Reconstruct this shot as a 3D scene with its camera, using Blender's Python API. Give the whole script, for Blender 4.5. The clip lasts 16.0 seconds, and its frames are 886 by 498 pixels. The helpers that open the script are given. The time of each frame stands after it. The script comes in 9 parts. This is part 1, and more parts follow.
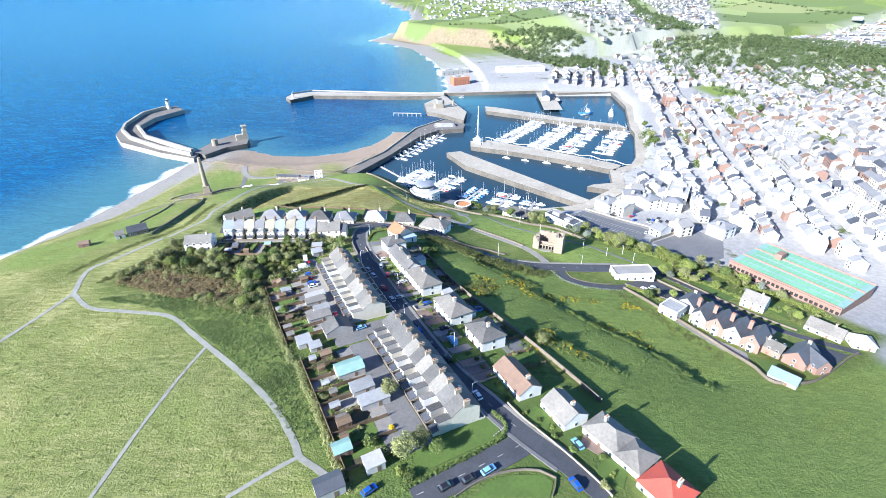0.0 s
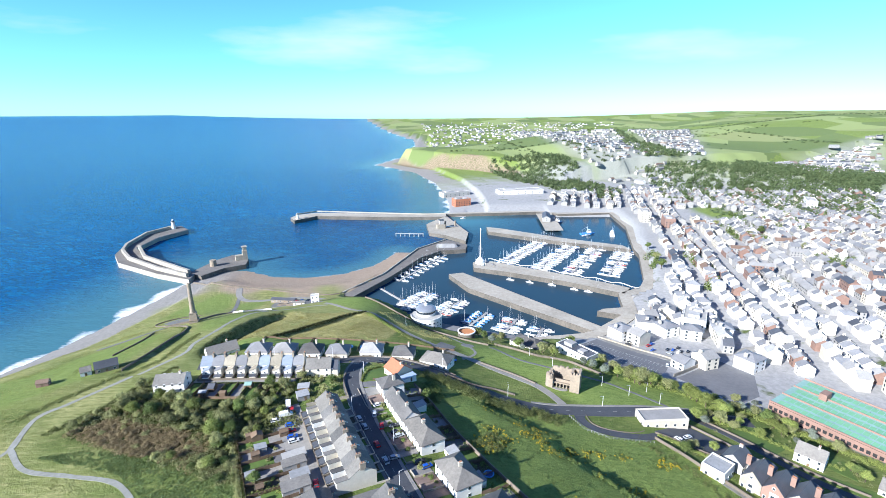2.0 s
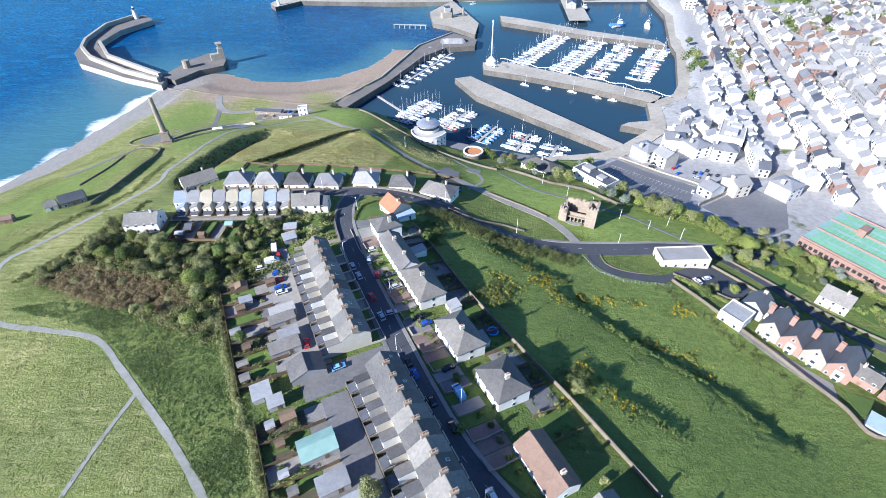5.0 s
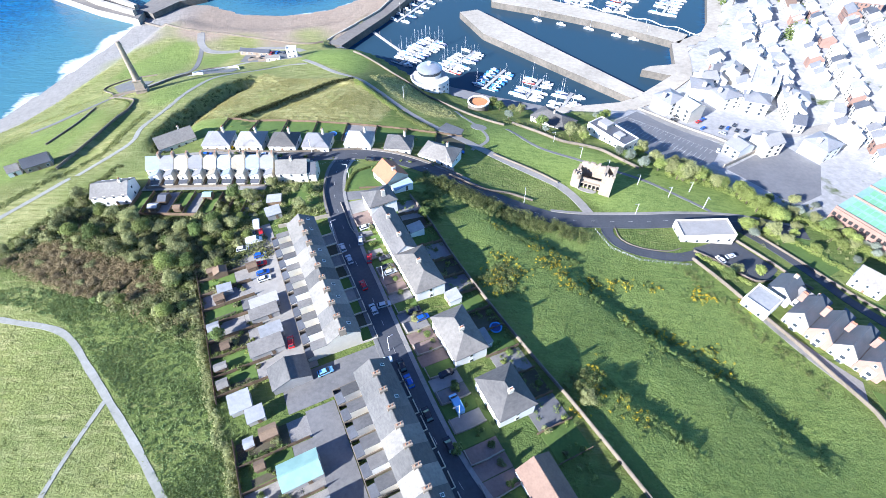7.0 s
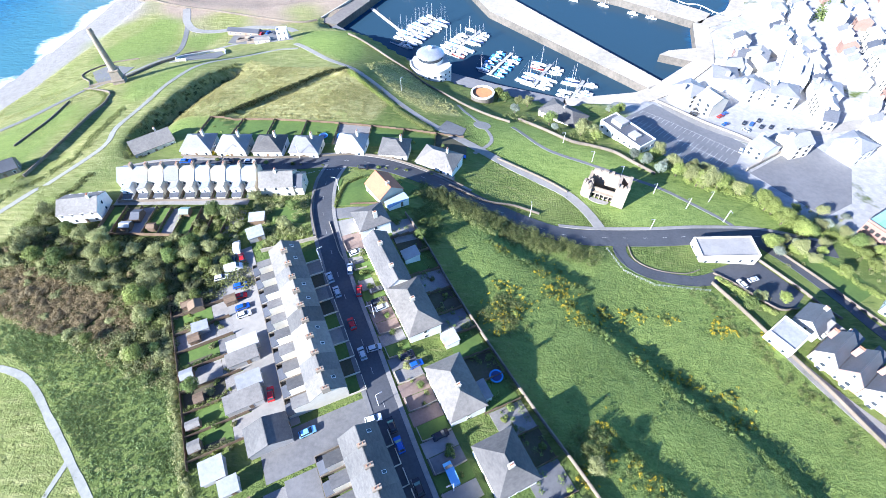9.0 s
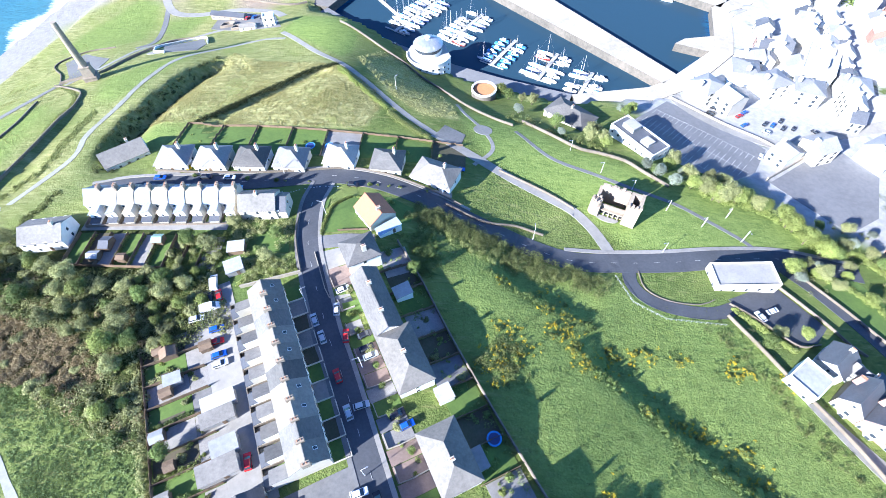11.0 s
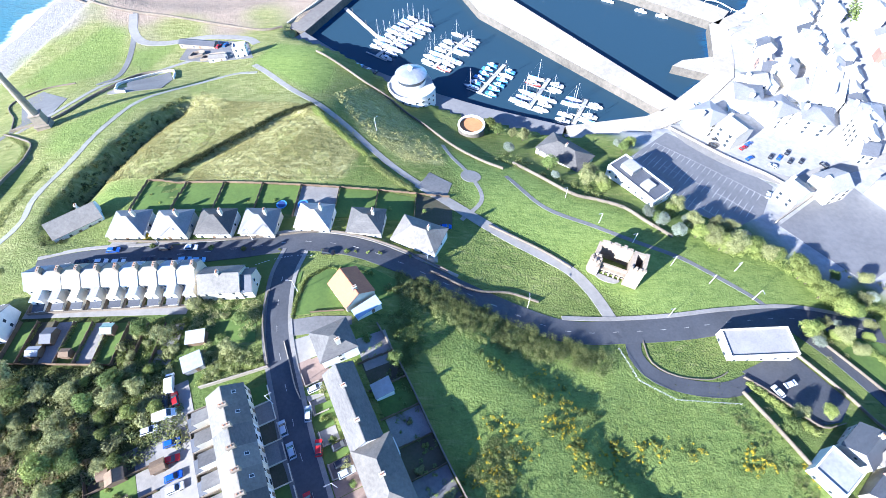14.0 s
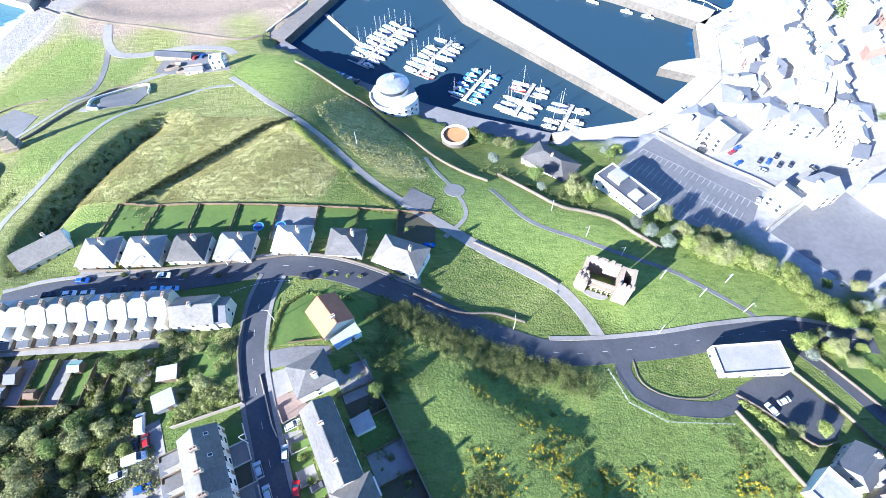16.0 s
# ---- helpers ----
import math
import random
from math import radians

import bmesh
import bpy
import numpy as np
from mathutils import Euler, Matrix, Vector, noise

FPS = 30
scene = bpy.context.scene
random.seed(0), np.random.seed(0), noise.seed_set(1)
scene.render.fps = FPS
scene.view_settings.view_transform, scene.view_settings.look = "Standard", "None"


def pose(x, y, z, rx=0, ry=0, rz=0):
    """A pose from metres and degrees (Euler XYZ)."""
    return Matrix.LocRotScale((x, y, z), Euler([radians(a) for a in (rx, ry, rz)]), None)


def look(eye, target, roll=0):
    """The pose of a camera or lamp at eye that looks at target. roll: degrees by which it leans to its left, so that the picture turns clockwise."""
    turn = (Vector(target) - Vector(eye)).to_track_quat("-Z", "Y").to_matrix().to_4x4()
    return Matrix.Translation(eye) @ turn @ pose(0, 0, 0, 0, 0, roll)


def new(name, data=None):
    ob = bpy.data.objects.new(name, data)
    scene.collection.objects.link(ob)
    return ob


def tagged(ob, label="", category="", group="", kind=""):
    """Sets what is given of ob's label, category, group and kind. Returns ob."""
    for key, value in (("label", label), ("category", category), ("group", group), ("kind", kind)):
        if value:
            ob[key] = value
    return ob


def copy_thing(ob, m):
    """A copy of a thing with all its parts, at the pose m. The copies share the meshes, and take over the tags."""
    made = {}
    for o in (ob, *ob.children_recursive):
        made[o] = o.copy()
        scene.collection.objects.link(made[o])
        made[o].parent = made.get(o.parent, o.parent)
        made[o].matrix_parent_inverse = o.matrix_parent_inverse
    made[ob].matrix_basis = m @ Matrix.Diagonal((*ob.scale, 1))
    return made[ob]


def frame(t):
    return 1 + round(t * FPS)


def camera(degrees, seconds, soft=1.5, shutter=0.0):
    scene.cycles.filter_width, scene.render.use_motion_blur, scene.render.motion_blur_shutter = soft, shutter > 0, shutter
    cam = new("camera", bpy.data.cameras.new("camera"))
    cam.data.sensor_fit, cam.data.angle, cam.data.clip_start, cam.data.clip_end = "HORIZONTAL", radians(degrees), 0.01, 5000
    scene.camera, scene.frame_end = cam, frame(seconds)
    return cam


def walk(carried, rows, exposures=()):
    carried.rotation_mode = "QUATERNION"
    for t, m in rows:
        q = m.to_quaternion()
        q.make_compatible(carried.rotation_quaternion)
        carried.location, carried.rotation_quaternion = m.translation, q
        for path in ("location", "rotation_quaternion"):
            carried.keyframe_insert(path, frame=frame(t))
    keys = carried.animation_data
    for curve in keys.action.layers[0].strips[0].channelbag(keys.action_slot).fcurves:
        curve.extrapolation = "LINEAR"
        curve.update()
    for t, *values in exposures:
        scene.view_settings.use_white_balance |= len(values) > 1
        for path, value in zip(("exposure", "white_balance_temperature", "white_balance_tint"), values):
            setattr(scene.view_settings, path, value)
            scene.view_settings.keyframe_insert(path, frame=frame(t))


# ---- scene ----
cam = camera(85.7, 16.0, soft=0.8)
PATH = [
    (0, (-0.827, 0.618, 167.831), (-0.831, 2.359, 166.845), -0.5),
    (0.5, (-0.867, 6.686, 167.908), (-0.876, 8.427, 166.922), -0.5),
    (1, (-0.91, 12.731, 168.165), (-0.921, 14.47, 167.177), -0.6),
    (1.5, (-1.207, 19.104, 168.755), (-1.217, 20.905, 167.884), -0.5),
    (2, (-1.581, 24.108, 168.614), (-1.587, 26.03, 168.062), -0.4),
    (2.5, (-1.9, 29.522, 168.285), (-1.906, 31.452, 167.76), -0.4),
    (3, (-2.083, 35.192, 167.773), (-2.092, 37.114, 167.221), -0.4),
    (3.5, (-1.39, 41.588, 167.403), (-1.412, 43.326, 166.414), -0.7),
    (3.7, (-1.079, 44.166, 167.383), (-1.106, 45.786, 166.21), -0.8),
    (5.8, (0.538, 71.195, 166.856), (0.496, 72.72, 165.563), -0.8),
    (6, (0.691, 73.655, 166.856), (0.646, 75.18, 165.562), -0.8),
    (6.5, (1.132, 79.481, 166.884), (1.081, 81.006, 165.591), -0.9),
    (7, (1.383, 84.807, 166.952), (1.33, 86.15, 165.471), -1.1),
    (7.5, (1.532, 91.434, 167.266), (1.478, 92.69, 165.711), -1.1),
    (8, (1.887, 97.68, 167.759), (1.83, 98.926, 166.196), -1.1),
    (8.5, (2.29, 103.682, 168.401), (2.229, 104.923, 166.834), -1.2),
    (9, (2.768, 109.521, 168.876), (2.701, 110.758, 167.306), -1.3),
    (11.3, (3.973, 137.167, 170.508), (3.901, 138.296, 168.859), -1.4),
    (11.5, (4.164, 139.377, 170.531), (4.087, 140.507, 168.883), -1.4),
    (12, (4.76, 144.911, 170.685), (4.677, 146.042, 169.038), -1.6),
    (12.5, (5.311, 150.32, 170.976), (5.237, 151.449, 169.327), -1.8),
    (13, (5.484, 155.252, 171.251), (5.427, 156.378, 169.599), -1.9),
    (13.5, (5.613, 159.684, 171.475), (5.559, 160.806, 169.821), -1.9),
    (14, (5.935, 163.405, 171.739), (5.888, 164.522, 170.081), -1.9),
    (14.5, (6.616, 166.46, 171.802), (6.57, 167.574, 170.142), -1.9),
    (15, (7.562, 168.986, 171.815), (7.516, 170.098, 170.153), -2.0),
    (15.5, (8.809, 170.878, 171.831), (8.766, 171.987, 170.167), -2.3),
    (16, (10.09, 172.58, 171.933), (10.063, 173.686, 170.267), -2.5),
]
walk(cam, [(t, look(eye, target, roll)) for t, eye, target, roll in PATH], exposures=[(t, s + 0.11, k, 11 if t < 3 else 14) for t, s, k in ((0.0, 1.52, 5700), (1.3, 1.42, 5700), (2.2, 1.15, 5700), (3.0, 0.9, 5700), (3.5, 0.6, 5600), (3.9, 0.7, 5600), (6.0, 1.58, 5600), (7.2, 1.72, 5550), (9.0, 1.92, 5500), (12.0, 2.02, 5450), (16.0, 2.02, 5450))])

# ---- light ----
SUN_AZ, SUN_EL = 219.0, 26.5          # degrees anticlockwise from +x, and above the horizon
world = bpy.data.worlds.new("sky")
scene.world = world
world.use_nodes = True
wn, wl = world.node_tree.nodes, world.node_tree.links
wn.clear()
sky = wn.new("ShaderNodeTexSky")
sky.sky_type = "NISHITA"
sky.sun_disc = False
sky.sun_elevation, sky.sun_rotation = radians(SUN_EL), radians(90 - SUN_AZ)
sky.altitude, sky.air_density, sky.dust_density, sky.ozone_density = 100, 1.0, 0.1, 3.0
w_co = wn.new("ShaderNodeTexCoord")
w_map = wn.new("ShaderNodeMapping")
w_map.inputs["Scale"].default_value = (1.0, 1.0, 5.0)
w_noise = wn.new("ShaderNodeTexNoise")
w_noise.inputs["Scale"].default_value, w_noise.inputs["Detail"].default_value = 1.7, 7
w_ramp = wn.new("ShaderNodeValToRGB")
w_ramp.color_ramp.elements[0].position, w_ramp.color_ramp.elements[1].position = 0.60, 0.86
w_mix = wn.new("ShaderNodeMix")
w_mix.data_type = "RGBA"
w_mix.inputs[7].default_value = (7.5, 7.9, 8.2, 1)
w_bg, w_out = wn.new("ShaderNodeBackground"), wn.new("ShaderNodeOutputWorld")
w_bg.inputs["Strength"].default_value = 0.057
wl.new(w_co.outputs["Generated"], w_map.inputs[0])
wl.new(w_map.outputs[0], w_noise.inputs["Vector"])
wl.new(w_noise.outputs["Fac"], w_ramp.inputs[0])
wl.new(w_ramp.outputs[0], w_mix.inputs[0])
w_tint = wn.new("ShaderNodeMix")
w_tint.data_type, w_tint.blend_type = "RGBA", "MULTIPLY"
w_tint.inputs[0].default_value = 1.0
w_sep, w_rise = wn.new("ShaderNodeSeparateXYZ"), wn.new("ShaderNodeMapRange")
w_rise.interpolation_type = "SMOOTHSTEP"
w_rise.inputs["From Min"].default_value, w_rise.inputs["From Max"].default_value = 0.12, 0.75
w_air = wn.new("ShaderNodeMix")
w_air.data_type = "RGBA"
w_air.inputs[6].default_value, w_air.inputs[7].default_value = (0.82, 1.48, 1.62, 1), (0.84, 0.84, 1.22, 1)
wl.new(w_co.outputs["Generated"], w_sep.inputs[0])
wl.new(w_sep.outputs[2], w_rise.inputs[0])
wl.new(w_rise.outputs[0], w_air.inputs[0])
wl.new(w_air.outputs[2], w_tint.inputs[7])
wl.new(sky.outputs[0], w_tint.inputs[6])
wl.new(w_tint.outputs[2], w_mix.inputs[6])
wl.new(w_mix.outputs[2], w_bg.inputs[0])
wl.new(w_bg.outputs[0], w_out.inputs[0])

sun_lamp = new("sun", bpy.data.lights.new("sun", "SUN"))
sun_lamp.data.energy, sun_lamp.data.angle, sun_lamp.data.color = 5.0, radians(0.55), (1.0, 0.94, 0.84)
_a, _e = radians(SUN_AZ), radians(SUN_EL)
sun_lamp.matrix_world = look((0, 0, 400), (-math.cos(_a) * math.cos(_e) * 100, -math.sin(_a) * math.cos(_e) * 100, 400 - math.sin(_e) * 100))


# ---- materials ----
def mat(name, col, col2=None, rough=0.85, scale=1.0, bump=0.0, rnd=0.0, metal=0.0, spec=0.3, stretch=None):
    """A surface whose colour wanders between col and col2 at a fine and a coarse scale."""
    m = bpy.data.materials.new(name)
    m.use_nodes = True
    n, l = m.node_tree.nodes, m.node_tree.links
    b = n["Principled BSDF"]
    col2 = col2 or tuple(c * 0.72 for c in col)
    geo = n.new("ShaderNodeNewGeometry")
    vec = geo.outputs["Position"]
    if stretch:
        mp = n.new("ShaderNodeMapping")
        mp.inputs["Scale"].default_value = stretch
        l.new(vec, mp.inputs[0])
        vec = mp.outputs[0]
    facs = []
    for s, d in ((scale, 5), (scale * 0.09, 3)):
        t = n.new("ShaderNodeTexNoise")
        t.inputs["Scale"].default_value, t.inputs["Detail"].default_value, t.inputs["Roughness"].default_value = s, d, 0.65
        l.new(vec, t.inputs["Vector"])
        facs.append(t)
    add = n.new("ShaderNodeMath")
    add.operation = "ADD"
    l.new(facs[0].outputs["Fac"], add.inputs[0])
    l.new(facs[1].outputs["Fac"], add.inputs[1])
    rng = n.new("ShaderNodeMapRange")
    rng.inputs["From Min"].default_value, rng.inputs["From Max"].default_value = 0.72, 1.28
    l.new(add.outputs[0], rng.inputs[0])
    mix = n.new("ShaderNodeMix")
    mix.data_type = "RGBA"
    mix.inputs[6].default_value, mix.inputs[7].default_value = (*col, 1), (*col2, 1)
    l.new(rng.outputs[0], mix.inputs[0])
    out = mix.outputs[2]
    if rnd:
        info = n.new("ShaderNodeObjectInfo")
        r2 = n.new("ShaderNodeMapRange")
        r2.inputs["To Min"].default_value, r2.inputs["To Max"].default_value = 1 - rnd, 1 + rnd * 0.6
        l.new(info.outputs["Random"], r2.inputs[0])
        hs = n.new("ShaderNodeHueSaturation")
        l.new(r2.outputs[0], hs.inputs["Value"])
        l.new(out, hs.inputs["Color"])
        out = hs.outputs[0]
    l.new(out, b.inputs["Base Color"])
    b.inputs["Roughness"].default_value, b.inputs["Metallic"].default_value = rough, metal
    b.inputs["Specular IOR Level"].default_value = spec
    if bump:
        bp = n.new("ShaderNodeBump")
        bp.inputs["Strength"].default_value, bp.inputs["Distance"].default_value = min(1, bump), bump
        l.new(facs[0].outputs["Fac"], bp.inputs["Height"])
        l.new(bp.outputs[0], b.inputs["Normal"])
    return m


M = dict(
    asphalt=mat("asphalt", (0.082, 0.086, 0.096), (0.056, 0.059, 0.066), 0.9, 1.3, 0.02),
    asphalt_old=mat("asphalt_old", (0.195, 0.19, 0.182), (0.125, 0.123, 0.12), 0.9, 0.9, 0.02),
    paving=mat("paving", (0.30, 0.28, 0.25), (0.20, 0.19, 0.17), 0.9, 1.0, 0.02),
    path=mat("path", (0.31, 0.305, 0.27), (0.20, 0.20, 0.17), 0.95, 0.8, 0.03),
    line=mat("line", (0.55, 0.55, 0.52), (0.30, 0.30, 0.29), 0.8, 2.0),
    slate=mat("slate", (0.150, 0.143, 0.134), (0.085, 0.083, 0.081), 0.7, 1.1, 0.06, 0.25, spec=0.2, stretch=(1, 1, 3)),
    slate_blue=mat("slate_blue", (0.27, 0.31, 0.36), (0.19, 0.22, 0.26), 0.6, 1.6, 0.05, 0.12, stretch=(1, 1, 3)),
    tile_sand=mat("tile_sand", (0.36, 0.32, 0.24), (0.26, 0.23, 0.175), 0.8, 1.6, 0.05, 0.12),
    slate_dark=mat("slate_dark", (0.10, 0.105, 0.12), (0.065, 0.07, 0.08), 0.5, 1.6, 0.05, 0.2, stretch=(1, 1, 3)),
    tile_brown=mat("tile_brown", (0.22, 0.15, 0.11), (0.15, 0.10, 0.075), 0.8, 2.0, 0.05, 0.12),
    tile_orange=mat("tile_orange", (0.42, 0.17, 0.09), (0.30, 0.12, 0.07), 0.8, 2.0, 0.05),
    tile_red=mat("tile_red", (0.45, 0.09, 0.06), (0.33, 0.07, 0.05), 0.8, 2.0, 0.05),
    tile_grey=mat("tile_grey", (0.235, 0.220, 0.195), (0.14, 0.132, 0.12), 0.85, 1.2, 0.06, 0.22, spec=0.2),
    # Slate and tile for town and hilltop, paled for sun and glare.
    slate_town_lit=mat("slate_town_lit", (0.27, 0.27, 0.275), (0.19, 0.19, 0.195), 0.6, 1.6, 0.05, 0.25, stretch=(1, 1, 3)),
    tile_town_lit=mat("tile_town_lit", (0.36, 0.35, 0.335), (0.26, 0.253, 0.242), 0.8, 1.8, 0.05, 0.2),
    sheet_pale=mat("sheet_pale", (0.34, 0.345, 0.345), (0.22, 0.225, 0.225), 0.7, 0.8, 0.02, 0.2),
    # Pier tops in a darker tone, standing for the outer wall's shade.
    walk=mat("pier_walk_shade", (0.20, 0.185, 0.165), (0.12, 0.11, 0.10), 0.95, 0.4, 0.05),
    render_white=mat("render_white", (0.78, 0.77, 0.74), (0.66, 0.65, 0.61), 0.85, 0.8, 0.01, 0.08),
    render_cream=mat("render_cream", (0.62, 0.57, 0.47), (0.50, 0.46, 0.38), 0.88, 0.8, 0.01, 0.15),
    render_grey=mat("render_grey", (0.40, 0.39, 0.37), (0.30, 0.29, 0.28), 0.9, 0.9, 0.01, 0.2),
    brick=mat("brick", (0.30, 0.19, 0.15), (0.22, 0.14, 0.11), 0.9, 3.0, 0.02, 0.15),
    stone=mat("stone", (0.34, 0.28, 0.21), (0.20, 0.165, 0.13), 0.95, 0.9, 0.12, 0.1),
    stone_pale=mat("stone_pale", (0.38, 0.34, 0.27), (0.24, 0.21, 0.17), 0.95, 0.7, 0.08),
    stone_wall=mat("stone_wall", (0.215, 0.18, 0.14), (0.13, 0.11, 0.085), 0.95, 0.9, 0.12, 0.1),
    asphalt_bay=mat("asphalt_bay", (0.185, 0.185, 0.188), (0.135, 0.136, 0.14), 0.9, 0.5, 0.02),
    asphalt_pale=mat("asphalt_pale", (0.30, 0.285, 0.255), (0.21, 0.20, 0.18), 0.9, 0.5, 0.02),
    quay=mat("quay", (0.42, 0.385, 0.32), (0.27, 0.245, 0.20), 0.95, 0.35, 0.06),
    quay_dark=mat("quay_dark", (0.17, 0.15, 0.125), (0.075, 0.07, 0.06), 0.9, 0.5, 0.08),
    concrete=mat("concrete", (0.42, 0.41, 0.38), (0.31, 0.30, 0.28), 0.9, 0.7, 0.02),
    glass=mat("glass", (0.03, 0.04, 0.05), (0.05, 0.06, 0.07), 0.08, 1.0, spec=0.6),
    white=mat("white_paint", (0.80, 0.80, 0.79), (0.70, 0.70, 0.69), 0.4, 1.0, spec=0.5),
    black=mat("black_rubber", (0.02, 0.02, 0.02), (0.03, 0.03, 0.03), 0.8, 1.0),
    metal=mat("metal_grey", (0.45, 0.46, 0.47), (0.35, 0.36, 0.37), 0.4, 1.0, metal=0.8),
    lead=mat("dome_metal", (0.52, 0.54, 0.56), (0.40, 0.42, 0.44), 0.35, 0.8, metal=0.6),
    wood=mat("wood", (0.20, 0.14, 0.09), (0.13, 0.09, 0.06), 0.85, 2.0, 0.02, 0.25),
    pot=mat("clay_pot", (0.42, 0.20, 0.11), (0.30, 0.14, 0.08), 0.8, 2.0),
    green_roof=mat("green_sheet", (0.27, 0.41, 0.36), (0.19, 0.31, 0.27), 0.6, 0.4, 0.01),
    bay_green=mat("bay_green", (0.20, 0.42, 0.24), (0.15, 0.33, 0.19), 0.8, 0.6, 0.01),
    sheet_blue=mat("sheet_blue", (0.34, 0.42, 0.52), (0.26, 0.34, 0.44), 0.6, 0.8, 0.01),
    blue=mat("blue_sheet", (0.08, 0.28, 0.60), (0.06, 0.20, 0.45), 0.5, 1.0),
    soil=mat("soil", (0.095, 0.08, 0.055), (0.06, 0.062, 0.03), 0.95, 1.5, 0.05),
    lawn=mat("lawn", (0.110, 0.170, 0.036), (0.075, 0.120, 0.028), 0.95, 1.1, 0.05),
    terracotta=mat("terracotta_floor", (0.45, 0.20, 0.085), (0.34, 0.15, 0.065), 0.85, 0.9, 0.02),
    block=mat("block_paving", (0.25, 0.185, 0.15), (0.18, 0.13, 0.105), 0.9, 1.5, 0.02),
    gravel=mat("gravel", (0.28, 0.265, 0.24), (0.18, 0.17, 0.155), 0.95, 3.0, 0.03),
    navy=mat("navy_hull", (0.02, 0.04, 0.13), (0.03, 0.05, 0.15), 0.3, 1.0, spec=0.5),
    red=mat("red_hull", (0.45, 0.05, 0.03), (0.35, 0.04, 0.03), 0.4, 1.0, spec=0.5),
    deck=mat("deck_grey", (0.50, 0.49, 0.46), (0.38, 0.37, 0.35), 0.6, 1.5),
    sand=mat("sand", (0.36, 0.27, 0.19), (0.25, 0.18, 0.125), 0.95, 0.15, 0.05),
)


# ---- small geometry helpers ----
def part(name, bm, material, parent=None, label=""):
    """One bmesh as one mesh object under its parent. material: one, or a list for the faces' material indices."""
    me = bpy.data.meshes.new(name)
    bm.to_mesh(me)
    bm.free()
    for mm in (material if isinstance(material, (list, tuple)) else [material]):
        me.materials.append(mm)
    ob = new(name, me)
    if parent is not None:
        ob.parent = parent
    if label:
        ob["label"] = label
    return ob


def root(name, x, y, z, turn, label, category, group="", kind=""):
    ob = new(name)
    ob.empty_display_size = 0.5
    ob.matrix_world = pose(x, y, z, 0, 0, turn)
    return tagged(ob, label, category, group, kind)


def box(bm, x0, x1, y0, y1, z0, z1, mi=0):
    v = [bm.verts.new(p) for p in ((x0, y0, z0), (x1, y0, z0), (x1, y1, z0), (x0, y1, z0), (x0, y0, z1), (x1, y0, z1), (x1, y1, z1), (x0, y1, z1))]
    for f in ((0, 3, 2, 1), (4, 5, 6, 7), (0, 1, 5, 4), (1, 2, 6, 5), (2, 3, 7, 6), (3, 0, 4, 7)):
        bm.faces.new([v[i] for i in f]).material_index = mi


def prism(bm, poly, z0, z1, top=None, side=0, cap=0):
    """An upright prism over a polygon (x, y); top: the top ring where it differs."""
    area = sum(a[0] * b[1] - b[0] * a[1] for a, b in zip(poly, poly[1:] + poly[:1]))
    if area < 0:
        poly = poly[::-1]
        top = top[::-1] if top else None
    lo = [bm.verts.new((x, y, z0)) for x, y in poly]
    hi = [bm.verts.new((p[0], p[1], z1)) for p in (top or poly)]
    n = len(poly)
    for i in range(n):
        j = (i + 1) % n
        bm.faces.new((lo[i], lo[j], hi[j], hi[i])).material_index = side
    bm.faces.new(hi).material_index = cap
    bm.faces.new(lo[::-1])


def cyl(bm, x, y, z0, z1, r0, r1, n=12, mi=0):
    ring = [(math.cos(2 * math.pi * i / n), math.sin(2 * math.pi * i / n)) for i in range(n)]
    prism(bm, [(x + c * r0, y + s * r0) for c, s in ring], z0, z1, [(x + c * r1, y + s * r1) for c, s in ring], mi, mi)


def beam(bm, a, b, r, n=5):
    """A round bar from a to b."""
    a, b = Vector(a), Vector(b)
    q = (b - a).to_track_quat("Z", "Y").to_matrix()
    ra, rb = ([bm.verts.new(p + q @ Vector((math.cos(2 * math.pi * i / n) * r, math.sin(2 * math.pi * i / n) * r, 0))) for i in range(n)] for p in (a, b))
    for i in range(n):
        bm.faces.new((ra[i], ra[(i + 1) % n], rb[(i + 1) % n], rb[i]))
    bm.faces.new(rb)
    bm.faces.new(ra[::-1])


def slab(bm, corners, t, mi=0):
    """A plate of thickness t under the given corners (anticlockwise from above)."""
    top = [bm.verts.new(c) for c in corners]
    bot = [bm.verts.new((c[0], c[1], c[2] - t)) for c in corners]
    n = len(corners)
    bm.faces.new(top).material_index = mi
    bm.faces.new(bot[::-1]).material_index = mi
    for i in range(n):
        bm.faces.new((bot[i], bot[(i + 1) % n], top[(i + 1) % n], top[i])).material_index = mi


# ---- the lie of the land ----
# spot heights: x, y, z
HILL = [(-41,90,57),(-120,60,53),(-220,40,46),(-96,155,48.5),(-160,130,47),(0,50,57),(60,40,54),(16,104,53.5),(-20,155,50),(-23,222,46.3),
 (-60,222,46),(-110,236,46),(-130,255,44),(-172,250,42),(-60,170,48.5),(0,198,43),(34,145,47),(70,100,46),(11,208,41),(42,222,30.5),(50,230,27.5),(24,241,30.5),(-10,275,34)]
SLOPE = [(128,146,28),(110,158,27),(104,195,25.5),(61,202,29.5),(92,222,23),(160,215,16),(170,110,29),(230,90,28),(73,248,24.5),(53,252,25.5),
 (-53,330,35.5),(13,296,27),(-15,310,29),(-34,302,33.5),(-60,262,40),(-79,346,29),(-100,310,36),(-101,380,22),(-68,386,24),(-172,322,32.5),(-148,345,30),(-200,300,32),(-150,380,15)]
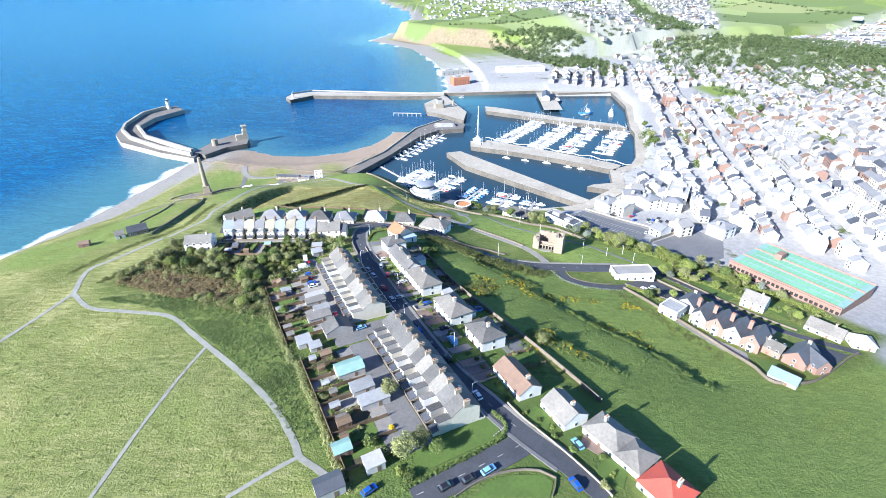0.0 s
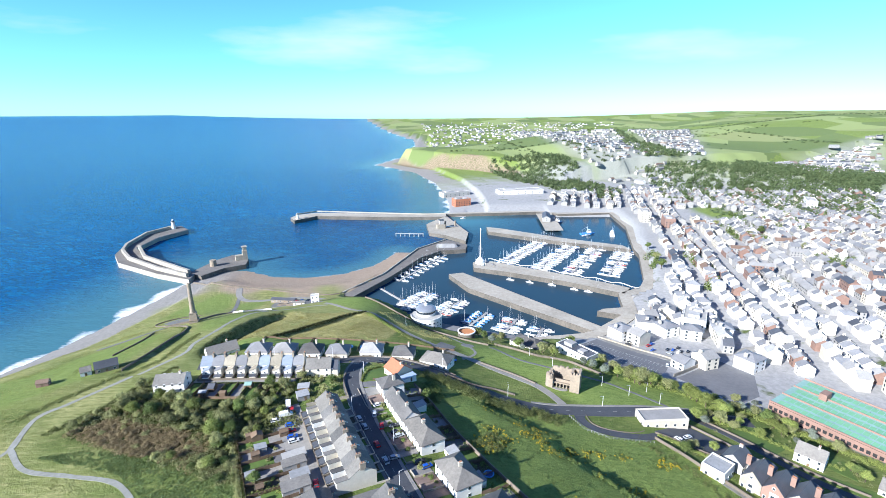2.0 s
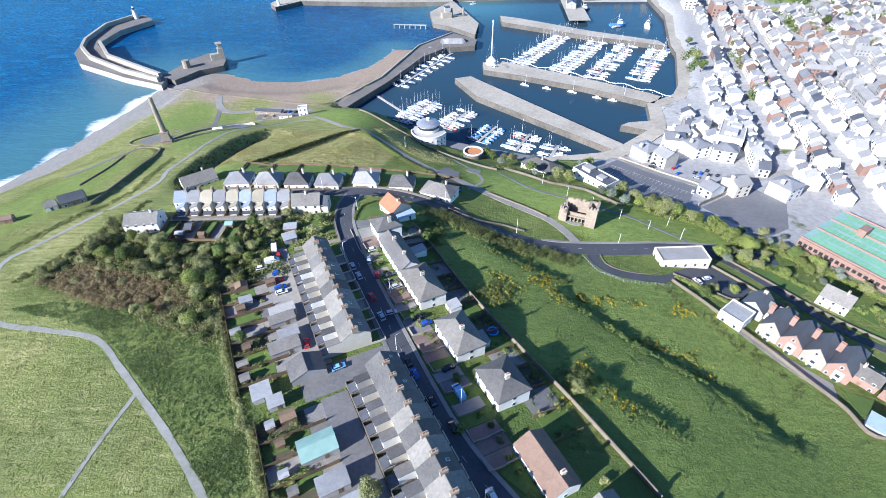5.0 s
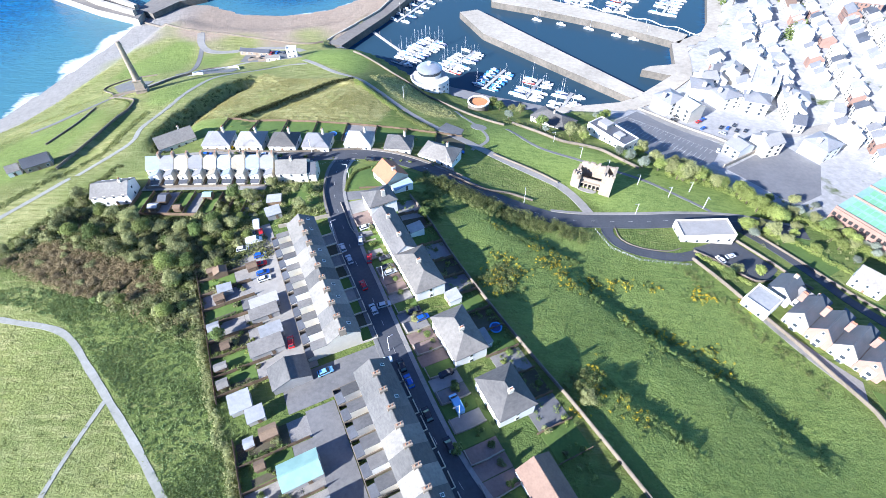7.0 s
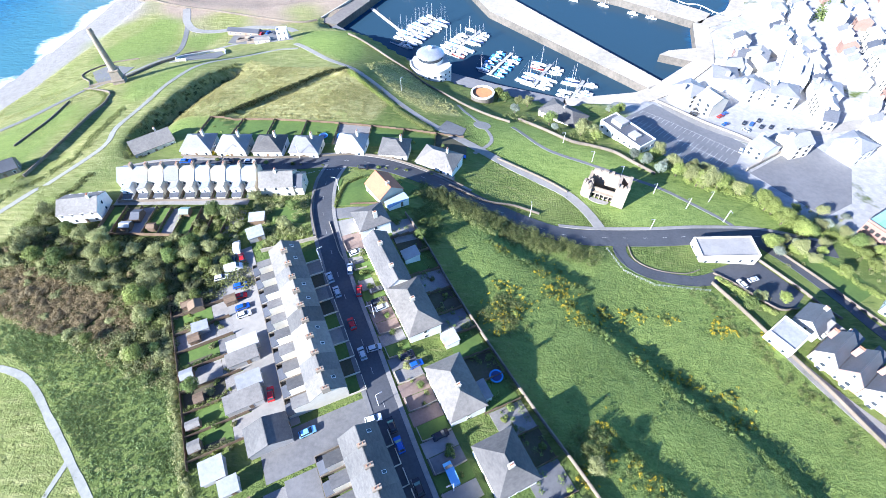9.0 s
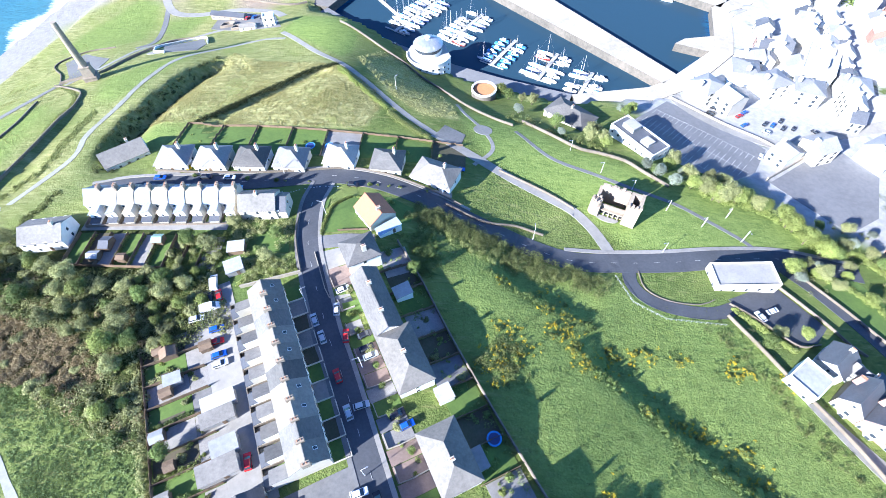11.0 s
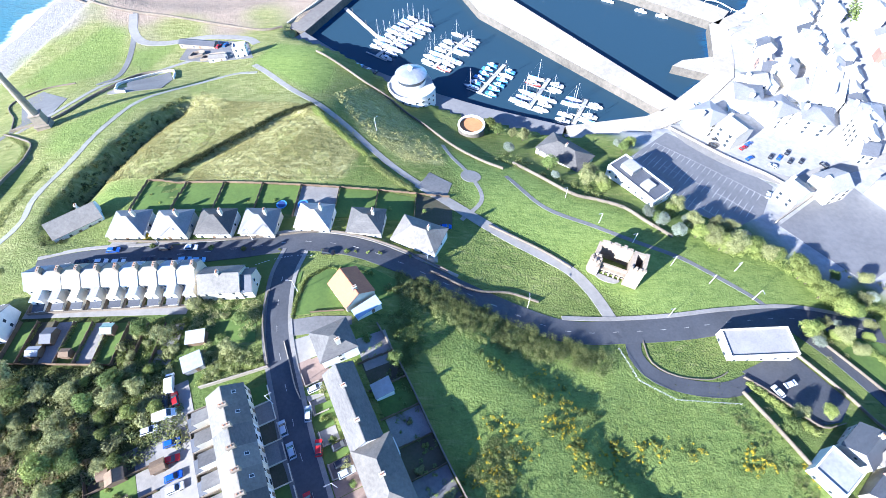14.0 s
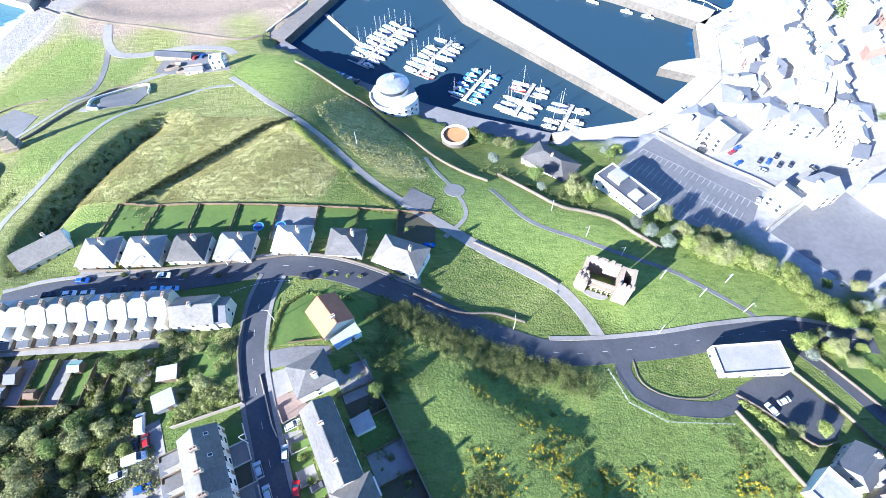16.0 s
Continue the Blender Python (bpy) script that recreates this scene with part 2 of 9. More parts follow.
LOW = [(-20,352,13),(13,337,12.5),(50,320,14),(81,278,22),(100,312,12.5),(125,272,14),(40,292,25),(155,262,11),(114,362,5),(75,338,10),(200,230,12),(260,190,13),(300,300,9),(200,400,6),(190,455,5),(330,460,8),(400,300,14),
 (-240,230,36),(-280,150,36),(-300,60,38),(-345,150,3),(-322,260,4),(-288,350,5),(-240,330,14),(-250,440,4),(-215,400,8),(-150,455,3),(-105,445,4)]
S=np.array(HILL+SLOPE+LOW,float)
def tps(d2): 
    return np.where(d2>1e-9,d2*np.log(np.maximum(d2,1e-9)),0)
def solve(S,lam=2.0):
    P=S[:,:2]/100;n=len(P)
    K=tps(((P[:,None]-P[None])**2).sum(-1))+lam*0.01*np.eye(n)
    A=np.zeros((n+3,n+3));A[:n,:n]=K;A[:n,n]=1;A[:n,n+1:]=P;A[n:,:n]=A[:n,n:].T
    return np.linalg.solve(A,np.r_[S[:,2],0,0,0])
W=solve(S)
def spline(x,y):
    x=np.asarray(x,float);y=np.asarray(y,float)
    n=len(S);d2=(x[...,None]/100-S[:,0]/100)**2+(y[...,None]/100-S[:,1]/100)**2
    return tps(d2)@W[:n]+W[n]+W[n+1]*x/100+W[n+2]*y/100


def seg_dist(x, y, line):
    """Distance from points to a polyline."""
    best = np.full(np.shape(x), 1e9)
    for (ax, ay), (bx, by) in zip(line, line[1:]):
        dx, dy = bx - ax, by - ay
        k = np.clip(((x - ax) * dx + (y - ay) * dy) / (dx * dx + dy * dy + 1e-9), 0, 1)
        best = np.minimum(best, np.hypot(x - ax - k * dx, y - ay - k * dy))
    return best


def line_side(x, y, line):
    """Distance to a polyline, and 1 to its right, abreast of it, or 0."""
    best, side = np.full(np.shape(x), 1e9), np.zeros(np.shape(x))
    for i, ((ax, ay), (bx, by)) in enumerate(zip(line, line[1:])):
        dx, dy = bx - ax, by - ay
        k = ((x - ax) * dx + (y - ay) * dy) / (dx * dx + dy * dy)
        off = ((k < 0) & (i == 0)) | ((k > 1) & (i == len(line) - 2))
        k = np.clip(k, 0, 1)
        d = np.hypot(x - ax - k * dx, y - ay - k * dy)
        s = np.where(((x - ax) * dy - (y - ay) * dx > 0) & ~off, 1, 0)
        side = np.where(d < best, s, side)
        best = np.minimum(best, d)
    return best, side


def inside(x, y, poly):
    """Whether points lie in a polygon."""
    r = np.zeros(np.shape(x), bool)
    for (ax, ay), (bx, by) in zip(poly, poly[1:] + poly[:1]):
        r ^= ((ay > y) != (by > y)) & (x < (bx - ax) * (y - ay) / (by - ay + 1e-12) + ax)
    return r


def smooth(v, a, b):
    t = np.clip((v - a) / (b - a), 0, 1)
    return t * t * (3 - 2 * t)


SHORE = [(-400, -400), (-342, 60), (-331, 200), (-308, 290), (-293, 332), (-283, 374), (-275, 418), (-268, 464), (-266, 495)]
BEACH = [(-266, 495), (-246, 527), (-222, 526), (-184, 505), (-148, 502), (-111, 513), (-82, 542), (-66, 576), (-62, 600)]
OLD_QUAY = [(-62, 600), (-34, 594), (1, 638), (28, 613), (25, 592), (-7, 586), (-29, 558), (-58, 490), (-86, 436)]
BASIN = [(-86, 436), (-57, 410), (-35, 395), (-1.5, 376), (23, 365), (62, 351), (104, 358), (121, 367), (150, 396), (153, 408),
         (160, 440), (176, 450), (188, 459), (199, 478), (228, 564), (231, 588), (264, 705), (273, 805), (187, 800), (154, 818), (2, 804)]
COAST = [(2, 804), (7, 823), (10, 905), (1, 1035), (-22, 1195), (-86, 1415), (-165, 1540), (-226, 1620), (-192, 1760), (-150, 1960), (-128, 2280), (-165, 2818), (-384, 3494), (-700, 4600), (-900, 5600)]
WATER = SHORE + BEACH[1:] + OLD_QUAY[1:] + BASIN[1:] + COAST[1:] + [(-6000, 5600), (-6000, -400)]


# steps in the ground: line, drop to its right, width of the face, and how far the drop lasts
SCARPS = [([(-128, 244), (-135.5, 258), (-138, 274), (-136, 290), (-133, 307), (-128, 328), (-119, 345), (-112, 350)], 8.5, 4.5, 7.0), ([(39.4, 187.9), (50.9, 179.4), (62, 167.8), (70.4, 159.7), (81.2, 152.6), (89.1, 141.8), (93.8, 134.5), (97.7, 127.2)][::-1], 3.0, 3.6, 9.0), ([(12.7, 215.7), (28.2, 207.3), (46.2, 199.4)][::-1], 2.6, 3.6, 9.0), ([(39.1, 149.6), (48.6, 142), (56, 135.3), (62.7, 128.5)][::-1], 2.0, 3.2, 8.0), ([(-105.2, 284.1), (-91.5, 301), (-78, 315), (-68, 325), (-56.4, 332)], 2.6, 2.2, 7.0), ([(-167.1, 234.1), (-164.6, 258.9), (-165.1, 280.7), (-167.2, 300.3)], 1.4, 4.0, 10.0)]


def lift(x, y):
    """The far rim of sea and land, brought up to the eye's horizon."""
    r = np.hypot(x, y)
    return 107 * np.clip((r - 1800) / 3100, 0, 1.2) ** 2


CLIFF = [(215, 1110), (160, 1256), (94, 1350), (3, 1420), (-83, 1500), (-138, 1585), (-190, 1680)]


def far_land(x, y):
    """Valley floor, town and the hills behind it."""
    r = np.hypot(x - 150, y - 300)
    valley = 9 + 0.004 * np.maximum(r - 300, 0)
    right = smooth(x - 0.30 * y, 200, 1300) * smooth(r, 550, 2300)
    hills = 92 * right + 14 * smooth(y, 1900, 3400) + 9 * np.sin(x / 310 + 1) * np.sin(y / 420) * smooth(r, 900, 1900)
    d, side = line_side(x, y, CLIFF)
    rise = np.where(side > 0, smooth(d, 0, 17 + 70 * smooth(x, 110, 230)), 0) * smooth(y + 0.3 * x, 1130, 1330)
    head = (40 + 0.012 * np.clip(d, 0, 700)) * rise * (1 - smooth(x, 330, 620) * (1 - smooth(y, 1700, 2300)) * 0.6) * (1 - smooth(y, 2100, 3000))
    wood = 26 * smooth(y + 0.9 * x, 1500, 1750) * smooth(x, 150, 420) * (1 - smooth(x, 700, 1100)) * (1 - smooth(r, 1800, 2600))
    return valley + hills + head + wood


def ground_z(x, y):
    x, y = np.asarray(x, float), np.asarray(y, float)
    near = spline(np.clip(x, -420, 420), np.clip(y, -60, 520))
    w = np.maximum(smooth(y, 380, 520), np.maximum(smooth(x, 190, 320), smooth(-y, -20, 200) * 0))
    h = near * (1 - w) + far_land(x, y) * w
    dc = seg_dist(x, y, COAST)
    ds = np.minimum(seg_dist(x, y, SHORE), seg_dist(x, y, BEACH) * 0.8)
    db = np.minimum(ds, dc)
    dq = np.minimum(seg_dist(x, y, BASIN), seg_dist(x, y, OLD_QUAY))
    wet = inside(x, y, WATER)
    h = np.where(dq < 12, np.minimum(h, 4.6), h)
    cap = np.minimum(0.2 + 0.11 * ds + np.maximum(ds - 28, 0) * 0.55, 0.2 + 0.05 * dc + np.maximum(dc - 62, 0) * 1.6)
    h = np.where(wet, -np.minimum(5.0, 0.1 * db), np.maximum(np.minimum(h, cap), 0.35))
    h = np.where(~wet & (dq < 4.5), -4.0, h)
    for line, drop, wide, last in SCARPS:
        d, side = line_side(x, y, line)
        ends = np.minimum(np.hypot(x - line[0][0], y - line[0][1]), np.hypot(x - line[-1][0], y - line[-1][1]))
        drop = drop * smooth(ends, 2, 4 + 2.2 * drop)
        h = h - np.where(side > 0, drop * smooth(d, 0, wide) * np.exp(-np.maximum(d - wide, 0) / last), 0)
    return np.where(wet, h + lift(x, y), np.maximum(h, lift(x, y) + np.where(lift(x, y) > 1, 2.5, -99)))


NEAR_X, NEAR_Y = np.arange(-240, 262, 1.5), np.arange(30, 432, 1.5)
NEAR_Z = ground_z(*np.meshgrid(NEAR_X, NEAR_Y))


def gz(x, y):
    """Ground height at one place."""
    i, j = (x + 240) / 1.5, (y - 30) / 1.5
    if 0 <= i < len(NEAR_X) - 1 and 0 <= j < len(NEAR_Y) - 1:
        a, b = int(i), int(j)
        u, v = i - a, j - b
        return float((NEAR_Z[b, a] * (1 - u) + NEAR_Z[b, a + 1] * u) * (1 - v) + (NEAR_Z[b + 1, a] * (1 - u) + NEAR_Z[b + 1, a + 1] * u) * v)
    return float(ground_z(np.array([x]), np.array([y]))[0])


def spread(lo, hi, step, far_lo, far_hi, grow=1.16):
    """Grid lines, even between lo and hi and widening beyond."""
    out = list(np.arange(lo, hi + step / 2, step))
    s, v = step, out[-1]
    while v < far_hi:
        s *= grow
        v += s
        out.append(min(v, far_hi))
    s, v, left = step, out[0], []
    while v > far_lo:
        s *= grow
        v -= s
        left.append(max(v, far_lo))
    return np.array(left[::-1] + out)


def sheet(name, xs, ys, zf, material, label, layers=()):
    """One mesh over grid lines; layers: (name, function giving rgb per point)."""
    X, Y = np.meshgrid(xs, ys)
    x, y = X.ravel(), Y.ravel()
    z = zf(x, y)
    nx, ny = len(xs), len(ys)
    i = (np.arange(ny - 1)[:, None] * nx + np.arange(nx - 1)[None]).ravel()
    me = bpy.data.meshes.new(name)
    me.from_pydata(np.stack([x, y, z], 1), [], np.stack([i, i + 1, i + 1 + nx, i + nx], 1).tolist())
    for lname, f in layers:
        c = np.ones((len(x), 4), np.float32)
        c[:, :3] = np.stack(f(x, y), 1)
        at = me.color_attributes.new(lname, "FLOAT_COLOR", "POINT")
        at.data.foreach_set("color", c.ravel())
    me.materials.append(material)
    me.polygons.foreach_set("use_smooth", np.ones(len(me.polygons), bool))
    return tagged(new(name, me), label, kind="structure")

# ---- ground and water ----
FIELD = [(0.3, 204.6), (91.2, 213.6), (119.3, 177.1), (127.1, 136), (190.7, 158.2), (139.7, 102.1), (71.5, 102), (49.7, 119.4), (25.1, 154.4)]
MEADOW = [(-200, 30), (-170, 172), (-133, 160), (-100, 146), (-72, 122), (-54, 104), (-40, 84), (-20, 60), (-10, -60), (-220, -60)]
TALL = [(-128, 284), (-116.7, 284.5), (-102.7, 283.2), (-69.1, 284.1), (-38.1, 286.6), (-31.5, 307.2), (-36, 316), (-54.7, 330), (-72.8, 337), (-98, 340), (-113, 349), (-119, 338), (-124, 312), (-127, 296)]
SLOPE_FIELD = [(-50.8, 346.7), (-41.3, 365.8), (-24.5, 361.6), (-2.6, 319.8), (2.2, 303), (-13.4, 301.2), (-31.3, 317.1)]
LAWN = [(-0, 316.3), (17.1, 310.1), (33.9, 305.8), (52.8, 289.8), (88.8, 276.3), (114.6, 268.6), (134.2, 260), (144.7, 245.5), (106.6, 237.8), (67.7, 234.7), (57.8, 243.4), (45.8, 256.8), (21.9, 269.7), (11.5, 280)]
FORT_LAWN = [(-98.5, 379), (-97, 412), (-55, 388), (-53, 360), (-57, 343)]
PASTURE = [(0, 205), (10, 232), (52, 218), (91, 213), (119, 177), (127, 136), (190, 158), (240, 120), (210, 40), (90, 50), (50, 119), (25, 154)]
HEAD_LAWNS = [[(-178, 397), (-182, 419), (-160, 421), (-159, 413), (-163, 389)], [(-196, 440), (-211, 446), (-219, 421), (-230, 396), (-230, 376), (-206, 374), (-184, 386)],
              [(-224, 205), (-236, 232), (-214, 252), (-196, 290), (-178, 300), (-172, 262), (-176, 240), (-186, 222), (-204, 202)], [(-164, 318), (-152, 330), (-132, 346), (-140, 318), (-147, 296), (-158, 300)], [(-128, 268), (-124, 283), (-108, 280), (-112, 268)]]
SCRUB = [(-153.8, 185.3), (-144.2, 218.2), (-110, 229.9), (-86.7, 223.5), (-61.3, 192.3), (-61.7, 155.2), (-75.7, 156), (-112.6, 170.2)]

ESTATE = [(90, 228), (128, 236), (160, 258), (172, 244), (203, 196), (215, 180), (183, 158), (128, 132)]
SUBURBS = [[(437.7, 3213.4), (332.8, 1302.1), (386.9, 930.5), (444.1, 905.8), (578.9, 1286), (748.9, 2228.9), (816.6, 3336.1)], [(923.4, 2660), (600, 1185.2), (702.7, 1327.9), (1275.9, 2605.7), (1443.1, 3471.8)], [(775.4, 1187.8), (1085.8, 1437.2), (1392.7, 1581.5), (926.1, 1044.6), (783.6, 1053.9)], [(460.4, 863.8), (607.7, 955.3), (586.4, 804.5), (607.8, 674.8), (503.6, 557.8), (364.5, 615.7)]]


def soft_in(x, y, poly, w=5.0):
    d = seg_dist(x, y, poly + poly[:1])
    return np.clip(0.5 + np.where(inside(x, y, poly), d, -d) / w, 0, 1)


def cover_a(x, y):
    """Dry grass, sand and shingle, paved or built-up."""
    wob = 7 * np.sin(x / 9.0 + y / 17) + 5 * np.sin(y / 7.0 - x / 23)
    dry = np.maximum(0.32 * soft_in(x, y, MEADOW), np.maximum(soft_in(x, y, TALL, 3), soft_in(x, y, SLOPE_FIELD, 3)))
    dry = np.maximum(dry, (0.42 + 0.34 * np.sin(x / 9 + y / 21) * np.sin(y / 12 - x / 27)) * smooth(-x + wob, 95, 150) * (1 - smooth(y, 460, 520)))
    dry = np.maximum(dry, 0.5 * smooth(y + wob, 268, 290) * (1 - smooth(x, -70, -40)))
    far = smooth(np.hypot(x, y), 900, 1200)
    dry = np.maximum(dry, far * np.where(np.sin(x / 95 + 0.4 * np.sin(y / 140)) * np.sin(y / 130 + x / 400) > 0.1, 0.45, 0.1))
    db = np.minimum(seg_dist(x, y, SHORE), seg_dist(x, y, BEACH) * 0.46)
    dc = seg_dist(x, y, COAST)
    sandy = np.maximum(1 - smooth(db + wob * 0.7, 22, 36), 1 - smooth(dc + wob, 45, 62))
    town = np.maximum(smooth(x + 0.75 * y, 330, 350) * smooth(x, -40, -25), smooth(x, 185, 200))
    town = town * (1 - smooth(np.hypot(x - 250, y - 430) + wob * 4, 640, 900)) * (1 - smooth(y, 1150, 1350))
    for poly in SUBURBS:
        town = np.maximum(town, 0.75 * soft_in(x, y, poly, 60))
    return dry, sandy * (1 - town), town * (1 - soft_in(x, y, LAWN, 4)) * (1 - soft_in(x, y, ESTATE, 6)) * smooth(np.hypot(x - 435.0, (y - 774.7) * 0.7), 30, 36)


def cover_b(x, y):
    """Mown lawn, rough scrub, bare rock."""
    d, side = line_side(x, y, CLIFF)
    rock = np.where(side > 0, 1 - smooth(d + 5 * np.sin(x / 17), 15, 24), 1 - smooth(d, 2, 7)) * smooth(y + 0.3 * x, 1190, 1320) * (1 - smooth(y, 1600, 1680))
    park = 1 - smooth(np.hypot(x - 435.0, (y - 774.7) * 0.7), 30, 36)
    farg = 0.9 * smooth(np.hypot(x, y), 1000, 1250)
    green = 0.8 * soft_in(x, y, PASTURE, 6)
    for poly in HEAD_LAWNS:
        green = np.maximum(green, 0.85 * soft_in(x, y, poly, 5))
    return np.maximum(np.maximum(np.maximum(park, farg), green), np.maximum(soft_in(x, y, LAWN, 3), soft_in(x, y, FORT_LAWN, 3))), soft_in(x, y, SCRUB, 8), rock


def ground_material():
    m = bpy.data.materials.new("ground")
    m.use_nodes = True
    n, l = m.node_tree.nodes, m.node_tree.links
    b = n["Principled BSDF"]
    b.inputs["Roughness"].default_value, b.inputs["Specular IOR Level"].default_value = 0.95, 0.1
    geo = n.new("ShaderNodeNewGeometry")

    def noise(scale, detail=5, stretch=None):
        t = n.new("ShaderNodeTexNoise")
        t.inputs["Scale"].default_value, t.inputs["Detail"].default_value, t.inputs["Roughness"].default_value = scale, detail, 0.65
        v = geo.outputs["Position"]
        if stretch:
            mp = n.new("ShaderNodeMapping")
            mp.inputs["Scale"].default_value, mp.inputs["Rotation"].default_value = stretch, (0, 0, radians(28))
            l.new(v, mp.inputs[0])
            v = mp.outputs[0]
        l.new(v, t.inputs["Vector"])
        return t.outputs["Fac"]

    def ramp(fac, lo, hi):
        r = n.new("ShaderNodeMapRange")
        r.inputs["From Min"].default_value, r.inputs["From Max"].default_value = lo, hi
        l.new(fac, r.inputs[0])
        return r.outputs[0]

    def mix(fac, a, c):
        x = n.new("ShaderNodeMix")
        x.data_type = "RGBA"
        l.new(fac, x.inputs[0])
        for k, v in ((6, a), (7, c)):
            if isinstance(v, tuple):
                x.inputs[k].default_value = (*v, 1)
            else:
                l.new(v, x.inputs[k])
        return x.outputs[2]

    fine, mid, big, wind = noise(1.3, 7), noise(0.33, 6), noise(0.035, 4), noise(0.42, 6, (0.35, 1.6, 1))
    broad = noise(0.012, 3)
    ridge = noise(0.5, 4, (0.25, 1.3, 1))
    lush = mix(ramp(mid, 0.36, 0.62), (0.082, 0.112, 0.028), (0.128, 0.168, 0.044))
    lush = mix(ramp(big, 0.40, 0.66), lush, (0.170, 0.205, 0.058))
    lush = mix(ramp(ridge, 0.56, 0.72), lush, (0.066, 0.094, 0.026))
    lush = mix(ramp(fine, 0.56, 0.82), lush, (0.205, 0.235, 0.080))
    lush = mix(ramp(wind, 0.52, 0.74), lush, (0.235, 0.235, 0.092))
    lush = mix(ramp(broad, 0.50, 0.62), lush, (0.098, 0.140, 0.040))
    dry = mix(ramp(wind, 0.36, 0.64), (0.205, 0.205, 0.068), (0.430, 0.400, 0.175))
    dry = mix(ramp(big, 0.50, 0.68), dry, (0.240, 0.265, 0.078))
    dry = mix(ramp(mid, 0.54, 0.76), dry, (0.480, 0.445, 0.215))
    dry = mix(ramp(fine, 0.62, 0.86), dry, (0.130, 0.155, 0.045))
    sand = mix(ramp(mid, 0.35, 0.7), (0.33, 0.26, 0.195), (0.265, 0.207, 0.155))
    sand = mix(ramp(fine, 0.56, 0.85), sand, (0.36, 0.30, 0.235))
    spot = n.new("ShaderNodeSeparateXYZ")
    l.new(geo.outputs["Position"], spot.inputs[0])
    shingle = mix(ramp(mid, 0.35, 0.7), (0.29, 0.275, 0.25), (0.225, 0.213, 0.195))
    sand = mix(ramp(spot.outputs[0], -215, -245), sand, shingle)
    sand = mix(ramp(spot.outputs[1], 640, 660), sand, shingle)
    town = mix(ramp(mid, 0.35, 0.65), (0.36, 0.355, 0.345), (0.27, 0.268, 0.26))
    town = mix(ramp(big, 0.62, 0.70), town, (0.075, 0.10, 0.03))
    lawn = mix(ramp(mid, 0.3, 0.7), (0.138, 0.190, 0.046), (0.222, 0.282, 0.076))
    lawn = mix(ramp(wind, 0.46, 0.62), lawn, (0.120, 0.172, 0.042))
    lawn = mix(ramp(fine, 0.48, 0.7), lawn, (0.235, 0.290, 0.085))
    plots = n.new("ShaderNodeTexVoronoi")
    plots.inputs["Scale"].default_value, plots.inputs["Randomness"].default_value = 0.0062, 0.9
    warp = n.new("ShaderNodeMapping")
    warp.inputs["Scale"].default_value, warp.inputs["Rotation"].default_value = (1.0, 0.6, 0.0), (0, 0, radians(20))
    l.new(geo.outputs["Position"], warp.inputs[0])
    l.new(warp.outputs[0], plots.inputs["Vector"])
    tone, where = n.new("ShaderNodeSeparateColor"), n.new("ShaderNodeSeparateXYZ")
    l.new(plots.outputs["Color"], tone.inputs[0])
    l.new(geo.outputs["Position"], where.inputs[0])
    beyond = ramp(where.outputs[1], 1000, 1120)

    def where_far(v):
        k = n.new("ShaderNodeMath")
        k.operation = "MULTIPLY"
        l.new(v, k.inputs[0])
        l.new(beyond, k.inputs[1])
        return k.outputs[0]
    # Far plots in paler greens, the haze of distance put into the colour.
    lawn = mix(where_far(ramp(tone.outputs[0], 0.45, 0.55)), lawn, (0.265, 0.315, 0.125))
    lawn = mix(where_far(ramp(tone.outputs[1], 0.72, 0.76)), lawn, (0.24, 0.27, 0.115))
    lawn = mix(where_far(ramp(tone.outputs[2], 0.68, 0.74)), lawn, (0.135, 0.180, 0.065))
    scrub = mix(ramp(fine, 0.4, 0.65), (0.035, 0.052, 0.013), (0.085, 0.085, 0.03))
    rock = mix(ramp(mid, 0.4, 0.6), (0.27, 0.205, 0.15), (0.13, 0.12, 0.065))
    split = []
    for name in ("cover_a", "cover_b"):
        at = n.new("ShaderNodeVertexColor")
        at.layer_name = name
        sp = n.new("ShaderNodeSeparateColor")
        l.new(at.outputs[0], sp.inputs[0])
        split.append(sp)
    ca, cb = split
    c = mix(ca.outputs[0], lush, dry)
    c = mix(cb.outputs[1], c, scrub)
    c = mix(cb.outputs[0], c, lawn)
    c = mix(ca.outputs[1], c, sand)
    c = mix(cb.outputs[2], c, rock)
    c = mix(ca.outputs[2], c, town)
    l.new(c, b.inputs["Base Color"])
    bp = n.new("ShaderNodeBump")
    bp.inputs["Distance"].default_value = 0.55
    rough_part = n.new("ShaderNodeMapRange")
    rough_part.inputs["To Min"].default_value, rough_part.inputs["To Max"].default_value = 1.0, 0.08
    l.new(ca.outputs[2], rough_part.inputs[0])
    mown = n.new("ShaderNodeMapRange")
    mown.inputs["From Min"].default_value = 0.84
    mown.inputs["To Min"].default_value, mown.inputs["To Max"].default_value = 1.0, 0.45
    l.new(cb.outputs[0], mown.inputs[0])
    relief = n.new("ShaderNodeMath")
    relief.operation = "MULTIPLY"
    l.new(rough_part.outputs[0], relief.inputs[0])
    l.new(mown.outputs[0], relief.inputs[1])
    l.new(relief.outputs[0], bp.inputs["Strength"])
    ad = n.new("ShaderNodeMath")
    ad.operation = "ADD"
    l.new(mid, ad.inputs[0])
    l.new(fine, ad.inputs[1])
    l.new(ad.outputs[0], bp.inputs["Height"])
    l.new(bp.outputs[0], b.inputs["Normal"])
    return m


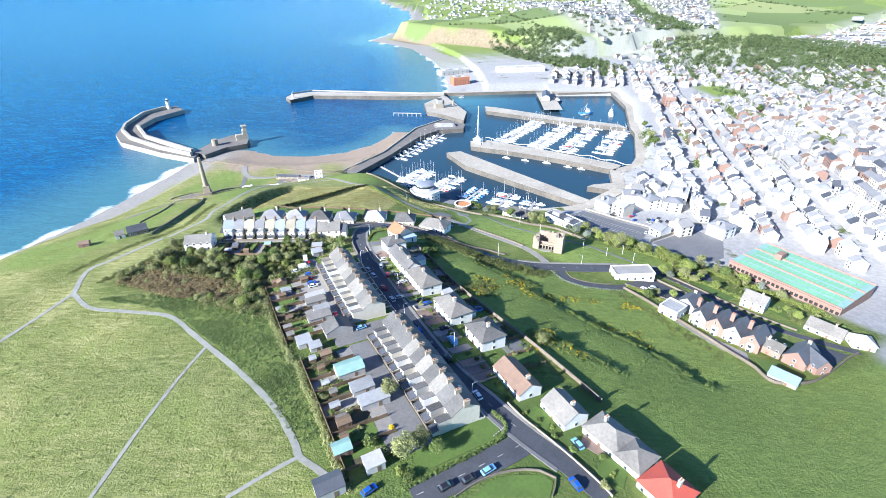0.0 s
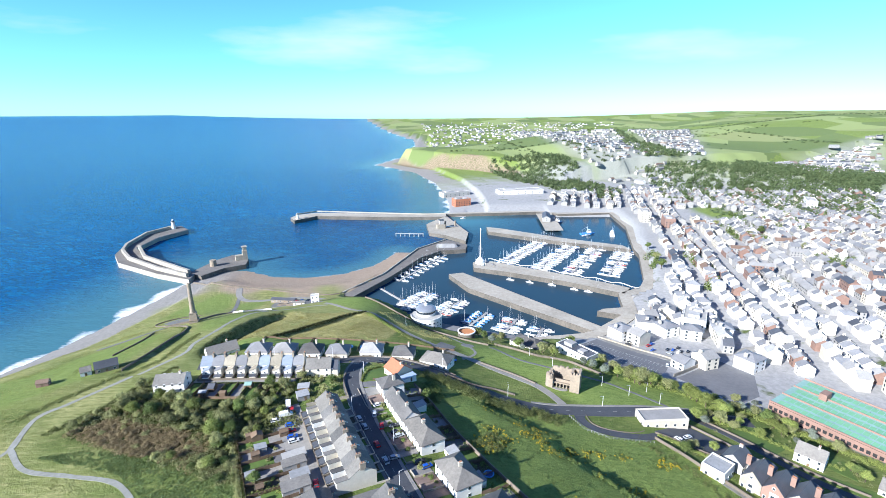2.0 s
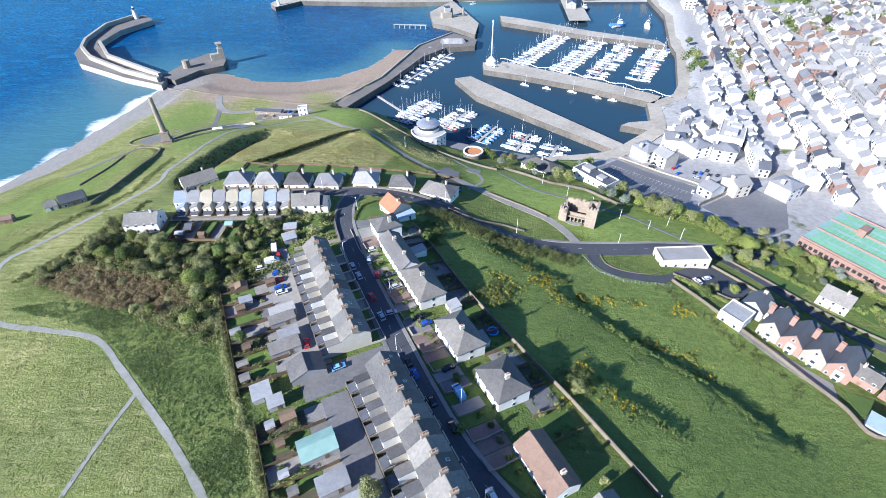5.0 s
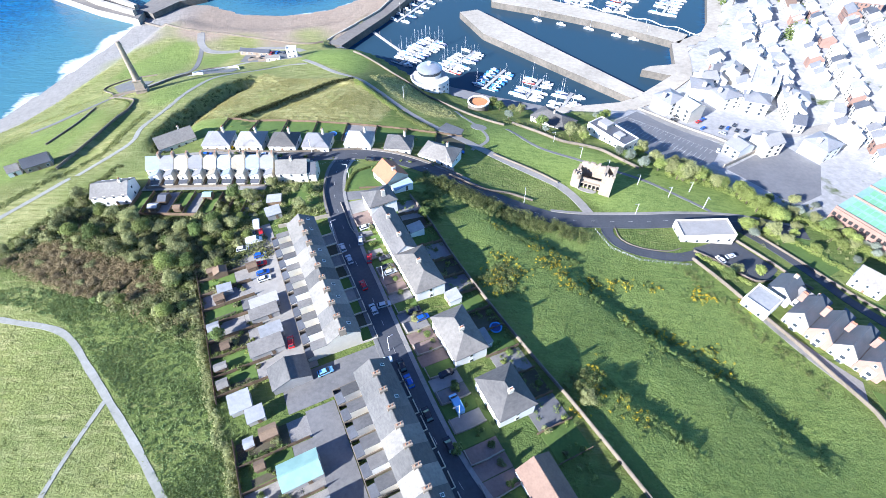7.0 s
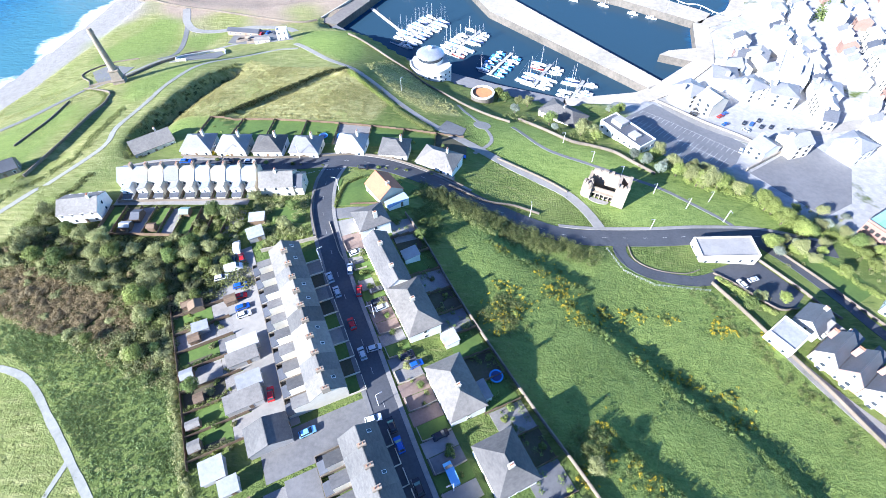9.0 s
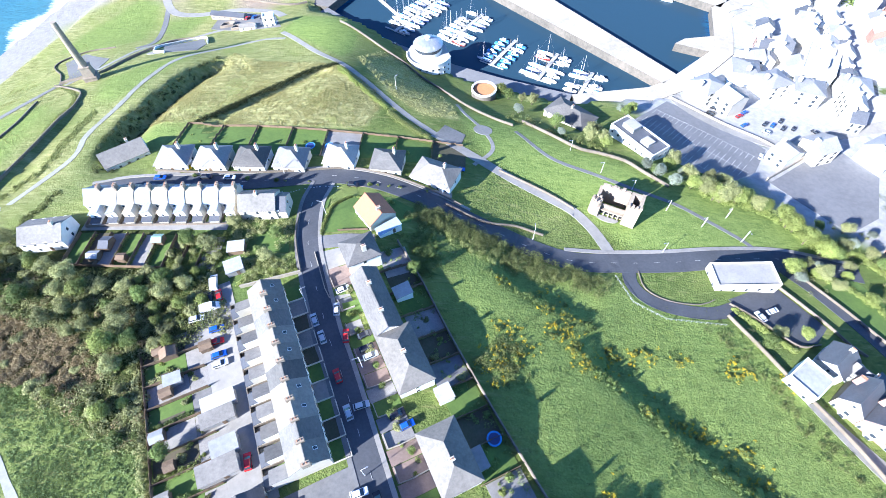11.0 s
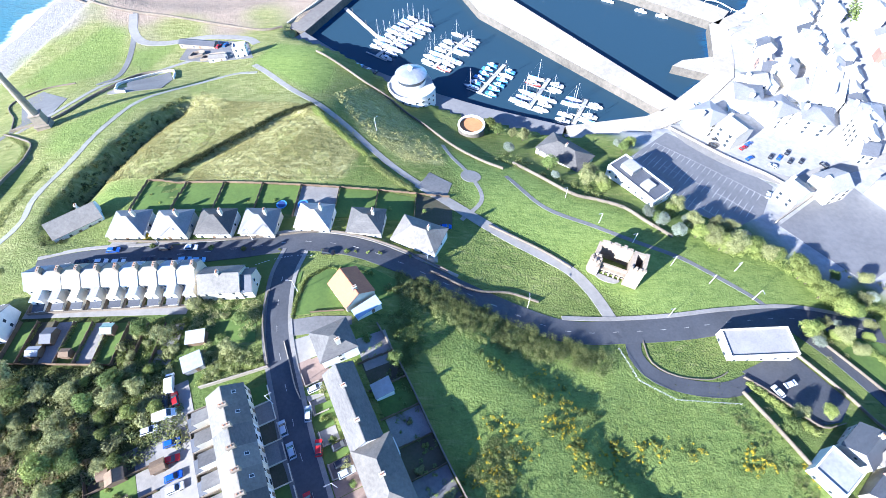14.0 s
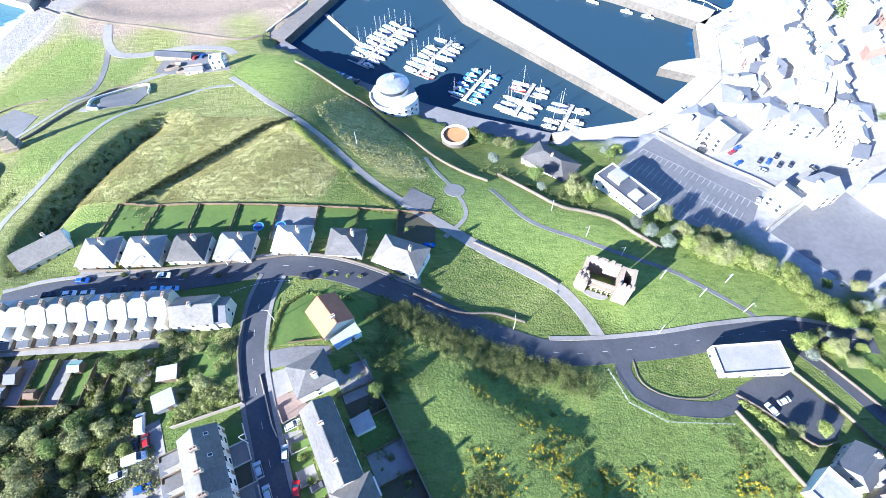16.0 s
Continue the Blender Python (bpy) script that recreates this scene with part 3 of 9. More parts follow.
GX = spread(-230, 200, 3.0, -4000, 4700, 1.06)
GY = np.unique(np.concatenate([spread(40, 400, 3.0, -300, 4850, 1.07), np.arange(1060, 1640, 9.5)]))
ground = sheet("ground", GX, GY, ground_z, ground_material(), "grassy headland, fields and valley floor running down to the sea", (("cover_a", cover_a), ("cover_b", cover_b)))


def water_material():
    m = bpy.data.materials.new("sea_water")
    m.use_nodes = True
    n, l = m.node_tree.nodes, m.node_tree.links
    b = n["Principled BSDF"]
    geo = n.new("ShaderNodeNewGeometry")

    def noise(scale, detail, stretch):
        mp = n.new("ShaderNodeMapping")
        mp.inputs["Scale"].default_value, mp.inputs["Rotation"].default_value = stretch, (0, 0, radians(35))
        l.new(geo.outputs["Position"], mp.inputs[0])
        t = n.new("ShaderNodeTexNoise")
        t.inputs["Scale"].default_value, t.inputs["Detail"].default_value, t.inputs["Roughness"].default_value = scale, detail, 0.7
        l.new(mp.outputs[0], t.inputs["Vector"])
        return t.outputs["Fac"]

    def mrange(v, a, c, lo=0.0, hi=1.0):
        r = n.new("ShaderNodeMapRange")
        r.inputs["From Min"].default_value, r.inputs["From Max"].default_value = a, c
        r.inputs["To Min"].default_value, r.inputs["To Max"].default_value = lo, hi
        l.new(v, r.inputs[0])
        return r.outputs[0]

    def mix(fac, a, c):
        x = n.new("ShaderNodeMix")
        x.data_type = "RGBA"
        l.new(fac, x.inputs[0])
        for k, v in ((6, a), (7, c)):
            if isinstance(v, tuple):
                x.inputs[k].default_value = (*v, 1)
            else:
                l.new(v, x.inputs[k])
        return x.outputs[2]

    at = n.new("ShaderNodeVertexColor")
    at.layer_name = "sea"
    sp = n.new("ShaderNodeSeparateColor")
    l.new(at.outputs[0], sp.inputs[0])
    swell, chop, patch = noise(0.10, 6, (0.35, 1.0, 1)), noise(0.40, 7, (0.5, 1.3, 1)), noise(0.006, 4, (1, 1, 1))
    deep = mix(mrange(patch, 0.35, 0.65), (0.0, 0.052, 0.165), (0.0, 0.072, 0.215))
    # Wave shading put into the colour: swell crests lighter, chop troughs darker.
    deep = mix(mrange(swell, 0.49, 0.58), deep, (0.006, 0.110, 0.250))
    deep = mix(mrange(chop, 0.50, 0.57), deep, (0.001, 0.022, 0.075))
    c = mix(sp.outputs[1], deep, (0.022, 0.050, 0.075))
    c = mix(sp.outputs[2], c, (0.065, 0.165, 0.19))
    sm = n.new("ShaderNodeMath")
    sm.operation = "ADD"
    l.new(sp.outputs[0], sm.inputs[0])
    l.new(swell, sm.inputs[1])
    sm2 = n.new("ShaderNodeMath")
    sm2.operation = "MULTIPLY_ADD"
    sm2.inputs[1].default_value = 0.9
    l.new(chop, sm2.inputs[0])
    l.new(sm.outputs[0], sm2.inputs[2])
    foam = mrange(sm2.outputs[0], 1.45, 1.90)
    caps = n.new("ShaderNodeMath")
    caps.operation = "MULTIPLY"
    l.new(mrange(chop, 0.69, 0.73), caps.inputs[0])
    l.new(mrange(sp.outputs[1], 0.0, 0.5, 0.8, 0.0), caps.inputs[1])
    mx = n.new("ShaderNodeMath")
    mx.operation = "MAXIMUM"
    l.new(foam, mx.inputs[0])
    l.new(caps.outputs[0], mx.inputs[1])
    c = mix(mx.outputs[0], c, (0.75, 0.78, 0.80))
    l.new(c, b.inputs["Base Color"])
    b.inputs["Roughness"].default_value, b.inputs["IOR"].default_value, b.inputs["Specular IOR Level"].default_value = 0.16, 1.33, 0.14
    ad = n.new("ShaderNodeMath")
    ad.operation = "MULTIPLY_ADD"
    l.new(swell, ad.inputs[0])
    ad.inputs[1].default_value = 2.2
    l.new(chop, ad.inputs[2])
    bp = n.new("ShaderNodeBump")
    l.new(mrange(sp.outputs[1], 0.0, 1.0, 0.8, 0.10), bp.inputs["Strength"])
    bp.inputs["Distance"].default_value = 0.6
    l.new(ad.outputs[0], bp.inputs["Height"])
    l.new(bp.outputs[0], b.inputs["Normal"])
    return m


MARINA = OLD_QUAY[2:] + BASIN + [(2, 804), (-10, 720)]


def sea_layer(x, y):
    """Foam by the shore, still harbour water, shallows."""
    db = np.minimum(seg_dist(x, y, SHORE), seg_dist(x, y, COAST))
    db2 = seg_dist(x, y, BEACH)
    wob = 5 * np.sin(x / 13 + y / 8) + 4 * np.sin(y / 19 - x / 11)
    foam = np.maximum(0.95 * (1 - smooth(db + wob, 0, 19)), 0.66 * (1 - smooth(db2, 1, 7)))
    still = soft_in(x, y, MARINA, 8) + 0.3 * smooth(x, -400, -330) * smooth(y, 500, 540) * (1 - smooth(y, 790, 840))
    shallow = np.maximum(0.85 * (1 - smooth(db, 20, 150)), 0.7 * (1 - smooth(db2, 4, 45)))
    return foam, np.clip(still, 0, 1), shallow


water = sheet("water", spread(-460, 290, 6.0, -4700, 1600, 1.10), spread(280, 830, 6.0, -400, 4850, 1.10), lambda x, y: 0 * x + lift(x, y), water_material(),
              "blue sea and harbour water with white surf along the shore", (("sea", sea_layer),))


# ---- roads and paths ----
def bezier(pts, step=2.0):
    """A smooth line through points."""
    p = [Vector((*q, 0)) for q in pts]
    p = [p[0] * 2 - p[1]] + p + [p[-1] * 2 - p[-2]]
    out = []
    for a, b, c, d in zip(p, p[1:], p[2:], p[3:]):
        n = max(1, int((c - b).length / step))
        for i in range(n):
            t = i / n
            out.append(0.5 * (2 * b + (c - a) * t + (2 * a - 5 * b + 4 * c - d) * t * t + (3 * b - a - 3 * c + d) * t ** 3))
    return out + [p[-2]]


def ribbon(name, pts, width, material, label, up=0.14, shift=0.0, kind="structure", rows=5, step=2.0, wob=0.0):
    line = bezier(pts, step)
    n = len(line)
    co = []
    for i, q in enumerate(line):
        d = (line[min(i + 1, n - 1)] - line[max(i - 1, 0)]).normalized()
        nr = Vector((d.y, -d.x, 0))
        ww = width * (1 + wob * math.sin(i * 0.9) * math.sin(i * 0.37 + 1))
        for k in range(rows):
            c = q + nr * (shift + ww * (k / (rows - 1) - 0.5))
            co.append((c.x, c.y))
    co = np.array(co)
    z = ground_z(co[:, 0], co[:, 1]) + up
    faces = [(i * rows + k, i * rows + k + 1, (i + 1) * rows + k + 1, (i + 1) * rows + k) for i in range(n - 1) for k in range(rows - 1)]
    me = bpy.data.meshes.new(name)
    me.from_pydata(np.stack([co[:, 0], co[:, 1], z], 1).tolist(), [], faces)
    me.materials.append(material)
    ob = new(name, me)
    sol = ob.modifiers.new("depth", "SOLIDIFY")
    sol.thickness, sol.offset = 0.3, -1.0
    return tagged(ob, label, kind=kind)


def patch(name, poly, material, label, up=0.12, step=3.0, kind="structure"):
    """A convex piece of ground cover that follows the land."""
    xs, ys = [p[0] for p in poly], [p[1] for p in poly]
    bm = bmesh.new()
    nx, ny = max(1, int((max(xs) - min(xs)) / step)), max(1, int((max(ys) - min(ys)) / step))
    v = [[bm.verts.new((min(xs) + (max(xs) - min(xs)) * i / nx, min(ys) + (max(ys) - min(ys)) * j / ny, 0)) for i in range(nx + 1)] for j in range(ny + 1)]
    for j in range(ny):
        for i in range(nx):
            bm.faces.new((v[j][i], v[j][i + 1], v[j + 1][i + 1], v[j + 1][i]))
    area = sum(a[0] * b[1] - b[0] * a[1] for a, b in zip(poly, poly[1:] + poly[:1]))
    ring = poly if area > 0 else poly[::-1]
    for a, b in zip(ring, ring[1:] + ring[:1]):
        no = Vector((b[1] - a[1], a[0] - b[0], 0))
        bmesh.ops.bisect_plane(bm, geom=bm.verts[:] + bm.edges[:] + bm.faces[:], plane_co=(*a, 0), plane_no=no, clear_outer=True)
    for q in bm.verts:
        q.co.z = gz(q.co.x, q.co.y) + up
    ob = part(name, bm, material)
    sol = ob.modifiers.new("depth", "SOLIDIFY")
    sol.thickness, sol.offset = 0.3, -1.0
    return tagged(ob, label, kind=kind)


STREET = [(40, 74.6), (31.5, 84.6), (22.2, 93.6), (13.1, 104.4), (-2.6, 126.3), (-27.2, 178.3), (-31.7, 187), (-36.3, 197.9), (-41, 209.5), (-44.6, 220), (-46.8, 231), (-47.6, 241), (-46.3, 250.5)]
CROSS = [(-126.4, 239.8), (-112.1, 243.8), (-86.4, 247), (-64, 250.9), (-46.1, 254.4), (-28.8, 253), (-13.4, 247.9), (5.2, 239.9), (23.5, 233), (41.5, 227.7), (60.6, 228.8), (80.3, 231.2), (101.5, 235.2), (127.9, 238.3), (155.2, 234.4)]
LANE = [(59.1, 230.8), (53.8, 243.2), (47.2, 252.1), (37.7, 258.1), (21.7, 267), (5.1, 278.5), (-8.2, 288.4), (-20, 298.8), (-38.3, 318.4), (-56.8, 335.8), (-96.8, 377.2)]
ribbon("road_street", STREET, 6.4, M["asphalt"], "dark asphalt street between the terraces", 0.20, wob=0)
ribbon("road_side", [(24.5, 92.7), (13.2, 85.2), (0.8, 77.8), (-9, 72.8)], 7.5, M["asphalt"], "dark asphalt side road", 0.17)
ribbon("road_cross", CROSS, 8.4, M["asphalt"], "dark asphalt road curving down the hill", 0.17)
ribbon("road_lane", LANE[:7], 4.4, M["asphalt_pale"], "pale worn lane climbing to the lookout", 0.13)
ribbon("path_lookout", LANE[6:], 2.8, M["asphalt_pale"], "worn asphalt path over the headland", 0.12)
ribbon("road_island", [(64.2, 228.2), (63.3, 220.5), (68, 214.2), (77.8, 211), (90.2, 210.7), (101, 214.9)], 5.0, M["asphalt"], "narrow asphalt loop round a grass island", 0.13)
# West pavement takes a darker surface to carry the terrace's shade.
for pv_name, pv_line, pv_shift, pv_m in (("pavement_street_east", STREET, 3.75, "paving"), ("pavement_street_west", STREET, -3.75, "asphalt_old"), ("pavement_cross_north", CROSS[:8], -5.1, "paving")):
    ribbon(pv_name, pv_line[1:] if pv_line is STREET else pv_line, 1.2, M[pv_m], "concrete pavement with a raised kerb", 0.30, pv_shift)
ribbon("pavement_cross_south", CROSS[9:], 1.5, M["paving"], "concrete pavement with a raised kerb", 0.28, -4.9)
for pn, pp, pw in (("path_coast", [(-172.9, 144.1), (-169.3, 160.1), (-166.3, 176.5)], 1.7), ("path_meadow", [(-166.3, 176.5), (-151.5, 165.4), (-132.5, 161.9), (-113.8, 157.9), (-98.7, 145.8), (-88.9, 137.3), (-71.5, 121.9), (-53.9, 104.3), (-42.8, 89.5), (-39.8, 84.2), (-34.3, 80.4), (-25.9, 74)], 1.9), ("path_meadow_south", [(-88.9, 137.3), (-90.4, 120.6), (-90.8, 97.9), (-90.5, 84), (-90.3, 74.5)], 1.2), ("path_meadow_spur", [(-39.8, 84.2), (-47.1, 78.9), (-54.8, 72.6)], 1.2), ("path_headland", [(-166.3, 176.5), (-173.2, 196.7), (-167.7, 207.8), (-157.9, 226.6), (-144.4, 256.8), (-146.1, 273.2), (-143.7, 292), (-141.5, 318.7), (-134.2, 344.2), (-108, 366.4), (-92.4, 368.1)], 2.2)):
    ribbon(pn, pp, pw, M["path"], "pale gravel footpath across the grass", 0.10, wob=0.12)
patch("pavement_yard", [(97, 217), (116, 225.6), (128.5, 208.5), (122, 202), (114.7, 200.5), (102, 212)], M["asphalt"], "dark asphalt car park behind a stone wall", 0.10)
CAR_PARK = [(86.5, 322), (111.5, 345), (126, 332), (139, 317), (148.5, 308.5), (136, 290), (119, 279.5), (98, 289)]
patch("pavement_car_park", CAR_PARK, M["asphalt_bay"], "grey asphalt car park with white bays", 0.12)
ribbon("road_quay", [(60, 347), (83, 354), (104, 359.5), (121, 367.5), (136, 379), (147, 396), (160, 425), (178, 438)], 8.0, M["asphalt_pale"], "pale quayside road", 0.13)
ribbon("road_town", [(113, 358), (118, 340), (130, 325.5), (145, 315.5), (160, 310.5), (175, 317), (196, 323), (225, 330)], 7.0, M["asphalt_pale"], "pale road curving past the car park into the town", 0.15)
patch("pavement_market_yard", [(140, 284), (161.5, 299), (181, 313), (193, 291), (180, 266), (163, 256)], M["asphalt_bay"], "bare grey concrete yard", 0.12)

# ---- harbour walls ----
def pier(name, poly, top, label, parapet=(), bottom=-4.5, up=1.6, cap="quay", side="quay_dark"):
    """A masonry pier; parapet: stretches of its edge that carry a wall."""
    r = root(name, 0, 0, 0, 0, label, "pier", kind="structure")
    bm = bmesh.new()
    cx, cy = sum(p[0] for p in poly) / len(poly), sum(p[1] for p in poly) / len(poly)
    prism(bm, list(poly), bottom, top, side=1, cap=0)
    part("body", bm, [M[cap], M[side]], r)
    for line in parapet:
        bm = bmesh.new()
        for (ax, ay), (bx, by) in zip(line, line[1:]):
            d = Vector((bx - ax, by - ay, 0)).normalized()
            n = Vector((-d.y, d.x, 0)) * (0.6 if up < 4 else 1.5)
            prism(bm, [(ax + n.x, ay + n.y), (bx + n.x, by + n.y), (bx - n.x, by - n.y), (ax - n.x, ay - n.y)], top - 0.3, top + up)
        part("parapet", bm, M["quay"], r)
    return r


pier("pier_west", [(-263, 484), (-306, 503), (-374, 543), (-399, 575), (-411, 608), (-422, 672), (-408, 718), (-398, 726), (-376, 702), (-394, 657), (-391, 605), (-356, 562), (-266, 503)], 5.6, "long angled stone pier sheltering the outer harbour", ([(-268, 492), (-312, 515), (-368, 554), (-396, 586), (-408, 613), (-418, 672), (-402, 716)], [(-272, 503), (-352, 558), (-387, 604)]), up=4.2, cap="walk", side="quay")
bm = bmesh.new()
prism(bm, [(-376, 592), (-352, 574), (-318, 556), (-284, 530), (-262, 520), (-266, 500), (-300, 522), (-354, 560), (-386, 596)], -2.0, 0.3, [(-372, 590), (-352, 571), (-318, 552), (-284, 527), (-264, 516), (-266, 500), (-300, 522), (-354, 560), (-386, 596)])
tagged(part("beach_spit", bm, M["sand"]), "wet sand bank inside the angled pier", kind="structure")
pier("pier_fort", [(-273.4, 504.8), (-265.5, 552), (-254.6, 571.8), (-229.1, 553.4), (-224.7, 534.5), (-243.8, 521), (-255.8, 495.6)], 5.5, "short stone mole with ruined works on its head", cap="walk")
pier("pier_north", [(-250.5, 781.1), (-246, 802.8), (-217.8, 820.2), (-35.7, 800.9), (1.6, 804.2), (1.5, 782.2), (-80.3, 780.4), (-210.7, 792.9), (-237.8, 760.1)], 5.5, "straight stone north pier", ([(-247, 806), (-220, 829), (-36, 800), (1, 803)],))
pier("pier_old_quay", [(-100.5, 441), (-64.7, 499.2), (-34.3, 593.5), (0.7, 638.2), (27.8, 612.7), (24.7, 592.2), (-6.5, 585.5), (-29.2, 558.1), (-57.8, 490.4), (-85.7, 436.2)], 5.2, "old stone quay between beach and marina", ([(-99.5, 441), (-65, 499), (-35, 592), (0, 636)],), up=1.4, cap="walk")
pier("pier_sugar", [(2.8, 498), (17.7, 503.1), (122, 369.6), (113, 361.8), (21.2, 456.9)], 5.0, "broad stone tongue across the marina")
pier("pier_lime", [(30.5, 539.7), (46.3, 545.7), (122.3, 495.9), (168.3, 462), (176.3, 454.3), (165.6, 440), (117.3, 475.6), (65.1, 504.1), (30.5, 519.7)], 5.0, "long stone tongue with a white wave-shaped rail")
pier("pier_queens", [(60.7, 710.3), (82.5, 699.2), (158.4, 643.1), (223.4, 605.6), (227.2, 587.7), (153.5, 623.3), (60.7, 682.9)], 5.0, "narrow stone tongue in the marina")
pier("pier_gate", [(-28.6, 730.9), (1.5, 790.9), (32.5, 677.1), (26.5, 631.9), (0.8, 662.1), (-22.8, 678.5)], 5.0, "stone pier heads with the sea lock between them")


def quay_edge(name, line, width, side, label, cap="quay"):
    """A quay's edge: coping and wall down into the water, on the land side of the line."""
    r = root(name, 0, 0, 0, 0, label, "quay", kind="structure")
    bm = bmesh.new()
    pts = [Vector((*p, 0)) for p in line]
    off = []
    for i, p in enumerate(pts):
        d = (pts[min(i + 1, len(pts) - 1)] - pts[max(i - 1, 0)]).normalized()
        off.append(p + Vector((-d.y, d.x, 0)) * width * side)
    for a, b, c, d in zip(pts, pts[1:], off[1:], off):
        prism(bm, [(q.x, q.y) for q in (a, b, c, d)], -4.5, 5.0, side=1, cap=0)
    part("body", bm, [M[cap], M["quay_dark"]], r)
    return r


# Marina cap is grey paving, its dark tone carrying the promenade's shade.
quay_edge("quay_marina", BASIN[:6], 15.0, -1, "grey paved quay along the marina below the museum", "asphalt_bay")
quay_edge("quay_town", BASIN[5:], 11.0, -1, "stone quay along the town")
pier("pier_slip", [(103, 353), (121, 365), (150, 396), (153, 408), (135, 405), (128, 400), (146, 392)], 4.9, "stone slipway beside the quay")

# ---- houses ----
SHARED = {}


def shared(key, build, materials):
    """A mesh made once under that key."""
    if key not in SHARED:
        bm = bmesh.new()
        build(bm)
        me = bpy.data.meshes.new(key)
        bm.to_mesh(me)
        bm.free()
        for mm in materials:
            me.materials.append(mm)
        SHARED[key] = me
    return SHARED[key]


def put(name, me, parent, m, label=""):
    ob = new(name, me)
    ob.parent = parent
    ob.matrix_local = m
    if label:
        ob["label"] = label
    return ob


def window(parent, m, w=1.1, h=1.3):
    """A framed window in a wall that faces -y before m."""
    def frame_mesh(bm):
        box(bm, -w / 2, w / 2, -0.08, 0.02, -h / 2, h / 2)
    f = put("window", shared(f"window_frame_{w}_{h}", frame_mesh, [M["white"]]), parent, m)
    put("pane", shared(f"window_pane_{w}_{h}", lambda bm: box(bm, -w / 2 + 0.1, w / 2 - 0.1, -0.095, -0.075, -h / 2 + 0.1, h / 2 - 0.1), [M["glass"]]), f, Matrix())
    return f


def door(parent, m, material):
    d = put("door", shared(f"door_{material.name}", lambda bm: box(bm, -0.48, 0.48, -0.07, 0.02, 0, 2.05), [material]), parent, m)
    return d


def chimney(parent, x, y, z0, z1, w=0.75, d=1.3, pots=3, material=None):
    bm = bmesh.new()
    box(bm, x - w / 2, x + w / 2, y - d / 2, y + d / 2, z0, z1)
    box(bm, x - w / 2 - 0.08, x + w / 2 + 0.08, y - d / 2 - 0.08, y + d / 2 + 0.08, z1, z1 + 0.14)
    c = part("chimney", bm, material or M["render_cream"], parent)
    for i in range(pots):
        bm = bmesh.new()
        cyl(bm, x, y + (i - (pots - 1) / 2) * d / max(pots, 1) * 0.85, z1 + 0.14, z1 + 0.65, 0.15, 0.12, 8)
        part("chimney_pot", bm, M["pot"], c)
    return c


def gable_roof(bm, w, d, eave, ridge, over=0.3, t=0.16):
    hw, hd = w / 2 + over * 0.5, d / 2 + over
    dz = (ridge - eave) / (d / 2) * over
    prof = [(-hd, eave - dz), (-hd, eave - dz + t), (-0.14, ridge + t - 0.08), (-0.1, ridge + t + 0.07), (0.1, ridge + t + 0.07), (0.14, ridge + t - 0.08), (hd, eave - dz + t), (hd, eave - dz), (0, ridge)]
    a, b = ([bm.verts.new((sx * hw, yy, zz)) for yy, zz in prof] for sx in (-1, 1))
    n = len(prof)
    for i in range(n):
        bm.faces.new((a[i], a[(i + 1) % n], b[(i + 1) % n], b[i]))
    bm.faces.new(a[::-1])
    bm.faces.new(b)
    bmesh.ops.recalc_face_normals(bm, faces=bm.faces[:])


def hip_roof(bm, w, d, eave, ridge, over=0.4, t=0.18):
    hw, hd = w / 2 + over, d / 2 + over
    r = max(hw - hd, 0.0)
    s = max(hd - hw, 0.0)
    lo = [bm.verts.new(p) for p in ((-hw, -hd, eave - 0.05), (hw, -hd, eave - 0.05), (hw, hd, eave - 0.05), (-hw, hd, eave - 0.05))]
    hi = [bm.verts.new((v.co.x, v.co.y, eave + t)) for v in lo]
    for i in range(4):
        bm.faces.new((lo[i], lo[(i + 1) % 4], hi[(i + 1) % 4], hi[i]))
    bm.faces.new(lo[::-1])
    if r + s < 0.05:
        a = bm.verts.new((0, 0, ridge))
        for i in range(4):
            bm.faces.new((hi[i], hi[(i + 1) % 4], a))
        return
    a, b = bm.verts.new((-r, -s, ridge)), bm.verts.new((r, s, ridge))
    if r > 0:
        bm.faces.new((hi[0], hi[1], b, a))
        bm.faces.new((hi[1], hi[2], b))
        bm.faces.new((hi[2], hi[3], a, b))
        bm.faces.new((hi[3], hi[0], a))
    else:
        bm.faces.new((hi[0], hi[1], a))
        bm.faces.new((hi[1], hi[2], b, a))
        bm.faces.new((hi[2], hi[3], b))
        bm.faces.new((hi[3], hi[0], a, b))


def walls(bm, w, d, eave, ridge=None, base=-2.0):
    """Four walls, with gables at the ends where a ridge is given."""
    box(bm, -w / 2, w / 2, -d / 2, d / 2, base, eave)
    if ridge:
        for s in (-1, 1):
            x0, x1 = (s * w / 2 - 0.25, s * w / 2) if s > 0 else (s * w / 2, s * w / 2 + 0.25)
            a = [bm.verts.new((x0, y, z)) for y, z in ((-d / 2, eave), (d / 2, eave), (0, ridge))]
            b = [bm.verts.new((x1, y, z)) for y, z in ((-d / 2, eave), (d / 2, eave), (0, ridge))]
            bm.faces.new(a[::-1])
            bm.faces.new(b)
            for i in range(3):
                bm.faces.new((a[i], a[(i + 1) % 3], b[(i + 1) % 3], b[i]))


FACE = {"f": lambda x, z, w, d: pose(x, -d / 2, z), "b": lambda x, z, w, d: pose(x, d / 2, z, 0, 0, 180),
        "l": lambda x, z, w, d: pose(-w / 2, x, z, 0, 0, -90), "r": lambda x, z, w, d: pose(w / 2, x, z, 0, 0, 90)}


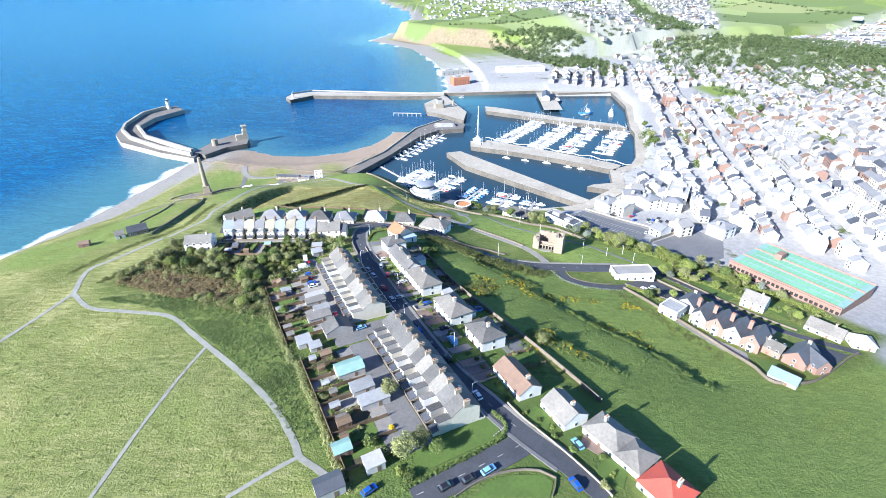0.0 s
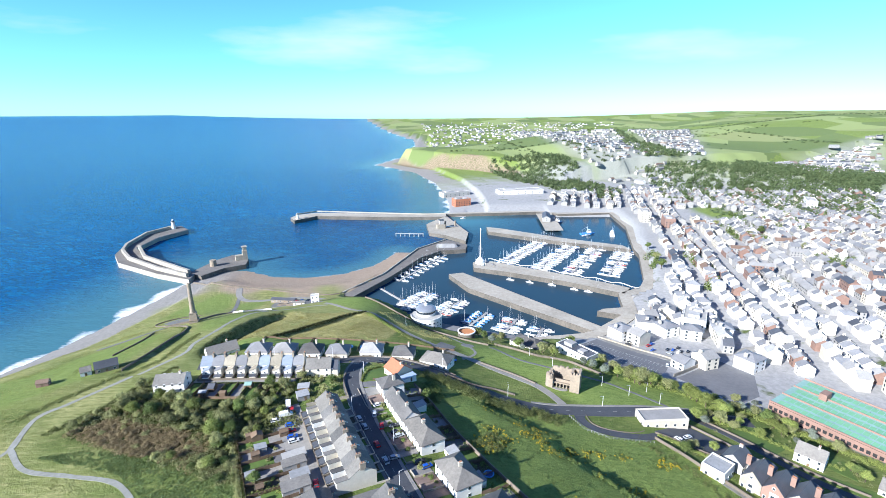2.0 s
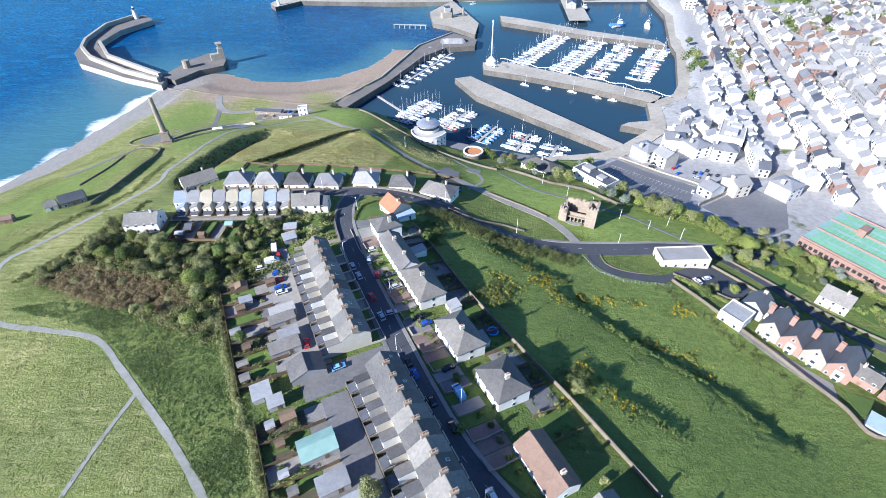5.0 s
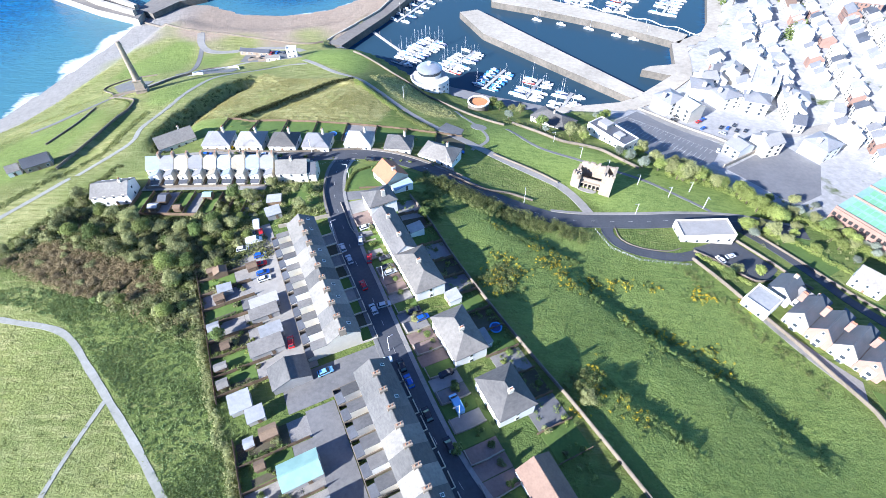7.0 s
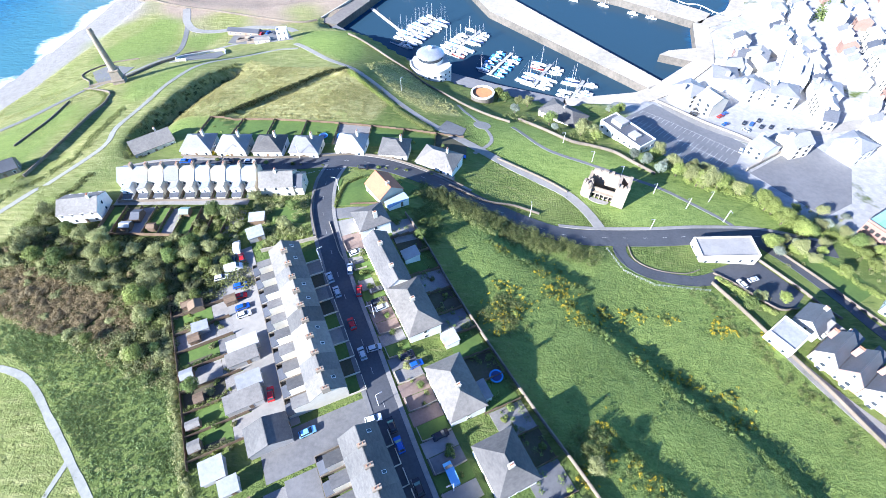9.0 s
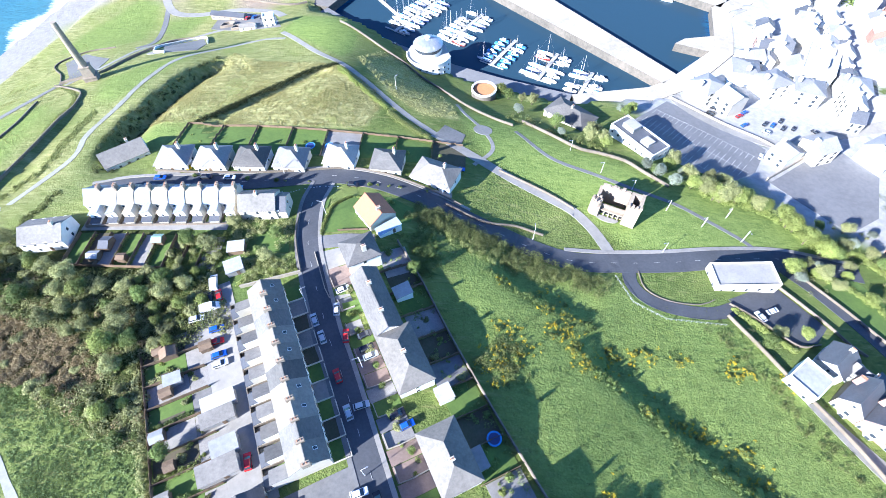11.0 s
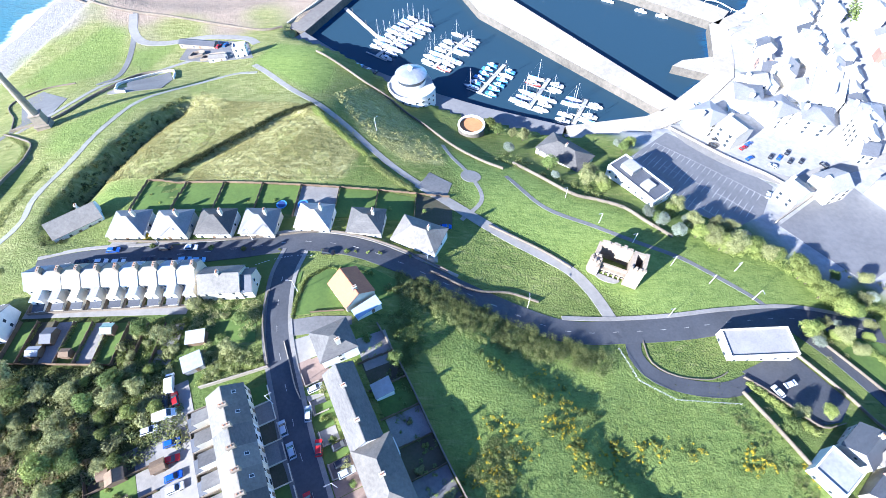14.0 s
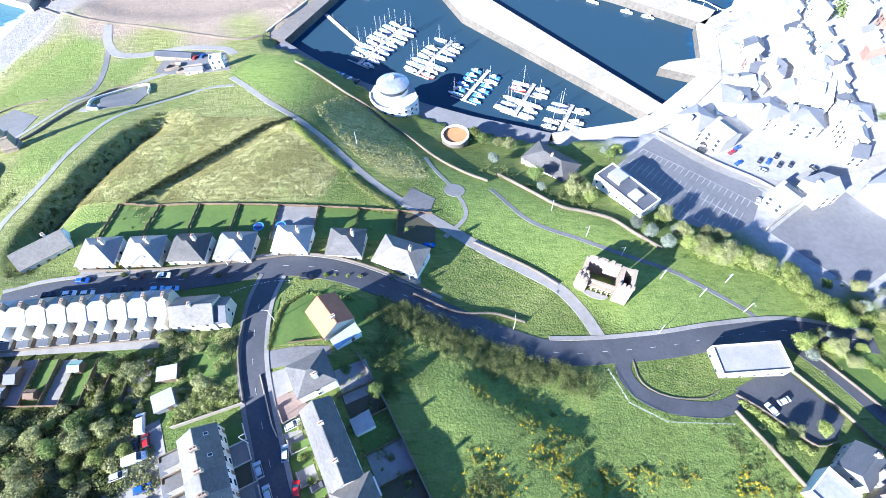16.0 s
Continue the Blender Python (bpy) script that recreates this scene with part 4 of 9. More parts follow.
def house(name, x, y, turn, w, d, eave, ridge, roof, label, category="house", group="", wall_m="render_white", roof_m="slate", wins="auto", chims=((0.3, 0),), z=None, storeys=None):
    """A house with its front along -y. roof: gable (ridge along x) or hip. chims: places along and across the ridge, as shares of the size."""
    z = gz(x, y) if z is None else z
    r = root(name, x, y, z, turn, label, category, group)
    bm = bmesh.new()
    walls(bm, w, d, eave, ridge if roof == "gable" else None)
    part("wall", bm, M[wall_m], r)
    bm = bmesh.new()
    (gable_roof if roof == "gable" else hip_roof)(bm, w, d, eave, ridge)
    part("roof", bm, M[roof_m], r)
    for cx, cy in chims:
        zz = ridge - abs(cy) * (ridge - eave) * 2
        chimney(r, cx * w, cy * d, zz - 1.2, max(zz, ridge) + 1.0)
    n = max(1, int(w / 3.2))
    storeys = storeys or (2 if eave > 4 else 1)
    for fl in range(storeys):
        for f in "fb":
            for i in range(n):
                xx = (i + 0.5) / n * w - w / 2
                if f == "f" and fl == 0 and i == n // 2:
                    door(r, FACE["f"](xx, 0, w, d), M["wood"])
                else:
                    window(r, FACE[f](xx, 1.5 + 2.7 * fl, w, d))
        window(r, FACE["l"](0, 1.5 + 2.7 * fl, w, d))
        window(r, FACE["r"](0, 1.5 + 2.7 * fl, w, d))
    return r


def terrace_unit(name, w, label, group, wall_m, roof_m, deep=9.0, eave=5.6, ridge=8.6, outr=4.3, dormer=False):
    """One house of a row: front along -y, a two-storey back extension, a stack on the party wall."""
    r = root(name, 0, 0, 0, 0, label, "terraced house", group)
    bm = bmesh.new()
    box(bm, -w / 2, w / 2, -deep / 2, deep / 2, -2.5, eave)
    for s in (-1, 1):
        a = [bm.verts.new((s * w / 2, yy, zz)) for yy, zz in ((-deep / 2, eave), (deep / 2, eave), (0, ridge))]
        bm.faces.new(a if s > 0 else a[::-1])
    part("wall", bm, M[wall_m], r)
    bm = bmesh.new()
    gable_roof(bm, w - 0.28, deep, eave, ridge)
    part("roof", bm, M[roof_m], r)
    c = chimney(r, -w / 2, 0.0, ridge - 1.0, ridge + 1.35, 0.8, 1.9, 2, M["stone"])
    bm = bmesh.new()
    ow, y0, y1 = w * 0.62, deep / 2, deep / 2 + outr
    x0 = -w / 2 + 0.02
    box(bm, x0, x0 + ow, y0, y1, -2.5, 4.3)
    a = [bm.verts.new(p) for p in ((x0, y0, 4.3), (x0, y1, 4.3), (x0, y1, 5.4), (x0, y0, 5.4), (x0 + ow, y0, 4.3), (x0 + ow, y1, 4.3))]
    for f in ((0, 1, 2, 3), (3, 2, 5, 4), (1, 5, 2), (0, 3, 4)):
        bm.faces.new([a[i] for i in f])
    o = part("back_extension", bm, M[wall_m], r)
    bm = bmesh.new()
    slab(bm, [(x0 - 0.05, y0, 5.55), (x0 + ow + 0.25, y0, 4.35), (x0 + ow + 0.25, y1 + 0.2, 4.35), (x0 - 0.05, y1 + 0.2, 5.55)], 0.14)
    part("extension_roof", bm, M[roof_m], o)
    bm = bmesh.new()
    box(bm, x0 + 0.1, x0 + ow * 0.9, y1, y1 + 1.9, -2.5, 2.3)
    sh = part("lean_to", bm, M[wall_m], r)
    bm = bmesh.new()
    slab(bm, [(x0, y1 + 0.02, 2.75), (x0 + ow, y1 + 0.02, 2.75), (x0 + ow, y1 + 2.1, 2.35), (x0, y1 + 2.1, 2.35)], 0.12)
    part("lean_to_roof", bm, M["slate_dark"], sh)
    bm = bmesh.new()
    for bx in ((w / 2 - 0.2, w / 2, y0, y1 + 2.3), (x0, w / 2 - 0.2, y1 + 2.1, y1 + 2.3)):
        box(bm, *bx, -2.5, 1.7)
    part("yard_wall", bm, M["stone_wall"], r)
    door(r, FACE["f"](w * 0.28, 0.15, w, deep), M["wood"])
    for fx, fz, fw, fh in ((-w * 0.18, 1.45, 1.7, 1.5), (-w * 0.18, 4.1, 1.5, 1.4), (w * 0.28, 4.1, 0.9, 1.4)):
        window(r, FACE["f"](fx, fz, w, deep), fw, fh)
    window(r, FACE["b"](w * 0.27, 4.1, w, deep), 0.9, 1.2)
    window(r, pose(x0 + ow / 2, y1, 3.3, 0, 0, 180), 0.9, 1.1)
    if dormer:
        yy, zz = deep * 0.27, ridge - (ridge - eave) * 0.54 + 0.17
        tilt = math.degrees(math.atan2(ridge - eave, deep / 2))
        bm = bmesh.new()
        box(bm, -0.4, 0.4, -0.55, 0.55, -0.02, 0.08)
        sk = part("skylight", bm, M["white"], r)
        sk.matrix_local = pose(w * 0.1, -yy, zz, tilt)
        bm = bmesh.new()
        box(bm, -0.31, 0.31, -0.46, 0.46, 0.08, 0.10)
        part("pane", bm, M["glass"], sk)
    return r


def terrace(a, b, n, variants, deep):
    """n houses from a to b along their front line, the front to the right of a-b."""
    a, b = Vector(a), Vector(b)
    u = (b - a).normalized()
    turn = math.degrees(math.atan2(u.y, u.x))
    back = Vector((-u.y, u.x))
    for i in range(n):
        p = a + (b - a) * ((i + 0.5) / n) + back * deep / 2
        copy_thing(variants[(i * 7 + i // 3) % len(variants)], pose(p.x, p.y, gz(p.x, p.y) + 0.1, 0, 0, turn))
    for v in variants:
        for o in (*v.children_recursive, v):
            bpy.data.objects.remove(o)


B1, B2 = [(9.2, 98.2), (-15.9, 146.2)], [(-24.3, 154.7), (-47.7, 202.2)]
W1, W2, W3 = math.dist(*B1) / 11, math.dist(*B2) / 10, 48.6 / 9
terrace(*B1, 11, [terrace_unit("terraced_house", W1, lab, "south terrace", wm, rm, dormer=dm) for lab, wm, rm, dm in (
    ("cream rendered terraced house with a slate roof", "render_cream", "slate", False),
    ("grey rendered terraced house with roof window and slates", "render_grey", "slate", True),
    ("white rendered terraced house with a grey slate roof", "render_white", "tile_grey", False))], 9.0)
terrace(*B2, 10, [terrace_unit("terraced_house", W2, lab, "north terrace", wm, rm, dormer=dm) for lab, wm, rm, dm in (
    ("cream rendered terraced house with pale slate roof", "render_cream", "tile_grey", True),
    ("white rendered terraced house with a slate roof", "render_white", "slate", False))], 9.0)
terrace((-71.6, 241.4), (-120.2, 237.4), 9, [terrace_unit("terraced_house", W3, lab, "hilltop terrace", wm, rm, deep=8.0, outr=3.4) for lab, wm, rm in (
    ("cream terraced house with light slate roof on the hill", "render_cream", "slate_town_lit"),
    ("white terraced house with pale blue-grey slates on the hill", "render_white", "slate_blue"),
    ("cream terraced house with a sandy tiled roof on the hill", "render_cream", "tile_sand"))], 8.0)

BUNG = [(-124.5, 261.5), (-102.5, 258.2), (-88.6, 258.8), (-74.6, 260.2), (-60.2, 261.2), (-42.2, 264.2), (-24.4, 263.2), (-6.0, 259.0)]
house("bungalow", *BUNG[0], 38, 16, 9, 3.2, 6.6, "gable", "bungalow with long grey gabled roof and pale walls", "bungalow", roof_m="tile_grey", chims=((0.2, 0.1),))
for i, (bx, by) in enumerate(BUNG[1:7]):
    house("bungalow", bx, by, 3 - i * 1.5, 11.6, 10.2, 3.2, 7.0, "hip", "cream bungalow with a hipped slate roof", "bungalow", "hilltop bungalows",
          "render_cream" if i % 2 else "render_white", ("slate_town_lit", "tile_town_lit", "slate")[i % 3], chims=((0.22, 0.12),))
house("bungalow", *BUNG[7], -22, 16, 11, 3.2, 7.0, "hip", "wide bungalow with a pale hipped roof and conservatory", "bungalow", roof_m="tile_grey", chims=((0.2, 0.1),))
RT = [(-26.5, 214.5), (-19.6, 197.5), (-11.1, 183), (-9.3, 179.3), (2.5, 156.6), (14.1, 138.6), (22.6, 115.5), (35.3, 102.8), (46.7, 95.4), (49.9, 85.9), (53.4, 77.5)]
T = -62.4
house("house", *RT[0], T, 9, 10, 5.2, 8.2, "hip", "white house with a hipped slate roof and dormer", "house", "street villas", roof_m="slate", chims=((0.25, 0.1),))
house("house_pair", *RT[1], T, 21, 8, 5.0, 7.8, "gable", "long white pair of houses under a slate gable roof", "house", roof_m="slate", chims=((-0.2, 0), (0.25, 0)))
house("house_pair", -10.0, 181.0, T, 17, 9.5, 5.2, 8.6, "hip", "white semi-detached pair with a long hipped slate roof", "house", "street villas", roof_m="tile_grey", chims=((0.0, 0),))
house("house_pair", *RT[4], T, 15, 9.5, 5.2, 8.6, "hip", "white semi-detached pair with pale hipped roof", "house", "street villas", roof_m="tile_grey", chims=((0.1, 0),))
house("house", *RT[5], T, 12, 10, 5.2, 8.6, "hip", "white house with a steep hipped slate roof", "house", "street villas", roof_m="slate", chims=((0.15, 0),))
house("bungalow", *RT[6], T, 15, 8.5, 3.2, 5.8, "gable", "bungalow with a long brown tiled gable roof", "bungalow", wall_m="render_white", roof_m="tile_brown", chims=((0.3, 0.1),))
house("bungalow", *RT[7], T, 11, 9, 3.2, 6.0, "gable", "grey-roofed bungalow with a pale gable front", "bungalow", roof_m="tile_grey", chims=((0.2, 0.1),))
house("bungalow", 46.5, 94.0, T + 8, 12, 9, 3.2, 6.0, "hip", "bungalow with a lichened hipped roof", "bungalow", roof_m="tile_grey", chims=((-0.2, 0.1),))
house("bungalow", 51.5, 86.5, T + 98, 9, 8, 3.2, 5.8, "hip", "bungalow wing with a mossy grey hipped roof", "bungalow", roof_m="tile_grey", chims=())
house("bungalow", 56.0, 77.0, T + 5, 10.5, 10, 3.2, 6.4, "hip", "bungalow with a bright red tiled hipped roof", "bungalow", roof_m="tile_red", chims=((0.2, 0.1),))
house("house", -56.8, 234.9, 184, 5.2, 8, 4.4, 7.0, "gable", "lower wing house with dark slates beside the pair", "house", wall_m="render_cream", roof_m="slate_dark", chims=())
house("house", -24.7, 233.0, -52, 10.5, 9.6, 4.0, 7.4, "gable", "cream corner house with an orange tiled roof", "house", wall_m="render_cream", roof_m="tile_orange", chims=((0.3, 0),))
house("house_pair", -63.4, 234.6, 184, 12, 9, 5.2, 8.4, "gable", "cream semi-detached pair with a grey-brown tiled roof", "house", wall_m="render_cream", roof_m="tile_grey", chims=((0.0, 0),))
house("house", -127.5, 219.0, 10, 13, 10, 4.6, 7.2, "gable", "white rendered house with a grey roof beside the scrub", "house", wall_m="render_white", roof_m="tile_grey", chims=((0.3, 0),))
house("barn", -175.1, 242.7, 35, 10, 6.5, 3.0, 5.4, "gable", "low stone barn with a dark slate roof", "barn", wall_m="stone", roof_m="slate_dark", chims=())
house("barn", -182.6, 238.2, 35, 4.5, 5.5, 2.6, 4.2, "gable", "small white-walled outbuilding beside the stone barn", "barn", wall_m="render_white", roof_m="tile_grey", chims=())
house("hut", -196.0, 228.0, 20, 5, 3.4, 2.2, 3.2, "gable", "small brick hut on the grass", "hut", wall_m="brick", roof_m="tile_brown", chims=())


def shed(x, y, turn, w, d, h, roof_m, wall_m, label, mono=True):
    r = root("shed", x, y, gz(x, y), turn, label, "shed", "garden sheds")
    bm = bmesh.new()
    walls(bm, w, d, h, None if mono else h + d * 0.22, -1.0)
    part("wall", bm, M[wall_m], r)
    bm = bmesh.new()
    if mono:
        slab(bm, [(-w / 2 - 0.2, -d / 2 - 0.2, h + 0.12), (w / 2 + 0.2, -d / 2 - 0.2, h + 0.12), (w / 2 + 0.2, d / 2 + 0.2, h + 0.5), (-w / 2 - 0.2, d / 2 + 0.2, h + 0.5)], 0.14)
    else:
        gable_roof(bm, w, d, h, h + d * 0.22, 0.2, 0.1)
    part("roof", bm, M[roof_m], r)
    door(r, FACE["f"](w * 0.15, 0, w, d), M["wood"])
    return r


S7, S0 = [(-55.9, 168.1), (-54.8, 164.2), (-50.6, 157.3), (-50.4, 152.1), (-41.5, 143.4), (-51.9, 135.1), (-47, 131.9), (-32.4, 118.5), (-64.6, 209), (-70, 173.4), (-74.1, 180.6), (-64.6, 183.1)], [(-26.8, 109.5), (-22.4, 104), (-28.6, 85.6), (-19.5, 81.3), (-29.6, 74.3), (-29.8, 95), (-42.4, 127.5)]
for (sx, sy), (sw, sd, sh, sr, sl, so) in zip(S7, ((8, 3.6, 2.4, "concrete", "grey flat-roofed garage behind the terrace", True), (8, 3.6, 2.4, "tile_grey", "pale garage with a flat roof", True),
        (6, 4, 2.5, "sheet_pale", "white garage with a bright roof", True), (9, 4.5, 2.5, "tile_grey", "long garage with a grey felt roof", True), (7, 10, 2.8, "slate", "grey-roofed workshop on the lane", False),
        (5, 5, 2.4, "sheet_pale", "square garden shed with a pale sheet roof", True), (4, 3.5, 2.1, "sheet_pale", "low garden shed with a white roof", True), (9, 6, 2.8, "green_roof", "large shed with a mint green roof", False),
        (5, 4.4, 2.5, "sheet_pale", "garage with a pale blue-white roof", True), (3, 4, 2.1, "sheet_pale", "small white shed in a garden", True), (3, 4, 2.1, "wood", "small timber shed in a garden", False), (3.2, 2.6, 2.0, "wood", "timber shed beside a lawn", False))):
    shed(sx, sy, 117.6 if sw < 8.5 and sd > sw else 27.6, sw, sd, sh, sr, "render_grey" if sr != "wood" else "wood", sl, so)
for (sx, sy), (sw, sd, sh, sr, sl, so) in zip(S0, ((7, 4.2, 2.5, "sheet_pale", "garage with a white sheet roof", True), (9, 4.2, 2.6, "sheet_pale", "long garage with pale sheet roof", True), (5, 4, 2.4, "green_roof", "dark green timber cabin by the path", False),
        (5, 4, 2.6, "concrete", "concrete shed with a flat roof", True), (7, 5, 3.0, "slate_dark", "dark-roofed shed beside the path", False), (4, 3, 2.1, "wood", "timber shed on an allotment", False), (4, 3, 2.1, "wood", "timber shed among bushes", False))):
    shed(sx, sy, 27.6, sw, sd, sh, sr, "wood" if sr in ("wood", "green_roof") else "render_grey", sl, so)

# ---- landmarks and larger buildings ----
def wall_line(name, pts, height, thick, material, label, category="wall", cap=False, step=2.5, down=0.8, group="", kind=""):
    """A masonry wall that follows the ground, built as lengths with a coping."""
    r = root(name, 0, 0, 0, 0, label, category, group, kind)
    line = bezier(pts, step)
    for nm, z0, z1, th, mt in (("masonry", -down, height, thick, material), ("coping", height, height + 0.15, thick + 0.16, M["stone_pale"])):
        if nm == "coping" and not cap:
            continue
        bm = bmesh.new()
        rows = []
        for i, q in enumerate(line):
            d = (line[min(i + 1, len(line) - 1)] - line[max(i - 1, 0)]).normalized()
            n = Vector((-d.y, d.x, 0)) * th / 2
            g = gz(q.x, q.y)
            rows.append([bm.verts.new((q.x + s * n.x, q.y + s * n.y, g + z)) for s, z in ((1, z0), (-1, z0), (-1, z1), (1, z1))])
        for a, b in zip(rows, rows[1:]):
            for k in range(4):
                bm.faces.new((a[k], a[(k + 1) % 4], b[(k + 1) % 4], b[k]))
        bm.faces.new(rows[0][::-1])
        bm.faces.new(rows[-1])
        bmesh.ops.recalc_face_normals(bm, faces=bm.faces[:])
        part(nm, bm, mt, r)
    return r


def museum(x, y, z):
    """Round museum: curved white base, drum, shallow metal dome and lantern."""
    r = root("museum", x, y, z, 12, "round white harbour museum with a grey metal dome", "museum")
    r.scale = (1.16, 1.16, 0.80)
    arc = [(math.cos(radians(a)) * 10.8, math.sin(radians(a)) * 10.8) for a in range(165, 340, 12)]
    bm = bmesh.new()
    prism(bm, arc + [(9, 3), (7.5, 8), (-7.5, 8)], -3, 9.0, side=0, cap=1)
    part("base", bm, [M["render_white"], M["concrete"]], r)
    bm = bmesh.new()
    ring_o, ring_i = [(x_ * 1.01, y_ * 1.01) for x_, y_ in arc], [(x_ * 0.96, y_ * 0.96) for x_, y_ in arc]
    for za, zb in ((9.0, 10.0),):
        rows = [[bm.verts.new((*o, za)), bm.verts.new((*o, zb)), bm.verts.new((*i_, zb)), bm.verts.new((*i_, za))] for o, i_ in zip(ring_o, ring_i)]
        for a, b in zip(rows, rows[1:]):
            for k in range(4):
                bm.faces.new((a[k], b[k], b[(k + 1) % 4], a[(k + 1) % 4]))
        bmesh.ops.recalc_face_normals(bm, faces=bm.faces[:])
    part("parapet", bm, M["render_white"], r)
    bm = bmesh.new()
    cyl(bm, 0, 2, 4, 14.5, 6.4, 6.4, 40)
    part("drum", bm, M["render_white"], r)
    bm = bmesh.new()
    cyl(bm, 0, 2, 11.6, 13.6, 6.46, 6.46, 40)
    part("window_band", bm, M["glass"], r, "dark glazed band round the drum")
    bm = bmesh.new()
    prof = [(7.1, 14.4), (7.1, 15.0), (6.6, 15.5), (5.3, 16.7), (3.6, 17.7), (1.9, 18.3), (1.2, 18.4)]
    for (r0, z0), (r1, z1) in zip(prof, prof[1:]):
        cyl(bm, 0, 2, z0, z1, r0, r1, 40)
    for k in range(20):
        a = 2 * math.pi * k / 20
        for (r0, z0), (r1, z1) in zip(prof[2:], prof[3:]):
            beam(bm, (math.cos(a) * r0, 2 + math.sin(a) * r0, z0 + 0.05), (math.cos(a) * r1, 2 + math.sin(a) * r1, z1 + 0.05), 0.09, 4)
    part("dome", bm, M["lead"], r)
    bm = bmesh.new()
    cyl(bm, 0, 2, 18.4, 19.8, 1.1, 1.1, 16)
    cyl(bm, 0, 2, 19.8, 20.6, 1.3, 0.2, 16)
    part("lantern", bm, M["white"], r)
    for a in range(175, 335, 16):
        window(r, pose(math.cos(radians(a)) * 10.8, math.sin(radians(a)) * 10.8, 6.0, 0, 0, a + 90), 1.3, 1.5)
        window(r, pose(math.cos(radians(a)) * 10.8, math.sin(radians(a)) * 10.8, 2.4, 0, 0, a + 90), 1.3, 1.5)


museum(-16.0, 372.0, 7.5)


def round_house(x, y, z):
    r = root("roundhouse", x, y, z, 0, "round white-walled enclosure with an orange floor", "roundhouse")
    bm = bmesh.new()
    n, ro, ri = 40, 6.3, 5.7
    for rr0, rr1, z0, z1 in ((ro, ro, -2, 5.0), (ri, ri, 3.9, 5.0)):
        for i in range(n):
            a, b = 2 * math.pi * i / n, 2 * math.pi * (i + 1) / n
            f = [bm.verts.new((math.cos(t) * rr, math.sin(t) * rr, zz)) for t, rr, zz in ((a, rr0, z0), (b, rr0, z0), (b, rr1, z1), (a, rr1, z1))]
            bm.faces.new(f if rr0 == ro else f[::-1])
    for i in range(n):
        a, b = 2 * math.pi * i / n, 2 * math.pi * (i + 1) / n
        bm.faces.new([bm.verts.new((math.cos(t) * rr, math.sin(t) * rr, 5.0)) for t, rr in ((a, ri), (a, ro), (b, ro), (b, ri))])
    part("wall", bm, M["quay_dark"], r, "dark lower wall")
    bm = bmesh.new()
    for i in range(n):
        a, b = 2 * math.pi * i / n, 2 * math.pi * (i + 1) / n
        prism(bm, [(math.cos(a) * 5.6, math.sin(a) * 5.6), (math.cos(a) * 6.5, math.sin(a) * 6.5), (math.cos(b) * 6.5, math.sin(b) * 6.5), (math.cos(b) * 5.6, math.sin(b) * 5.6)], 5.0, 5.7)
    part("rim", bm, M["render_white"], r)
    bm = bmesh.new()
    cyl(bm, 0, 0, 3.9, 4.4, 5.68, 5.68, 40)
    part("floor", bm, M["terracotta"], r)


round_house(14.0, 339.5, 11.0)


def candlestick(x, y, z):
    r = root("chimney_tower", x, y, z, 20, "tall tapering stone colliery chimney on a square pedestal", "chimney")
    bm = bmesh.new()
    for z0, z1, a, b in ((-2, 2.2, 2.9, 2.7), (2.2, 2.6, 3.0, 3.0), (2.6, 7.0, 2.3, 2.0), (7.0, 7.4, 2.3, 2.3)):
        prism(bm, [(-a, -a), (a, -a), (a, a), (-a, a)], z0, z1, [(-b, -b), (b, -b), (b, b), (-b, b)])
    part("pedestal", bm, M["stone"], r)
    bm = bmesh.new()
    cyl(bm, 0, 0, 7.4, 26.0, 1.75, 1.15, 12)
    cyl(bm, 0, 0, 26.0, 26.5, 1.45, 1.45, 12)
    cyl(bm, 0, 0, 26.5, 28.0, 1.15, 1.05, 12)
    part("shaft", bm, M["stone"], r)


candlestick(-170.5, 320.0, gz(-170.5, 320))


